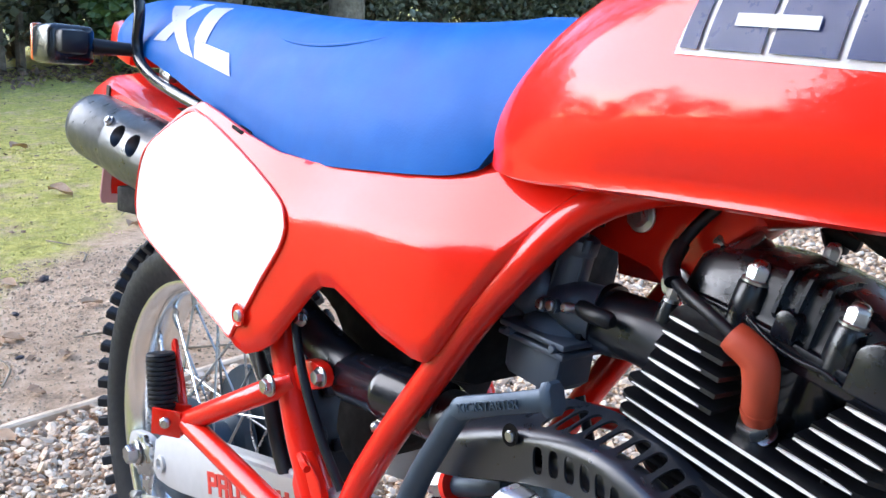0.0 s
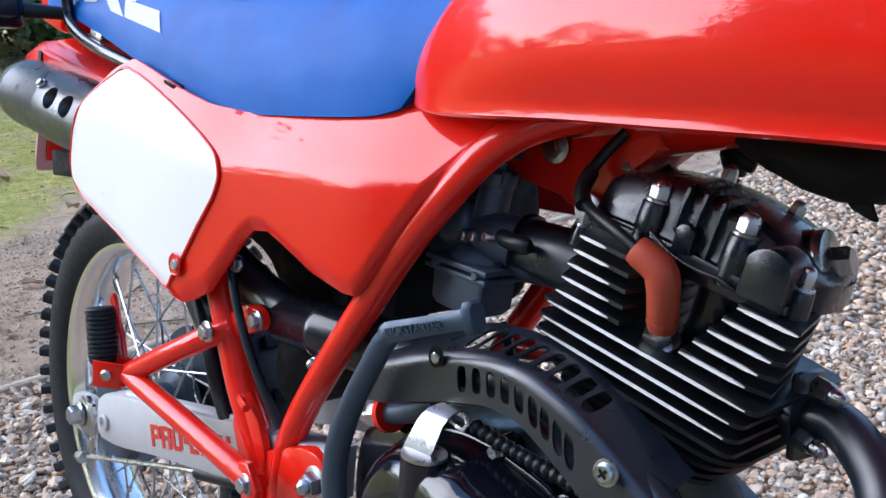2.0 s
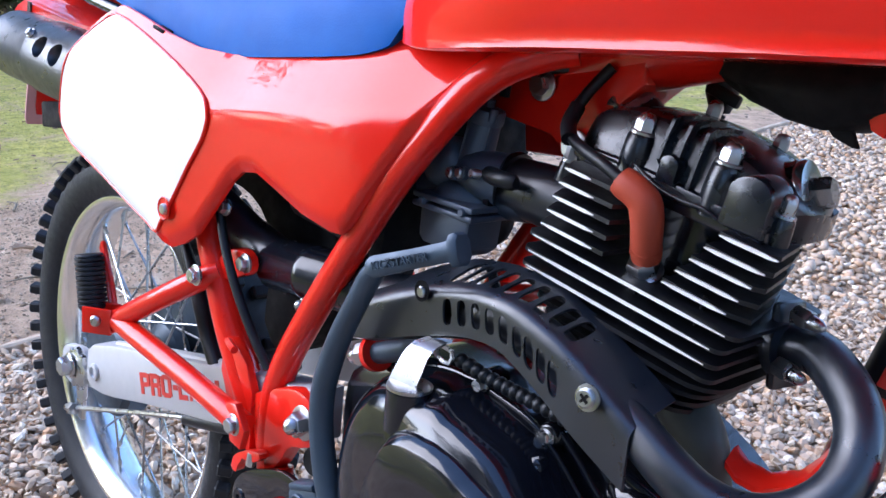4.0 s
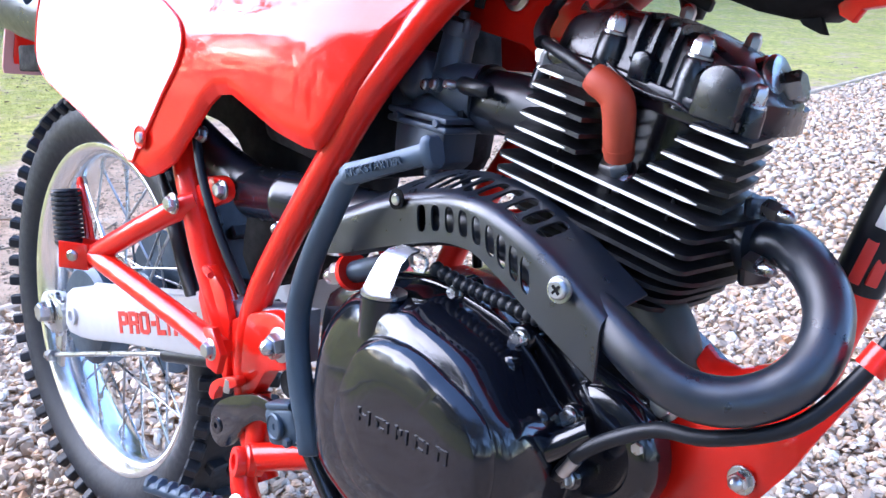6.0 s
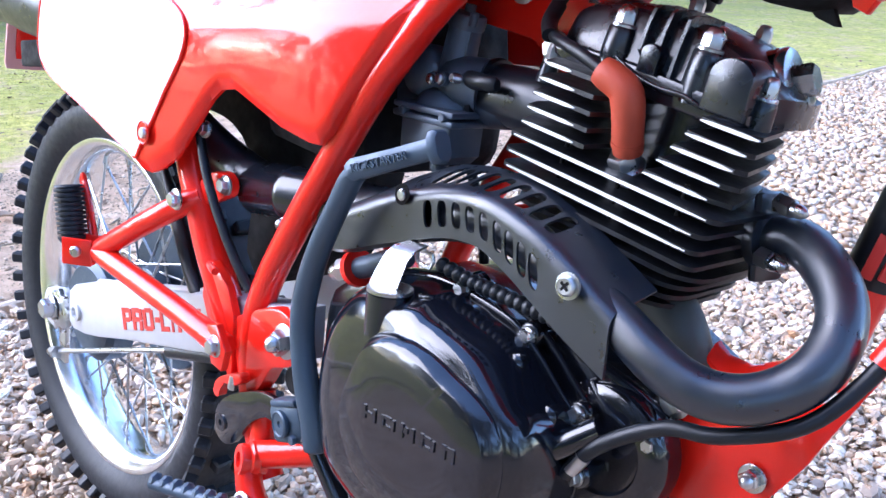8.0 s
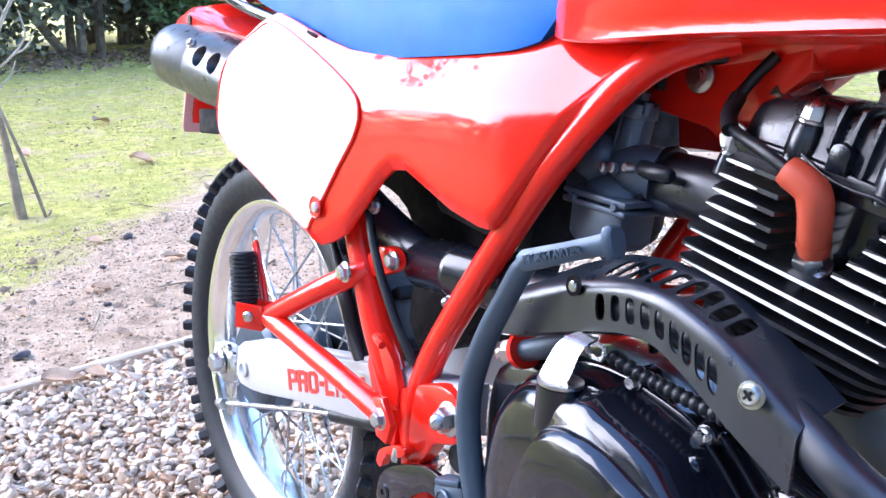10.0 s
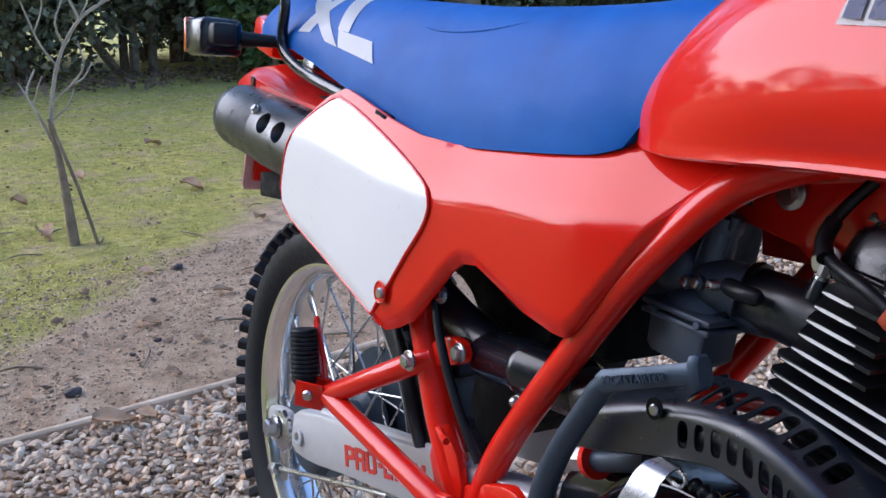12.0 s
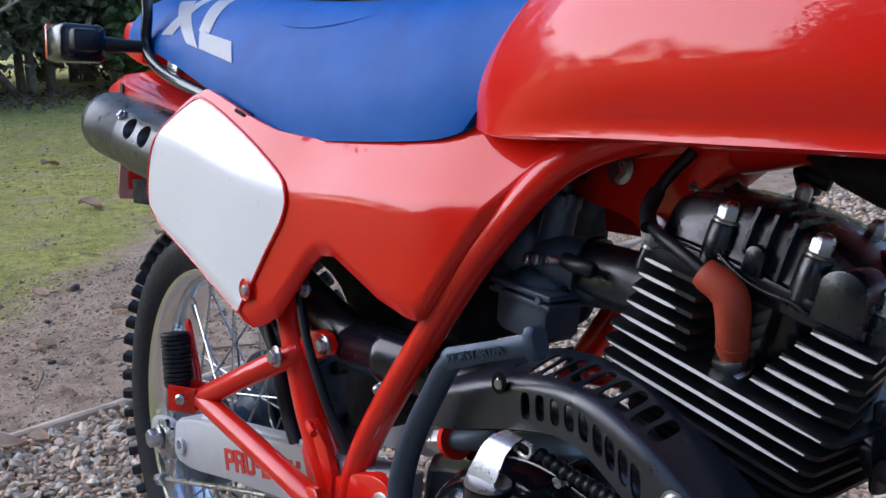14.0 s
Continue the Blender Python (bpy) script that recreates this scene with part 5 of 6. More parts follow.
    tube(bm, [(eng(-0.034, 0.0615)[0], -0.054, eng(-0.034, 0.0615)[1]), (eng(-0.014, 0.0545)[0], -0.056, eng(-0.014, 0.0545)[1]), (eng(0.004, 0.0520)[0], -0.056, eng(0.004, 0.0520)[1]), (eng(0.022, 0.0525)[0], -0.055, eng(0.022, 0.0525)[1]), (eng(0.034, 0.0500)[0], -0.055, eng(0.034, 0.0500)[1])], [0.001, 0.0018, 0.0020, 0.0018, 0.001], 10, 4)
    part("well_lip", bm, BLACK_CAST, head)
    for u, low, high in ((-0.0200, 0.0700, 0.0990), (-0.0070, 0.0690, 0.0990), (0.0060, 0.0575, 0.0980)):
        bm = bmesh.new()
        rows = []
        for y, h in ((-0.0480, low - 0.004), (-0.0520, low), (-0.0500, (low + high) / 2 + 0.001), (-0.0465, high - 0.0025), (-0.0420, high), (-0.020, high + 0.0006), (-0.006, high - 0.0012), (-0.012, high - 0.010), (-0.030, low)):
            rows.append((y, h))
        rings(bm, [[Vector((eng(u + du, h)[0], y, eng(u + du, h)[1])) for y, h in rows] for du in (-0.0012, 0.0012)])
        part("rib", bm, BLACK_CAST, head)
    # raised arched bosses
    def arch(u, s0, w, h):
        pts = [eng(u - w, s0), eng(u - w * 0.98, s0 + h * 0.55)]
        pts += [eng(u - w * math.cos(t), s0 + h * 0.6 + w * 0.85 * math.sin(t)) for t in np.linspace(0.2, math.pi - 0.2, 11)]
        return [*pts, eng(u + w * 0.98, s0 + h * 0.55), eng(u + w, s0)]

    part("round_boss", made(prism, arch(0.0500, 0.049, 0.0150, 0.036), -0.0575, -0.03, 0.0018), BLACK_CAST, head, "flat black arched boss")
    part("round_boss", made(prism, arch(-0.0090, 0.0575, 0.0072, 0.021), -0.0560, -0.03, 0.0016), BLACK_CAST, head)
    up = (UZ[0], 0.05, UZ[1])
    for u, s, y, r, long in ((-0.0412, 0.0770, -0.0435, 0.0072, 0.036), (0.0232, 0.0785, -0.0420, 0.0072, 0.036), (0.0660, 0.0605, -0.038, 0.0056, 0.022), (-0.0960, 0.0380, -0.040, 0.0046, 0.014), (0.0235, 0.0835, 0.0165, 0.0056, 0.016), (-0.0300, 0.0900, 0.0165, 0.0056, 0.014)):
        x, z = eng(u, s)
        base = Vector((x, y, z))
        d = Vector(up).normalized()
        part("stud_boss", made(lathe, [(r * 1.55, -long * 0.85), (r * 1.52, -long * 0.6), (r * 1.46, -long * 0.3), (r * 1.36, 0.0008), (r * 1.22, 0.0025)], tuple(base), up, 26), BLACK_CAST, head)
        nut = made(bolt, tuple(base + d * 0.003), up, r, 0.0090, r * 1.25)
        lathe(nut, [(r * 0.80, 0.0100), (r * 0.74, 0.0122), (r * 0.50, 0.0136), (0.0005, 0.0140)], tuple(base + d * 0.003), up, 18)
        part("cap_nut", nut, ZINC, head, "zinc-plated cap nut")
        part("copper_washer", made(lathe, [(r * 1.22, 0.0), (r * 1.22, 0.0012)], tuple(base + d * 0.0025), up, 20), BOOT, head)
    # tappet covers: chrome at the front and at the rear
    for at, y, d, r in ((eng(0.0570, 0.0713), 0.003, (0.93, 0.12, 0.30), 0.0222), (eng(-0.0745, 0.0815), -0.014, (-0.70, -0.28, 0.66), 0.0210)):
        p, front = Vector((at[0], y, at[1])), d[0] > 0
        n = Vector(d).normalized()
        part("cover_neck", made(lathe, [(r * 1.02, -0.030), (r * 1.05, -0.010), (r * 1.05, -0.003), (r * 0.95, -0.001)], p, d, 36), BLACK_SHINY, head)
        cap = part("tappet_cover", made(lathe, [(r * 0.98, -0.003), (r * 1.03, -0.001), (r * 1.03, 0.0025), (r * 0.97, 0.0045), (r * 0.70, 0.0060), (r * 0.52, 0.0060)], p, d, 44), CAP, head, "bright round tappet cover with a hexagon head")
        part("hex", made(lathe, [(r * 0.48, 0.0), (r * 0.48, 0.011), (r * 0.42, 0.0125), (0.001, 0.0126)], p + n * 0.005, d, 6), CAP, head)
    # spark plug with its boot and lead
    plug = part("spark_plug", made(bolt, (0.7800, -0.0515, 0.3270), (-0.03, -0.55, 0.83), 0.0108, 0.010, 0.0130), ZINC, bike)
    part("plug_body", made(lathe, [(0.0095, -0.03), (0.0095, 0.0), (0.0085, 0.001)], (0.7795, -0.049, 0.3265), (-0.03, -0.55, 0.83), 20), ZINC, plug)
    boot = bmesh.new()
    tube(boot, [(0.7815, -0.0545, 0.338), (0.783, -0.0595, 0.348), (0.7845, -0.064, 0.360), (0.785, -0.0675, 0.3695), (0.7835, -0.0695, 0.3765), (0.778, -0.0715, 0.3815), (0.7705, -0.073, 0.3855), (0.766, -0.074, 0.388)], [0.0100, 0.0103, 0.0106, 0.0110, 0.0110, 0.0106, 0.0104, 0.0094], 24, 5)
    part("plug_boot", boot, BOOT, plug, "orange-red rubber spark plug boot")
    part("boot_band", made(tube, [(0.7820, -0.0570, 0.3425), (0.7825, -0.0583, 0.3455)], 0.0107, 24, 1), BOOT, plug)
    part("ignition_lead", made(tube, [(0.768, -0.0735, 0.387), (0.748, -0.073, 0.396), (0.730, -0.068, 0.401), (0.714, -0.060, 0.405), (0.702, -0.052, 0.414), (0.700, -0.042, 0.426), (0.705, -0.034, 0.440), (0.715, -0.028, 0.455)], 0.0042, 12, 5), BLACK_PLASTIC, plug)
    part("lead_sleeve", made(tube, [(0.712, -0.062, 0.405), (0.702, -0.052, 0.414), (0.700, -0.042, 0.426)], 0.0058, 12, 5), BLACK_PLASTIC, plug)
    # intake and carburettor
    part("intake_stub", made(tube, [(0.725, -0.02, 0.352), (0.70, -0.025, 0.352), (0.672, -0.03, 0.356), (0.636, -0.034, 0.358)], [0.027, 0.0245, 0.0235, 0.0225], 24, 4), BLACK_SATIN, bike)
    bm = bmesh.new()
    tube(bm, [(0.66, -0.03, 0.355), (0.60, -0.032, 0.352), (0.55, -0.03, 0.35)], [0.023, 0.026, 0.03], 24, 3)
    carb = part("carburettor", bm, CARB, bike, "grey alloy carburettor with float bowl")
    slide = made(lathe, [(0.0158, 0.0), (0.0154, 0.020), (0.0134, 0.026), (0.0128, 0.052), (0.0125, 0.053)], (0.6075, -0.047, 0.352), (0.20, 0, 1), 28)
    for a in range(4):
        t = math.radians(25 + 90 * a)
        tube(slide, [(0.6125 + 0.0132 * math.cos(t), -0.047 - 0.0132 * math.sin(t), 0.376), (0.6178 + 0.0124 * math.cos(t), -0.047 - 0.0124 * math.sin(t), 0.403)], 0.0013, 8, 1)
    part("slide_body", slide, CARB, carb, "tall alloy carburettor slide housing")
    cap = made(lathe, [(0.0138, 0.052), (0.0142, 0.053), (0.0142, 0.0615), (0.0134, 0.0630), (0.0090, 0.0642), (0.0045, 0.0648), (0.0042, 0.0700)], (0.6075, -0.047, 0.352), (0.20, 0, 1), 28)
    part("slide_cap", cap, CARB, carb, "flat alloy cap of the slide housing")
    for t in (0.5, 2.6):
        part("cap_screw", made(lathe, [(0.0034, -0.008), (0.0034, 0.0006), (0.0026, 0.0018), (0.0004, 0.0020)], (0.6198 + 0.0142 * math.cos(t), -0.047 - 0.0142 * math.sin(t), 0.4130), (0.20, 0, 1), 12), CARB, carb)
    part("throat_boss", made(tube, [(0.604, -0.044, 0.364), (0.624, -0.050, 0.364), (0.640, -0.044, 0.362)], [0.016, 0.019, 0.021], 20, 3), CARB, carb)
    part("chamber_dome", made(lathe, [(0.0200, 0.0), (0.0205, 0.016), (0.0190, 0.022), (0.0130, 0.0265), (0.0005, 0.0275)], (0.590, -0.042, 0.367), (-0.15, -1, 0.1), 28), CARB, carb)
    part("bowl_drain", made(lathe, [(0.0075, -0.004), (0.0075, 0.006), (0.0045, 0.009)], (0.612, -0.056, 0.300), (0, 0, -1), 14), CARB, carb)
    part("stop_screw", made(lathe, [(0.0040, -0.008), (0.0040, 0.004), (0.0030, 0.0052), (0.0004, 0.0053)], (0.634, -0.068, 0.3668), (-0.2, -1, 0.1), 14), ZINC, carb, "brass-coloured adjusting screw")
    bowl = bmesh.new()
    prism(bowl, [(0.588, 0.304), (0.628, 0.301), (0.636, 0.308), (0.638, 0.336), (0.583, 0.336), (0.582, 0.31)], -0.074, -0.038, 0.005)
    part("float_bowl", bowl, CARB, carb, "squared alloy float bowl")
    part("bowl_flange", made(box, (0.611, -0.055, 0.3345), (0.066, 0.048, 0.0050), (0, 2, 0), 0.0018), CARB, carb)
    part("body_flange", made(box, (0.611, -0.055, 0.3415), (0.066, 0.048, 0.0050), (0, 2, 0), 0.0018), CARB, carb)
    dome = bmesh.new()
    lathe(dome, [(0.028, 0.0), (0.027, 0.008), (0.022, 0.016), (0.012, 0.020)], (0.608, -0.045, 0.340), (0, -0.1, 1), 30)
    part("bowl_cover", dome, CARB, carb)
    for at in ((0.6125, -0.074, 0.3642), (0.6215, -0.073, 0.3655)):
        part("screw_boss", made(lathe, [(0.0058, -0.016), (0.0055, -0.001)], at, (-0.1, -1, 0.1), 14), CARB, carb)
        part("carb_screw", made(lathe, [(0.0040, -0.004), (0.0040, 0.0016), (0.0030, 0.0026), (0.0004, 0.0027)], at, (-0.1, -1, 0.1), 14), ZINC, carb)
    for at in ((0.590, -0.078, 0.338), (0.634, -0.078, 0.338)):
        part("carb_screw", made(lathe, [(0.0034, -0.004), (0.0034, 0.002), (0.0026, 0.0030)], at, (0, -1, 0), 12), CARB, carb)
    part("air_screw", made(tube, [(0.640, -0.060, 0.3675), (0.652, -0.064, 0.3670), (0.668, -0.064, 0.3665), (0.671, -0.064, 0.3665)], [0.0068, 0.0066, 0.0062, 0.0040], 14, 1), BLACK_PLASTIC, carb, "black stub of the intake flange")
    part("intake_clamp", made(lathe, [(0.0235, -0.003), (0.0275, -0.002), (0.0275, 0.003), (0.0245, 0.004)], (0.638, -0.034, 0.357), (1, 0.1, -0.25), 30), BLACK_PLASTIC, carb)
    part("overflow_pipe", made(tube, [(0.64, -0.05, 0.30), (0.655, -0.05, 0.27), (0.66, -0.045, 0.23)], 0.004, 8, 3), BLACK_PLASTIC, carb)
    part("throttle_cable", made(tube, [(0.63, -0.042, 0.424), (0.635, -0.04, 0.45), (0.66, -0.03, 0.475)], 0.004, 8, 4), BLACK_PLASTIC, carb)
    part("ignition_coil", made(box, (0.612, 0.050, 0.392), (0.050, 0.032, 0.036), (0, -8, 0), 0.008), BLACK_SHINY, bike, "black ignition coil housing under the tank")
    for k, (y, z) in enumerate(((-0.040, 0.452), (-0.034, 0.446), (-0.046, 0.446))):
        part("loom", made(tube, [(0.56, y, z - 0.02), (0.61, y - 0.006, z - 0.004 * k), (0.67, y + 0.02, z + 0.004), (0.72, y + 0.05, z + 0.006)], 0.0042, 8, 4), BLACK_PLASTIC, bike, "black sheathed wiring under the tank")
    part("cable_tie", made(lathe, [(0.0105, -0.002), (0.0105, 0.002)], (0.66, -0.041, 0.453), (1, 0, 0.1), 16), BLACK_PLASTIC, bike)
    gusset = made(prism, [(0.590, 0.430), (0.720, 0.452), (0.712, 0.418), (0.676, 0.392), (0.640, 0.378), (0.600, 0.376)], 0.024, 0.030, 0.002)
    part("frame_gusset", gusset, RED_FRAME, bike, "red frame gusset under the backbone")
    part("brace_tube", made(tube, [(0.590, 0.016, 0.424), (0.640, 0.014, 0.412), (0.690, 0.010, 0.400)], 0.0052, 10, 3), BLACK_PLASTIC, bike, "black breather hose under the tank")
    part("air_box", made(box, (0.485, 0.0, 0.35), (0.15, 0.17, 0.14), (0, 6, 0), 0.02), DARK, bike, "black plastic air box behind the side panel")


build_engine()


def loft_outlines(bm, rows, n=72):
    """Skin through outlines of (x, z) points, each at its own y."""
    loops = []
    for y, pts in rows:
        ring = np.array(smooth(pts, n))
        c = ring.mean(0)
        ring = ring[::-1] if np.cross(ring[1] - ring[0], ring[0] - c) > 0 else ring
        a = np.arctan2(ring[:, 1] - c[1], ring[:, 0] - c[0])
        ring = np.roll(ring, -int(np.argmin(np.abs(a))), axis=0)
        loops.append([Vector((x, y, z)) for x, z in ring])
    rings(bm, loops)


BASE = [(0.584, 0.06), (0.574, 0.10), (0.573, 0.135), (0.578, 0.172), (0.592, 0.199), (0.620, 0.2185), (0.655, 0.2260), (0.690, 0.2265), (0.7031, 0.2225), (0.7308, 0.2165), (0.7521, 0.2095), (0.7669, 0.1993), (0.7818, 0.1865), (0.800, 0.1710), (0.8075, 0.150), (0.806, 0.115), (0.785, 0.07), (0.72, 0.035), (0.64, 0.035)]
FACE = [(0.6408, 0.1312), (0.6444, 0.1501), (0.6528, 0.1703), (0.6620, 0.1880), (0.6760, 0.1985), (0.6949, 0.2020), (0.7227, 0.1997), (0.7446, 0.1932), (0.7622, 0.1869), (0.7778, 0.1791), (0.7874, 0.1680), (0.7924, 0.1551), (0.7935, 0.135), (0.788, 0.113), (0.770, 0.092), (0.740, 0.079), (0.700, 0.077), (0.6665, 0.0877), (0.6546, 0.0982), (0.6440, 0.1147)]


def scaled(pts, f, c=(0.715, 0.14)):
    return [(c[0] + (x - c[0]) * f, c[1] + (z - c[1]) * f) for x, z in pts]


def blend(a, b, t, n=24):
    p, q = np.array(smooth(a, 90)), np.array(smooth(b, 90))
    c = np.array((0.715, 0.14))
    out = []
    for k in range(n):
        ang = 2 * math.pi * k / n
        d = np.array((math.cos(ang), math.sin(ang)))
        far = []
        for ring in (p, q):
            v = ring - c
            v = v / np.linalg.norm(v, axis=1, keepdims=True)
            far.append(np.linalg.norm(ring[np.argmax(v @ d)] - c))
        out.append(tuple(c + d * (far[0] * (1 - t) + far[1] * t)))
    return out


def build_crankcase():
    bm = bmesh.new()
    prism(bm, smooth([(0.525, 0.04), (0.514, 0.10), (0.515, 0.155), (0.53, 0.182), (0.585, 0.200), (0.66, 0.215), (0.71, 0.218), (0.76, 0.212), (0.80, 0.196), (0.835, 0.175), (0.850, 0.15), (0.848, 0.10), (0.82, 0.05), (0.74, 0.0), (0.64, 0.0), (0.55, 0.02)], 60), -0.082, 0.07, 0.008)
    case = part("crankcase", bm, BLACK_GLOSS, bike, "black engine crankcase")
    part("front_lobe", made(lathe, [(0.046, 0.0), (0.046, 0.016), (0.043, 0.021), (0.037, 0.024), (0.030, 0.0245), (0.028, 0.022), (0.001, 0.021)], (0.815, -0.064, 0.150), (0, -1, 0), 48), BLACK_SHINY, case)
    part("case_bolt", made(bolt, (0.8480, -0.083, 0.166), (0, -1, 0), 0.0045, 0.004, 0.006), ZINC, case)
    part("case_web", made(tube, [(0.772, -0.080, 0.2140), (0.800, -0.078, 0.2010), (0.830, -0.074, 0.1900), (0.852, -0.066, 0.1720)], 0.0055, 12, 3), BLACK_SHINY, case)
    part("case_web", made(tube, [(0.800, -0.082, 0.1900), (0.816, -0.086, 0.1780), (0.836, -0.084, 0.1690)], 0.0045, 12, 3), BLACK_SHINY, case)
    bm = bmesh.new()
    def ring(t, f=1.0):
        return scaled(blend(BASE, FACE, t, 48), f)

    rows = [(-0.080, ring(-0.03)), (-0.0955, ring(-0.03)), (-0.0970, ring(-0.01)), (-0.0975, ring(0.03)), (-0.108, ring(0.06)), (-0.122, ring(0.11)), (-0.135, ring(0.19)), (-0.1455, ring(0.31)), (-0.1515, ring(0.46)), (-0.1545, ring(0.68)), (-0.1560, ring(0.90)), (-0.1568, ring(0.985)), (-0.1590, ring(1.0)), (-0.1605, ring(1.0, 0.99)), (-0.1682, ring(1.0, 0.915)), (-0.1690, ring(1.0, 0.895)), (-0.1690, ring(1.0, 0.5))]
    loft_outlines(bm, rows, 96)
    cover = part("clutch_cover", bm, BLACK_SHINY, bike, "glossy black clutch cover with raised bars of lettering", 34)
    for k, strokes in enumerate((((-1, 0, 0.3, 1), (1, 0, 0.3, 1), (0, 0, 1, 0.22)), ((-1, 0, 0.3, 0.8), (1, 0, 0.3, 0.8), (0, 0.8, 0.8, 0.22), (0, -0.8, 0.8, 0.22)), ((-1, 0, 0.3, 1), (1, 0, 0.3, 1), (-0.2, 0.3, 0.35, 0.4)), ((-1, 0, 0.3, 1), (1, 0, 0.3, 0.75), (0, 0.8, 0.8, 0.2), (0, -0.8, 0.8, 0.2)), ((-0.75, 0, 0.3, 1), (0.75, 0, 0.3, 1), (0, 0.8, 0.5, 0.22)))):
        bar = bmesh.new()
        for a, b, w, h in strokes:
            box(bar, (0.6815 + 0.0193 * k + 0.0052 * a, -0.1692, 0.1435 + 0.0006 * k + 0.0042 * b), (0.0062 * w + 0.0012, 0.0018, 0.0098 * h), (0, 0, 0))
        part("raised_bar", bar, BLACK_GLOSS, cover)
    for x, z, y in ((0.7530, 0.2105, -0.0965), (0.8010, 0.1715, -0.0965), (0.6910, 0.2255, -0.0975), (0.8060, 0.1300, -0.0965), (0.590, 0.06, -0.0965)):
        part("cover_bolt_boss", made(lathe, [(0.0110, -0.016), (0.0096, -0.004), (0.0084, 0.001), (0.0074, 0.0018)], (x, y + 0.001, z), (0, -1, 0), 22), BLACK_SHINY, cover)
        part("cover_bolt", made(bolt, (x, y - 0.001, z), (0, -1, 0), 0.0052, 0.005, 0.0066), ZINC, cover)
    for x, z in ((0.7610, 0.1965), (0.7930, 0.1720)):
        part("blind_screw", made(lathe, [(0.0075, -0.010), (0.0070, 0.001), (0.0045, 0.0032), (0.001, 0.0036)], (x, -0.118, z), (0.15, -1, 0.15), 18), BLACK_SHINY, cover)
    # raised lip along the joint, and the matching edge of the crankcase
    lip = [(0.700, 0.2240), (0.720, 0.2205), (0.740, 0.2155), (0.7545, 0.2075), (0.770, 0.1960), (0.785, 0.1825), (0.798, 0.1720)]
    part("joint_lip", made(tube, [(x, -0.0980, z) for x, z in lip], 0.0026, 10, 4), BLACK_SHINY, cover)
    part("joint_lip", made(tube, [(x + 0.0055, -0.0900, z + 0.0055) for x, z in lip], 0.0030, 10, 4), BLACK_SHINY, cover)
    # arm boss for the cable; a bright zinc disc stands for the glint on its end
    part("arm_boss", made(tube, [(0.7690, -0.130, 0.1290), (0.786, -0.122, 0.1420), (0.808, -0.113, 0.1590), (0.8240, -0.104, 0.1720)], [0.0065, 0.0080, 0.0088, 0.0090], 16, 3), BLACK_SHINY, cover)
    part("boss_glint", made(lathe, [(0.0060, -0.002), (0.0060, 0.0015), (0.004, 0.0022)], (0.7685, -0.1305, 0.1287), (-0.6, -0.5, -0.6), 16), ZINC, cover)
    # web that runs from the lifter housing down to the raised face
    web = bmesh.new()
    tube(web, [(0.6580, -0.1440, 0.1930), (0.6720, -0.1420, 0.2060), (0.6900, -0.1380, 0.2140), (0.7050, -0.1300, 0.2150)], [0.002, 0.0055, 0.0062, 0.002], 14, 4)
    part("web", web, BLACK_SHINY, cover)
    # lifter arm on top of the cover
    part("lifter_post", made(lathe, [(0.0165, -0.03), (0.0165, 0.0), (0.014, 0.001)], (0.662, -0.142, 0.221), (0, 0, 1), 28), BLACK_GLOSS, cover)
    arm = bmesh.new()
    lathe(arm, [(0.0165, 0.0), (0.0165, 0.0025), (0.01, 0.0035)], (0.662, -0.142, 0.222), (0, 0, 1), 32)
    loops = []
    for x0, x1, y, z in ((0.646, 0.671, -0.148, 0.2245), (0.648, 0.672, -0.146, 0.232), (0.650, 0.671, -0.140, 0.2445), (0.651, 0.671, -0.133, 0.2500), (0.653, 0.670, -0.122, 0.2520)):
        loops.append([(x0, y, z), (x1, y + 0.003, z), (x1, y + 0.005, z + 0.0022), (x0, y + 0.002, z + 0.0022)])
    rings(arm, loops)
    part("lifter_arm", arm, ZINC, cover, "bright zinc clutch lifter arm")
    clip = bmesh.new()
    tube(clip, [(0.655, -0.112, 0.2475), (0.671, -0.112, 0.2465), (0.669, -0.112, 0.2370), (0.656, -0.112, 0.2385), (0.655, -0.112, 0.2465)], 0.0018, 6, 2)
    part("clip", clip, ZINC, cover)
    path = catmull([(0.672, -0.106, 0.2405), (0.700, -0.102, 0.2345), (0.727, -0.100, 0.2320), (0.755, -0.098, 0.2295), (0.778, -0.092, 0.2245)], 12)
    coil = bmesh.new()
    pts, rs = [], []
    for k, p in enumerate(path):
        pts.append(tuple(p)), rs.append(0.0058 if k % 3 != 0 else 0.0042)
    tube(coil, pts, rs, 14, 1)
    part("cable_bellows", coil, BLACK_PLASTIC, cover, "ribbed black rubber cable bellows")
    # starter shaft behind the tube
    shaft = part("kick_shaft_tube", made(tube, [(0.545, -0.086, 0.198), (0.57, -0.088, 0.208), (0.62, -0.09, 0.230)], 0.0092, 16, 2), GREY_METAL, bike)
    part("shaft_nut", made(bolt, (0.556, -0.089, 0.203), (-0.85, -0.3, -0.35), 0.0105, 0.012, 0.013, True), ZINC, shaft)
    part("shaft_lug", made(lathe, [(0.006, -0.003), (0.0155, -0.003), (0.0155, 0.003), (0.006, 0.003)], (0.562, -0.088, 0.205), (0.9, -0.1, 0.4), 24), RED_FRAME, shaft)


build_crankcase()


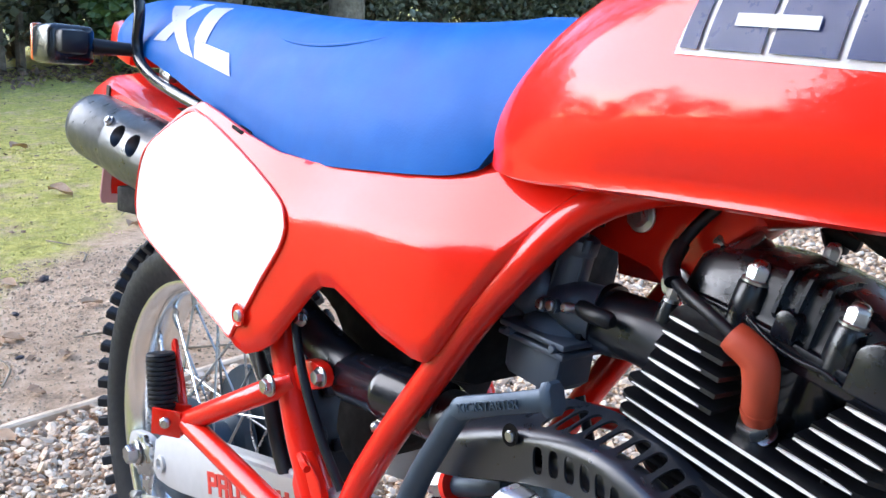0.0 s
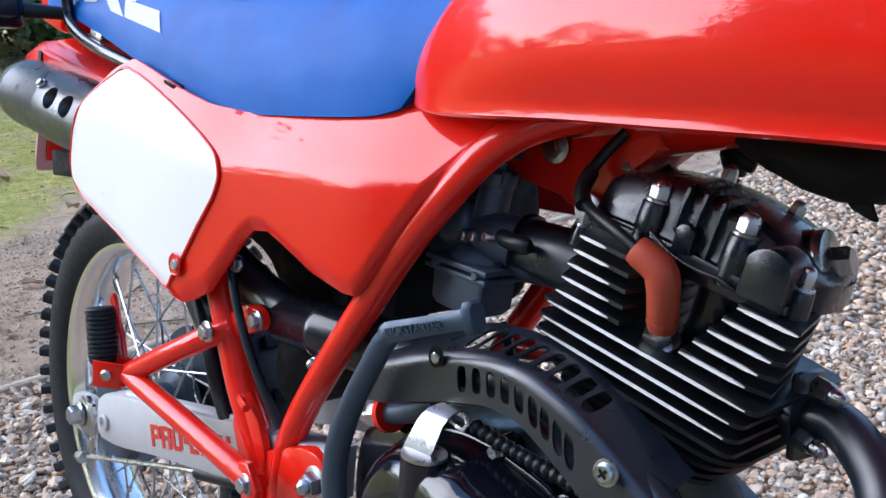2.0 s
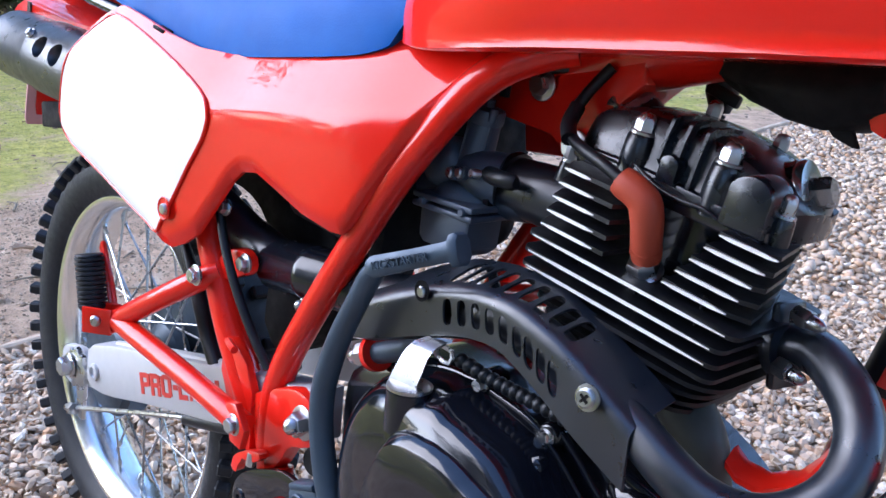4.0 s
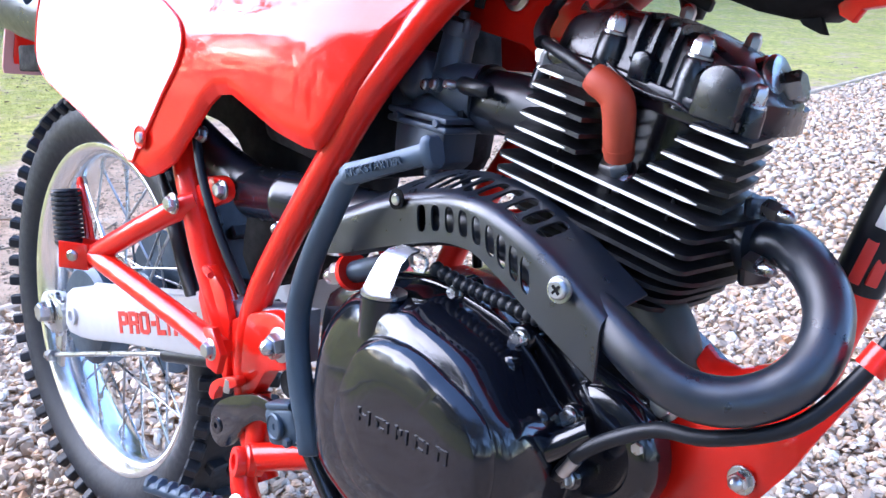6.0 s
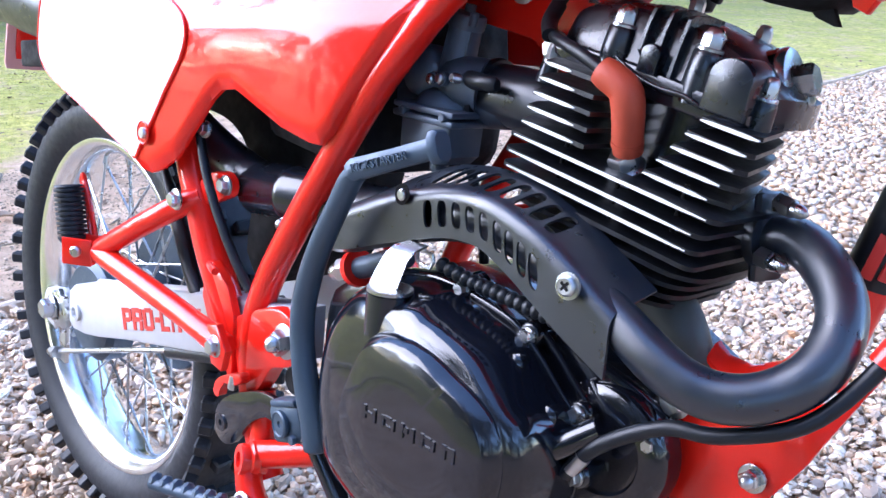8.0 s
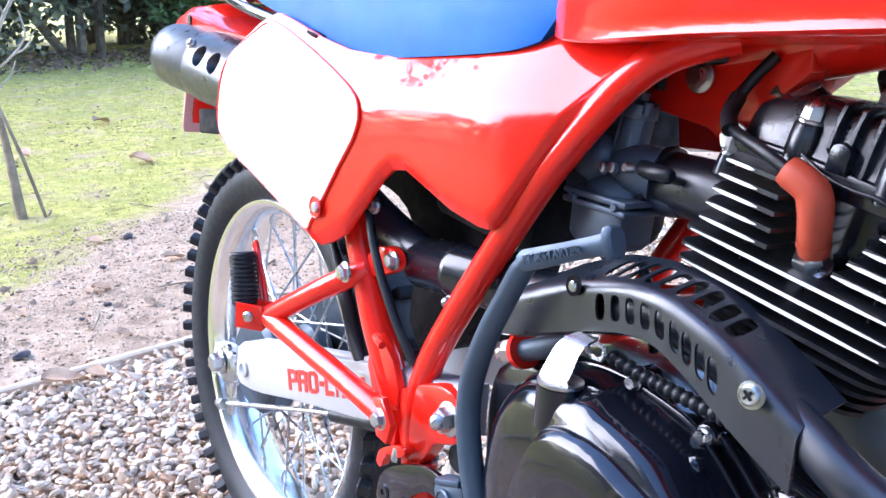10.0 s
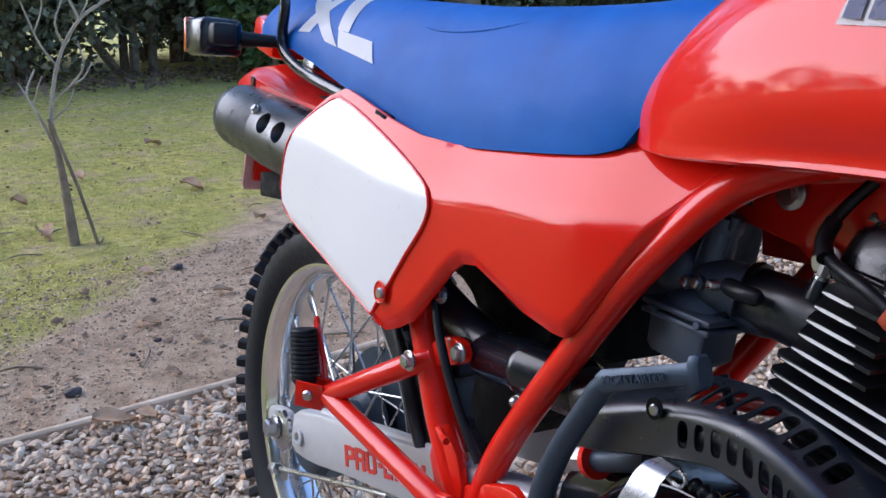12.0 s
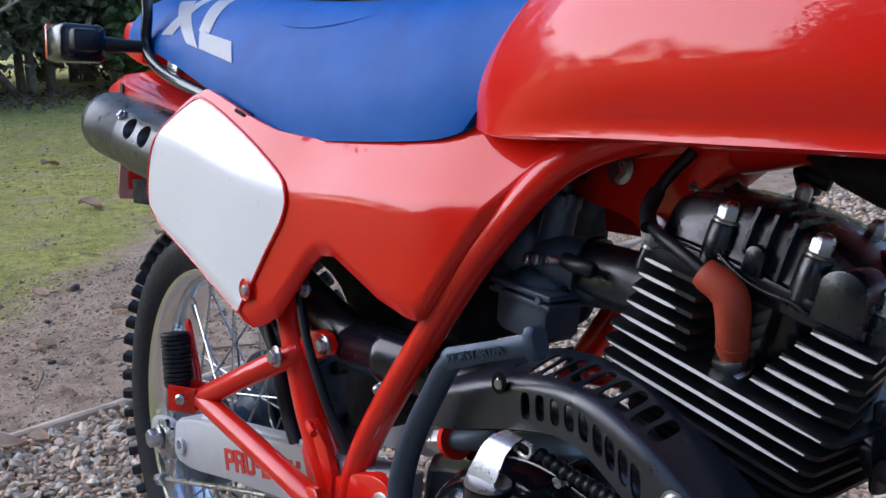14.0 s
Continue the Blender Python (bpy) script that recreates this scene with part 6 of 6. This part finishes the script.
def build_kickstart():
    arm = [(0.5895, -0.139, 0.0660), (0.5885, -0.139, 0.0700), (0.583, -0.140, 0.09), (0.573, -0.141, 0.117), (0.564, -0.141, 0.15), (0.5625, -0.141, 0.18), (0.569, -0.141, 0.208), (0.582, -0.142, 0.238), (0.600, -0.143, 0.27), (0.612, -0.144, 0.290), (0.619, -0.144, 0.298)]
    lever = part("kick_lever", made(tube, arm, [0.0070, 0.0112, 0.0108, 0.0104, 0.0100, 0.0100, 0.0098, 0.0092, 0.0088, 0.0088, 0.008], 16, 5, 0.8), GREY_METAL, bike, "grey cast kick-start lever folded against the engine")
    foot = bmesh.new()
    loops = []
    for t, w, h in ((0.0, 0.006, 0.0055), (0.06, 0.0068, 0.0075), (0.5, 0.0060, 0.0066), (0.90, 0.0060, 0.0068), (0.915, 0.0078, 0.0105), (0.97, 0.0080, 0.0108), (1.0, 0.0068, 0.0090)):
        x, y, z = 0.615 + 0.070 * t, -0.146 + 0.02 * t, 0.2985 + 0.029 * t
        loops.append([(x - 0.35 * h * b, y + w * a, z + h * b) for a, b in ((-1, -0.6), (-1, 0.6), (-0.6, 1), (0.6, 1), (1, 0.6), (1, -0.6), (0.6, -1), (-0.6, -1))])
    rings(foot, loops)
    part("foot_piece", foot, GREY_METAL, lever)
    text = bpy.data.curves.new("letters", "FONT")
    text.body, text.size, text.extrude = "KICKSTARTER", 0.0088, 0.0007
    holder = new("letters", text)
    bpy.context.view_layer.update()
    me = bpy.data.meshes.new_from_object(holder.evaluated_get(bpy.context.evaluated_depsgraph_get()))
    bpy.data.objects.remove(holder)
    wide = max(v.co.x for v in me.vertices)
    d = Vector((0.079, 0.02, 0.031)).normalized()
    out = Vector((0.25, -1, 0.1))
    out = (out - d * out.dot(d)).normalized()
    m = Matrix((d, out.cross(d), out)).transposed().to_4x4()
    m.translation = Vector((0.6215, -0.151, 0.2985))
    me.transform(m @ Matrix.Diagonal((0.049 / wide, 1, 1, 1)))
    me.materials.append(GREY_METAL)
    ob = tagged(new("embossed_letters", me), "embossed capital letters")
    ob.parent = lever
    part("hinge_block", made(box, (0.5530, -0.137, 0.0770), (0.038, 0.02, 0.033), (0, -18, 6), 0.006), GREY_METAL, lever, "grey cast hinge knuckle")
    part("hinge_screw", made(lathe, [(0.0115, -0.002), (0.0115, 0.0010), (0.0100, 0.0020), (0.0090, 0.0008), (0.003, 0.0006), (0.0025, -0.001)], (0.5500, -0.1485, 0.0770), (-0.1, -1, 0), 24), GREY_METAL, lever)
    part("pinch_bolt", made(bolt, (0.5680, -0.1465, 0.0700), (0, -1, 0), 0.0042, 0.004), GREY_METAL, lever)
    part("clamp_lip", made(box, (0.5490, -0.1400, 0.0945), (0.030, 0.016, 0.006), (0, -18, 6), 0.002), GREY_METAL, lever)
    part("spline_shaft", made(tube, [(0.566, -0.135, 0.075), (0.61, -0.09, 0.055)], 0.012, 16, 1), ZINC, lever)


build_kickstart()


def build_exhaust():
    port = [(0.845, 0.0, 0.290), (0.864, -0.004, 0.2945), (0.8830, -0.008, 0.2978), (0.9024, -0.018, 0.2925), (0.9215, -0.032, 0.2815), (0.9325, -0.046, 0.2680), (0.9360, -0.060, 0.2530), (0.9320, -0.074, 0.2393), (0.9206, -0.085, 0.2280), (0.9060, -0.094, 0.2214), (0.8882, -0.100, 0.2194), (0.8700, -0.104, 0.2232), (0.8510, -0.105, 0.2315), (0.826, -0.103, 0.2435), (0.798, -0.099, 0.254), (0.765, -0.093, 0.2610), (0.735, -0.092, 0.2730), (0.70, -0.092, 0.2780), (0.66, -0.092, 0.2710), (0.62, -0.090, 0.262), (0.58, -0.08, 0.255), (0.53, -0.078, 0.25)]
    r = [0.0142] * 2 + [0.0146] * 11 + [0.0142, 0.0145, 0.0155, 0.0160, 0.0160, 0.0155, 0.0160, 0.02, 0.022]
    pipe = part("exhaust_pipe", made(tube, port, r, 28, 6), BLACK_SATIN, bike, "matt black exhaust header curling under the engine")
    flange = bmesh.new()
    lathe(flange, [(0.014, -0.004), (0.0215, -0.004), (0.0225, 0.0), (0.0215, 0.004), (0.014, 0.004)], (0.862, -0.004, 0.2945), (0.95, -0.2, 0.1), 30)
    fl = part("exhaust_flange", flange, BLACK_SATIN, pipe)
    part("flange_lug", made(box, (0.862, -0.005, 0.2955), (0.008, 0.028, 0.058), (0, -6, -12), 0.004), BLACK_SATIN, pipe)
    for at in ((0.869, -0.014, 0.3195), (0.866, -0.020, 0.2855)):
        part("flange_nut", made(bolt, at, (0.93, -0.3, -0.1), 0.0068, 0.012, 0.0, True), ZINC, pipe)
    # heat shield: an upright outer face and a sloping top, each with a row of rounded slots
    low_z = soft([(0.55, 0.222), (0.585, 0.2300), (0.606, 0.2380), (0.659, 0.2565), (0.690, 0.2650), (0.712, 0.2665), (0.7237, 0.2645), (0.7527, 0.2506), (0.7872, 0.2309), (0.819, 0.2157), (0.84, 0.206)], 0.006)
    ridge_z = soft([(0.55, 0.250), (0.585, 0.2640), (0.61, 0.2755), (0.6467, 0.2890), (0.675, 0.2965), (0.6978, 0.2998), (0.715, 0.2995), (0.7325, 0.2970), (0.7628, 0.2879), (0.789, 0.2752), (0.815, 0.2600), (0.84, 0.2455)], 0.006)
    top_z = soft([(0.55, 0.256), (0.585, 0.2710), (0.6034, 0.2817), (0.6505, 0.3009), (0.6914, 0.3060), (0.7335, 0.3010), (0.7806, 0.2821), (0.8343, 0.2518), (0.84, 0.2485)], 0.006)

    def skin(x, v):
        """A place on the shield: v from 0 at the lower edge over 1 at the ridge to 2 at the inner edge."""
        b, r, t = Vector((x, -0.1190, low_z(x))), Vector((x, -0.1205, ridge_z(x))), Vector((x, -0.0730, top_z(x) + 0.0060))
        if v < 0.0:
            return b + Vector((0, -v * 0.05, v * 0.02))
        if v <= 0.76:
            return b.lerp(r, v)
        if v >= 1.24:
            return r.lerp(t, v - 1)
        p, q, k = b.lerp(r, 0.76), r.lerp(t, 0.24), (v - 0.76) / 0.48
        return p.lerp(r, k).lerp(r.lerp(q, k), k)

    def slot(cx, cv, rx, rv, lean):
        """A plug of the shape of one rounded slot."""
        ring = []
        for t in np.linspace(0, 2 * math.pi, 28, endpoint=False):
            c, h = math.cos(t), math.sin(t)
            q = (abs(c) ** 2.6 + abs(h) ** 3.4) ** (-1 / 3.0)
            ring.append((cx + rx * c * q - lean * h * q, cv + rv * h * q))
        n = (skin(cx + 0.002, cv) - skin(cx, cv)).cross(skin(cx, cv + 0.05) - skin(cx, cv)).normalized()
        plug = bmesh.new()
        rings(plug, [[skin(x, v) + n * d for x, v in ring] for d in (-0.006, 0.006)])
        return plug

    vs = [-0.16, -0.06, *np.linspace(0.0, 0.76, 5), *np.linspace(0.82, 1.18, 7), *np.linspace(1.24, 2.0, 5)]
    outer = [[skin(x, v) for v in vs] for x in np.linspace(0.560, 0.830, 55)]
    inner = []
    for k, row in enumerate(outer):
        inset = []
        for m, p in enumerate(row):
            across = row[min(m + 1, len(row) - 1)] - row[max(m - 1, 0)]
            ahead = outer[min(k + 1, 54)][m] - outer[max(k - 1, 0)][m]
            inset.append(p + across.cross(ahead).normalized() * 0.0020)
        inner.append(inset[::-1])
    if (inner[20][len(vs) // 2] - outer[20][len(vs) // 2]).y < 0:
        inner = [[2 * outer[k][len(vs) - 1 - m] - p for m, p in enumerate(row)] for k, row in enumerate(inner)]
    bm = bmesh.new()
    rings(bm, [a + b for a, b in zip(outer, inner)])
    plugs = [slot(x, 0.500 - 0.006 * k, 0.0043, 0.275 - 0.004 * k, 0.0012) for k, x in enumerate((0.6694, 0.6833, 0.6968, 0.7099, 0.7226, 0.7354, 0.7462, 0.7575, 0.7680))]
    plugs += [slot(x, 1.52, 0.0050, 0.300, 0.0) for x in (0.6616, 0.6735, 0.6856, 0.6989, 0.7123, 0.7262, 0.7401, 0.7540, 0.7673)]
    bm = carve(bm, plugs)
    shield = part("heat_shield", bm, BLACK_SATIN, pipe, "matt black slotted exhaust heat shield", 50)
    part("shield_screw", made(lathe, [(0.0086, 0), (0.0086, 0.0015), (0.0064, 0.0017), (0.0062, 0.0042), (0.005, 0.0054), (0.002, 0.0052)], (0.800, -0.1235, 0.262), (0.1, -1, 0.1), 28), ZINC, shield, "bright cross-head screw with washer")
    # dark bars on the screw head give the shade of its cross slot
    for a in (40, 130):
        part("cross_slot_shade", made(box, (0.8006, -0.1288, 0.2626), (0.007, 0.0012, 0.0017), (0, a, 0)), DARK, shield)
    # flat dark disc for the shade in the second screw's recess
    part("recess_shade", made(lathe, [(0.0005, 0.0), (0.0075, 0.0), (0.0078, 0.001)], (0.6445, -0.1215, 0.286), (-0.05, -1, 0.1), 22), DARK, shield)
    part("small_screw", made(lathe, [(0.0042, 0), (0.0042, 0.002), (0.003, 0.003)], (0.6455, -0.1222, 0.2858), (0, -1, 0), 16), ZINC, shield)
    mid_pipe = [(0.53, -0.078, 0.25), (0.47, -0.078, 0.245), (0.42, -0.078, 0.24), (0.35, -0.085, 0.26), (0.27, -0.10, 0.30), (0.2, -0.115, 0.335)]
    part("silencer_pipe", made(lathe, [(0.0005, -0.008), (0.016, -0.006), (0.0225, -0.001), (0.0250, 0.006), (0.0252, 0.060), (0.0262, 0.062), (0.0262, 0.068), (0.0252, 0.070), (0.0252, 0.135), (0.0215, 0.140)], (0.396, -0.078, 0.2385), (1, 0, 0.085), 30), BLACK_GLOSS, pipe, "glossy black exhaust joint sleeve")
    part("silencer_pipe", made(tube, mid_pipe[2:], 0.02, 22, 4), BLACK_SATIN, pipe)
    muffler = bmesh.new()
    a, b = Vector((0.14, -0.095, 0.368)), Vector((-0.178, -0.107, 0.3935))
    d = b - a
    n = d.length
    lathe(muffler, [(0.001, -0.001), (0.03, 0.0), (0.0430, 0.02), (0.0455, 0.05), (0.0458, 0.196), (0.0452, 0.200), (0.0434, 0.204), (0.0436, n - 0.024), (0.0424, n - 0.010), (0.0385, n - 0.003), (0.0335, n), (0.0325, n - 0.001), (0.0322, n - 0.012), (0.001, n - 0.012)], tuple(a), tuple(d), 56)
    e = d.normalized()
    wells, seats = [], []
    for along, tilt in ((0.1560, 0.50), (0.1130, 0.44)):
        p, out = a + e * along, Vector((0.06, -1, tilt)).normalized()
        wells.append(made(lathe, [(0.0085, 0.026), (0.0105, 0.034), (0.0140, 0.0445), (0.0165, 0.052)], tuple(p), tuple(out), 30))
        seats.append((p, out))
    can = part("muffler", carve(muffler, wells), BLACK_SATIN, bike, "matt black muffler with two recessed holes", 38)
    for p, out in seats:
        part("hole_bolt", made(bolt, tuple(p + out * 0.0262), tuple(out), 0.0052, 0.004), GREY_METAL, can)
    part("muffler_bolt", made(bolt, tuple(a + e * 0.1880 + Vector((0, -0.0350, 0.0300))), (0, -1, 0.8), 0.0052, 0.004, 0.0066), ZINC, can)
    part("mudguard_stay", made(box, (-0.035, -0.095, 0.318), (0.11, 0.03, 0.032), (0, -6, 0), 0.003), DARK, bike, "black plastic box below the muffler")


build_exhaust()


def build_tail():
    rows = [(0.12, 0.436, 0.095), (-0.02, 0.442, 0.096), (-0.12, 0.452, 0.096), (-0.18, 0.458, 0.094), (-0.215, 0.452, 0.092), (-0.235, 0.44, 0.090), (-0.242, 0.42, 0.088)]
    bm = bmesh.new()
    loops = []
    for x, z, w in catmull(rows, 5):
        deep = -0.055 - 0.02 * min(1.0, max(0.0, (0.0 - x) / 0.2))
        loops.append([(x, y * w, z + dz) for y, dz in ((-1, deep), (-1, -0.012), (-0.85, 0.0), (-0.4, 0.008), (0.4, 0.008), (0.85, 0.0), (1, -0.012), (1, deep), (0.97, deep), (0.96, -0.014), (0.8, -0.004), (0, 0.004), (-0.8, -0.004), (-0.96, -0.014), (-0.97, deep))])
    rings(bm, loops)
    mud = part("rear_mudguard", bm, RED, bike, "red plastic rear mudguard", 50)
    part("seam", made(box, (-0.165, -0.0965, 0.412), (0.010, 0.002, 0.07), (0, 6, 0)), SEAM, mud)
    part("tail_lamp", made(box, (-0.24, 0.0, 0.500), (0.08, 0.11, 0.05), (0, 12, 0), 0.012), RED, mud)
    plate = bmesh.new()
    prism(plate, smooth([(-0.085, 0.30), (-0.088, 0.31), (-0.088, 0.425), (-0.08, 0.438), (0.08, 0.438), (0.088, 0.425), (0.088, 0.31), (0.08, 0.298)], 48), -0.002, 0.002, 0.0008)
    bmesh.ops.transform(plate, matrix=Matrix.Translation((-0.355, 0.010, 0)) @ Matrix.Rotation(radians(14), 4, "Y") @ Matrix.Translation((0.05, 0, 0)) @ Matrix.Rotation(radians(90), 4, "Z"), verts=plate.verts[:])
    back = part("rear_plate", plate, PINK, mud, "back of the rear plate with a pale rim")
    plate = bmesh.new()
    prism(plate, smooth([(-0.074, 0.315), (-0.076, 0.325), (-0.076, 0.412), (-0.070, 0.424), (0.070, 0.424), (0.076, 0.412), (0.076, 0.325), (0.070, 0.313)], 40), -0.0045, -0.0025, 0.0008)
    bmesh.ops.transform(plate, matrix=Matrix.Translation((-0.355, 0.010, 0)) @ Matrix.Rotation(radians(14), 4, "Y") @ Matrix.Translation((0.05, 0, 0)) @ Matrix.Rotation(radians(90), 4, "Z"), verts=plate.verts[:])
    part("plate_backing", plate, RED, back, "red backing sheet")
    rail = [(-0.20, -0.0, 0.60), (-0.12, -0.075, 0.60), (-0.055, -0.108, 0.585), (-0.036, -0.110, 0.545), (-0.040, -0.110, 0.508), (-0.030, -0.110, 0.486), (0.01, -0.110, 0.470), (0.07, -0.110, 0.459), (0.13, -0.108, 0.450)]
    part("grab_rail", made(tube, rail, 0.0066, 14, 5), BLACK_GLOSS, bike, "black tubular grab rail")
    ind = bmesh.new()
    box(ind, (-0.115, -0.170, 0.4955), (0.056, 0.056, 0.046), (0, -4, 4), 0.008, 3)
    lampbody = part("indicator", ind, BLACK_GLOSS, bike, "black rear indicator with an amber lens on a stalk")
    part("lens", made(box, (-0.1455, -0.171, 0.4955), (0.008, 0.055, 0.044), (0, -4, 4), 0.003), AMBER, lampbody, "amber lens")
    part("stalk", made(tube, [(-0.11, -0.16, 0.4965), (-0.095, -0.115, 0.4965), (-0.075, -0.07, 0.4965)], [0.012, 0.0085, 0.0075], 14, 3), BLACK_PLASTIC, lampbody)
    part("lamp_hood", made(box, (-0.090, -0.172, 0.500), (0.04, 0.034, 0.028), (0, -4, 4), 0.006), BLACK_PLASTIC, lampbody)
    part("helmet_hook", made(box, (0.028, -0.10, 0.476), (0.03, 0.012, 0.012), (0, 14, 0), 0.003), ZINC, bike)


build_tail()


def build_lower_front():
    bm = bmesh.new()
    low = [(0.80, 0.05), (0.84, 0.09), (0.88, 0.12), (0.93, 0.15), (0.96, 0.19), (0.97, 0.23)]
    xs = np.linspace(0.80, 0.955, 40)
    top = [(0.80, 0.15), (0.845, 0.178), (0.87, 0.19), (0.90, 0.20), (0.93, 0.215), (0.955, 0.24)]
    bottom = [(0.80, 0.03), (0.848, 0.06), (0.895, 0.118), (0.930, 0.176), (0.955, 0.237)]
    sheet(bm, xs, line(xs, bottom), line(xs, top), lambda x, z: -0.055 + 0.35 * max(0, x - 0.915) + 0.25 * max(0, z - 0.19), 0.004, 14)
    plate = part("skid_plate", bm, RED_FRAME, bike, "red steel engine skid plate")
    part("skid_bolt", made(bolt, (0.9045, -0.057, 0.1610), (0, -1, 0), 0.0064, 0.006, 0.0092, True), ZINC, plate)
    bm = bmesh.new()
    loops = []
    for x, z in ((0.850, 0.2205), (0.8587, 0.2135), (0.8753, 0.2120), (0.8937, 0.2220), (0.905, 0.2370), (0.915, 0.2560)):
        loops.append([(x, -0.034, z - 0.004), (x, -0.026, z + 0.003), (x, -0.020, z + 0.004), (x, -0.020, z - 0.001), (x, -0.026, z - 0.002), (x, -0.034, z - 0.008)])
    rings(bm, loops)
    part("skid_lip", bm, RED_FRAME, plate)
    part("engine_mount", made(tube, [(0.792, -0.024, 0.250), (0.812, -0.028, 0.238), (0.828, -0.030, 0.222), (0.838, -0.030, 0.204), (0.842, -0.028, 0.188)], [0.016, 0.019, 0.018, 0.015, 0.013], 20, 4), CASTING, plate, "dull grey cast engine mounting lug")
    part("mount_bolt", made(bolt, (0.848, -0.062, 0.19), (0, -1, 0), 0.008, 0.006, 0.011), ZINC, plate)
    cable = part("decompression_cable", made(tube, [(0.808, -0.112, 0.137), (0.822, -0.112, 0.158), (0.841, -0.107, 0.175), (0.868, -0.100, 0.1905), (0.898, -0.095, 0.1960), (0.937, -0.08, 0.2145), (0.958, -0.06, 0.245), (0.972, -0.045, 0.28)], 0.0050, 12, 5), BLACK_PLASTIC, bike, "black sheathed cable")
    part("cable_clamp", made(tube, [(0.962, -0.055, 0.252), (0.967, -0.05, 0.264)], 0.009, 14, 1), RED_FRAME, cable)
    part("cable_ferrule", made(tube, [(0.812, -0.112, 0.142), (0.82, -0.112, 0.155)], 0.0055, 12, 1), ZINC, cable)
    damper = bmesh.new()
    tube(damper, [(0.397, -0.062, 0.235), (0.43, -0.06, 0.232), (0.50, -0.06, 0.236)], [0.017, 0.020, 0.020], 22, 3)
    part("shock_reservoir", damper, BLACK_GLOSS, bike, "black cylinder behind the frame tubes")
    part("spring_bolt", made(bolt, (0.476, -0.095, 0.221), (0, -1, 0.2), 0.0075, 0.008, 0.010, True), ZINC, bike)
    part("stop_switch", made(tube, [(0.258, -0.10, 0.235), (0.296, -0.10, 0.182), (0.32, -0.10, 0.142), (0.352, -0.105, 0.111)], [0.004, 0.009, 0.0095, 0.008], 14, 4), BLACK_PLASTIC, bike, "black brake light switch")
    part("wiring_loom", made(tube, [(0.358, -0.118, 0.292), (0.374, -0.122, 0.262), (0.397, -0.124, 0.228), (0.427, -0.122, 0.188), (0.452, -0.118, 0.158)], 0.0045, 10, 4), BLACK_PLASTIC, bike, "black cable along the frame tube")
    part("inner_mudguard", made(prism, smooth([(0.16, 0.30), (0.25, 0.33), (0.40, 0.34), (0.45, 0.28), (0.42, 0.18), (0.37, 0.13), (0.345, 0.16), (0.352, 0.24), (0.30, 0.29)], 40), -0.05, 0.06, 0.004), DARK, bike, "black plastic inner mudguard")
    part("grease_nipple", made(bolt, (0.37, -0.118, 0.289), (0.1, -1, 0.2), 0.006, 0.006, 0.008), ZINC, bike)
    stand = part("side_stand", made(tube, [(0.50, 0.10, 0.0), (0.47, 0.18, -0.14), (0.45, 0.235, -0.275)], 0.011, 12, 3), BLACK_GLOSS, bike, "black side stand leg")
    part("stand_foot", made(box, (0.45, 0.237, -0.278), (0.05, 0.03, 0.006), (6, 0, 0), 0.002), BLACK_GLOSS, stand)


build_lower_front()
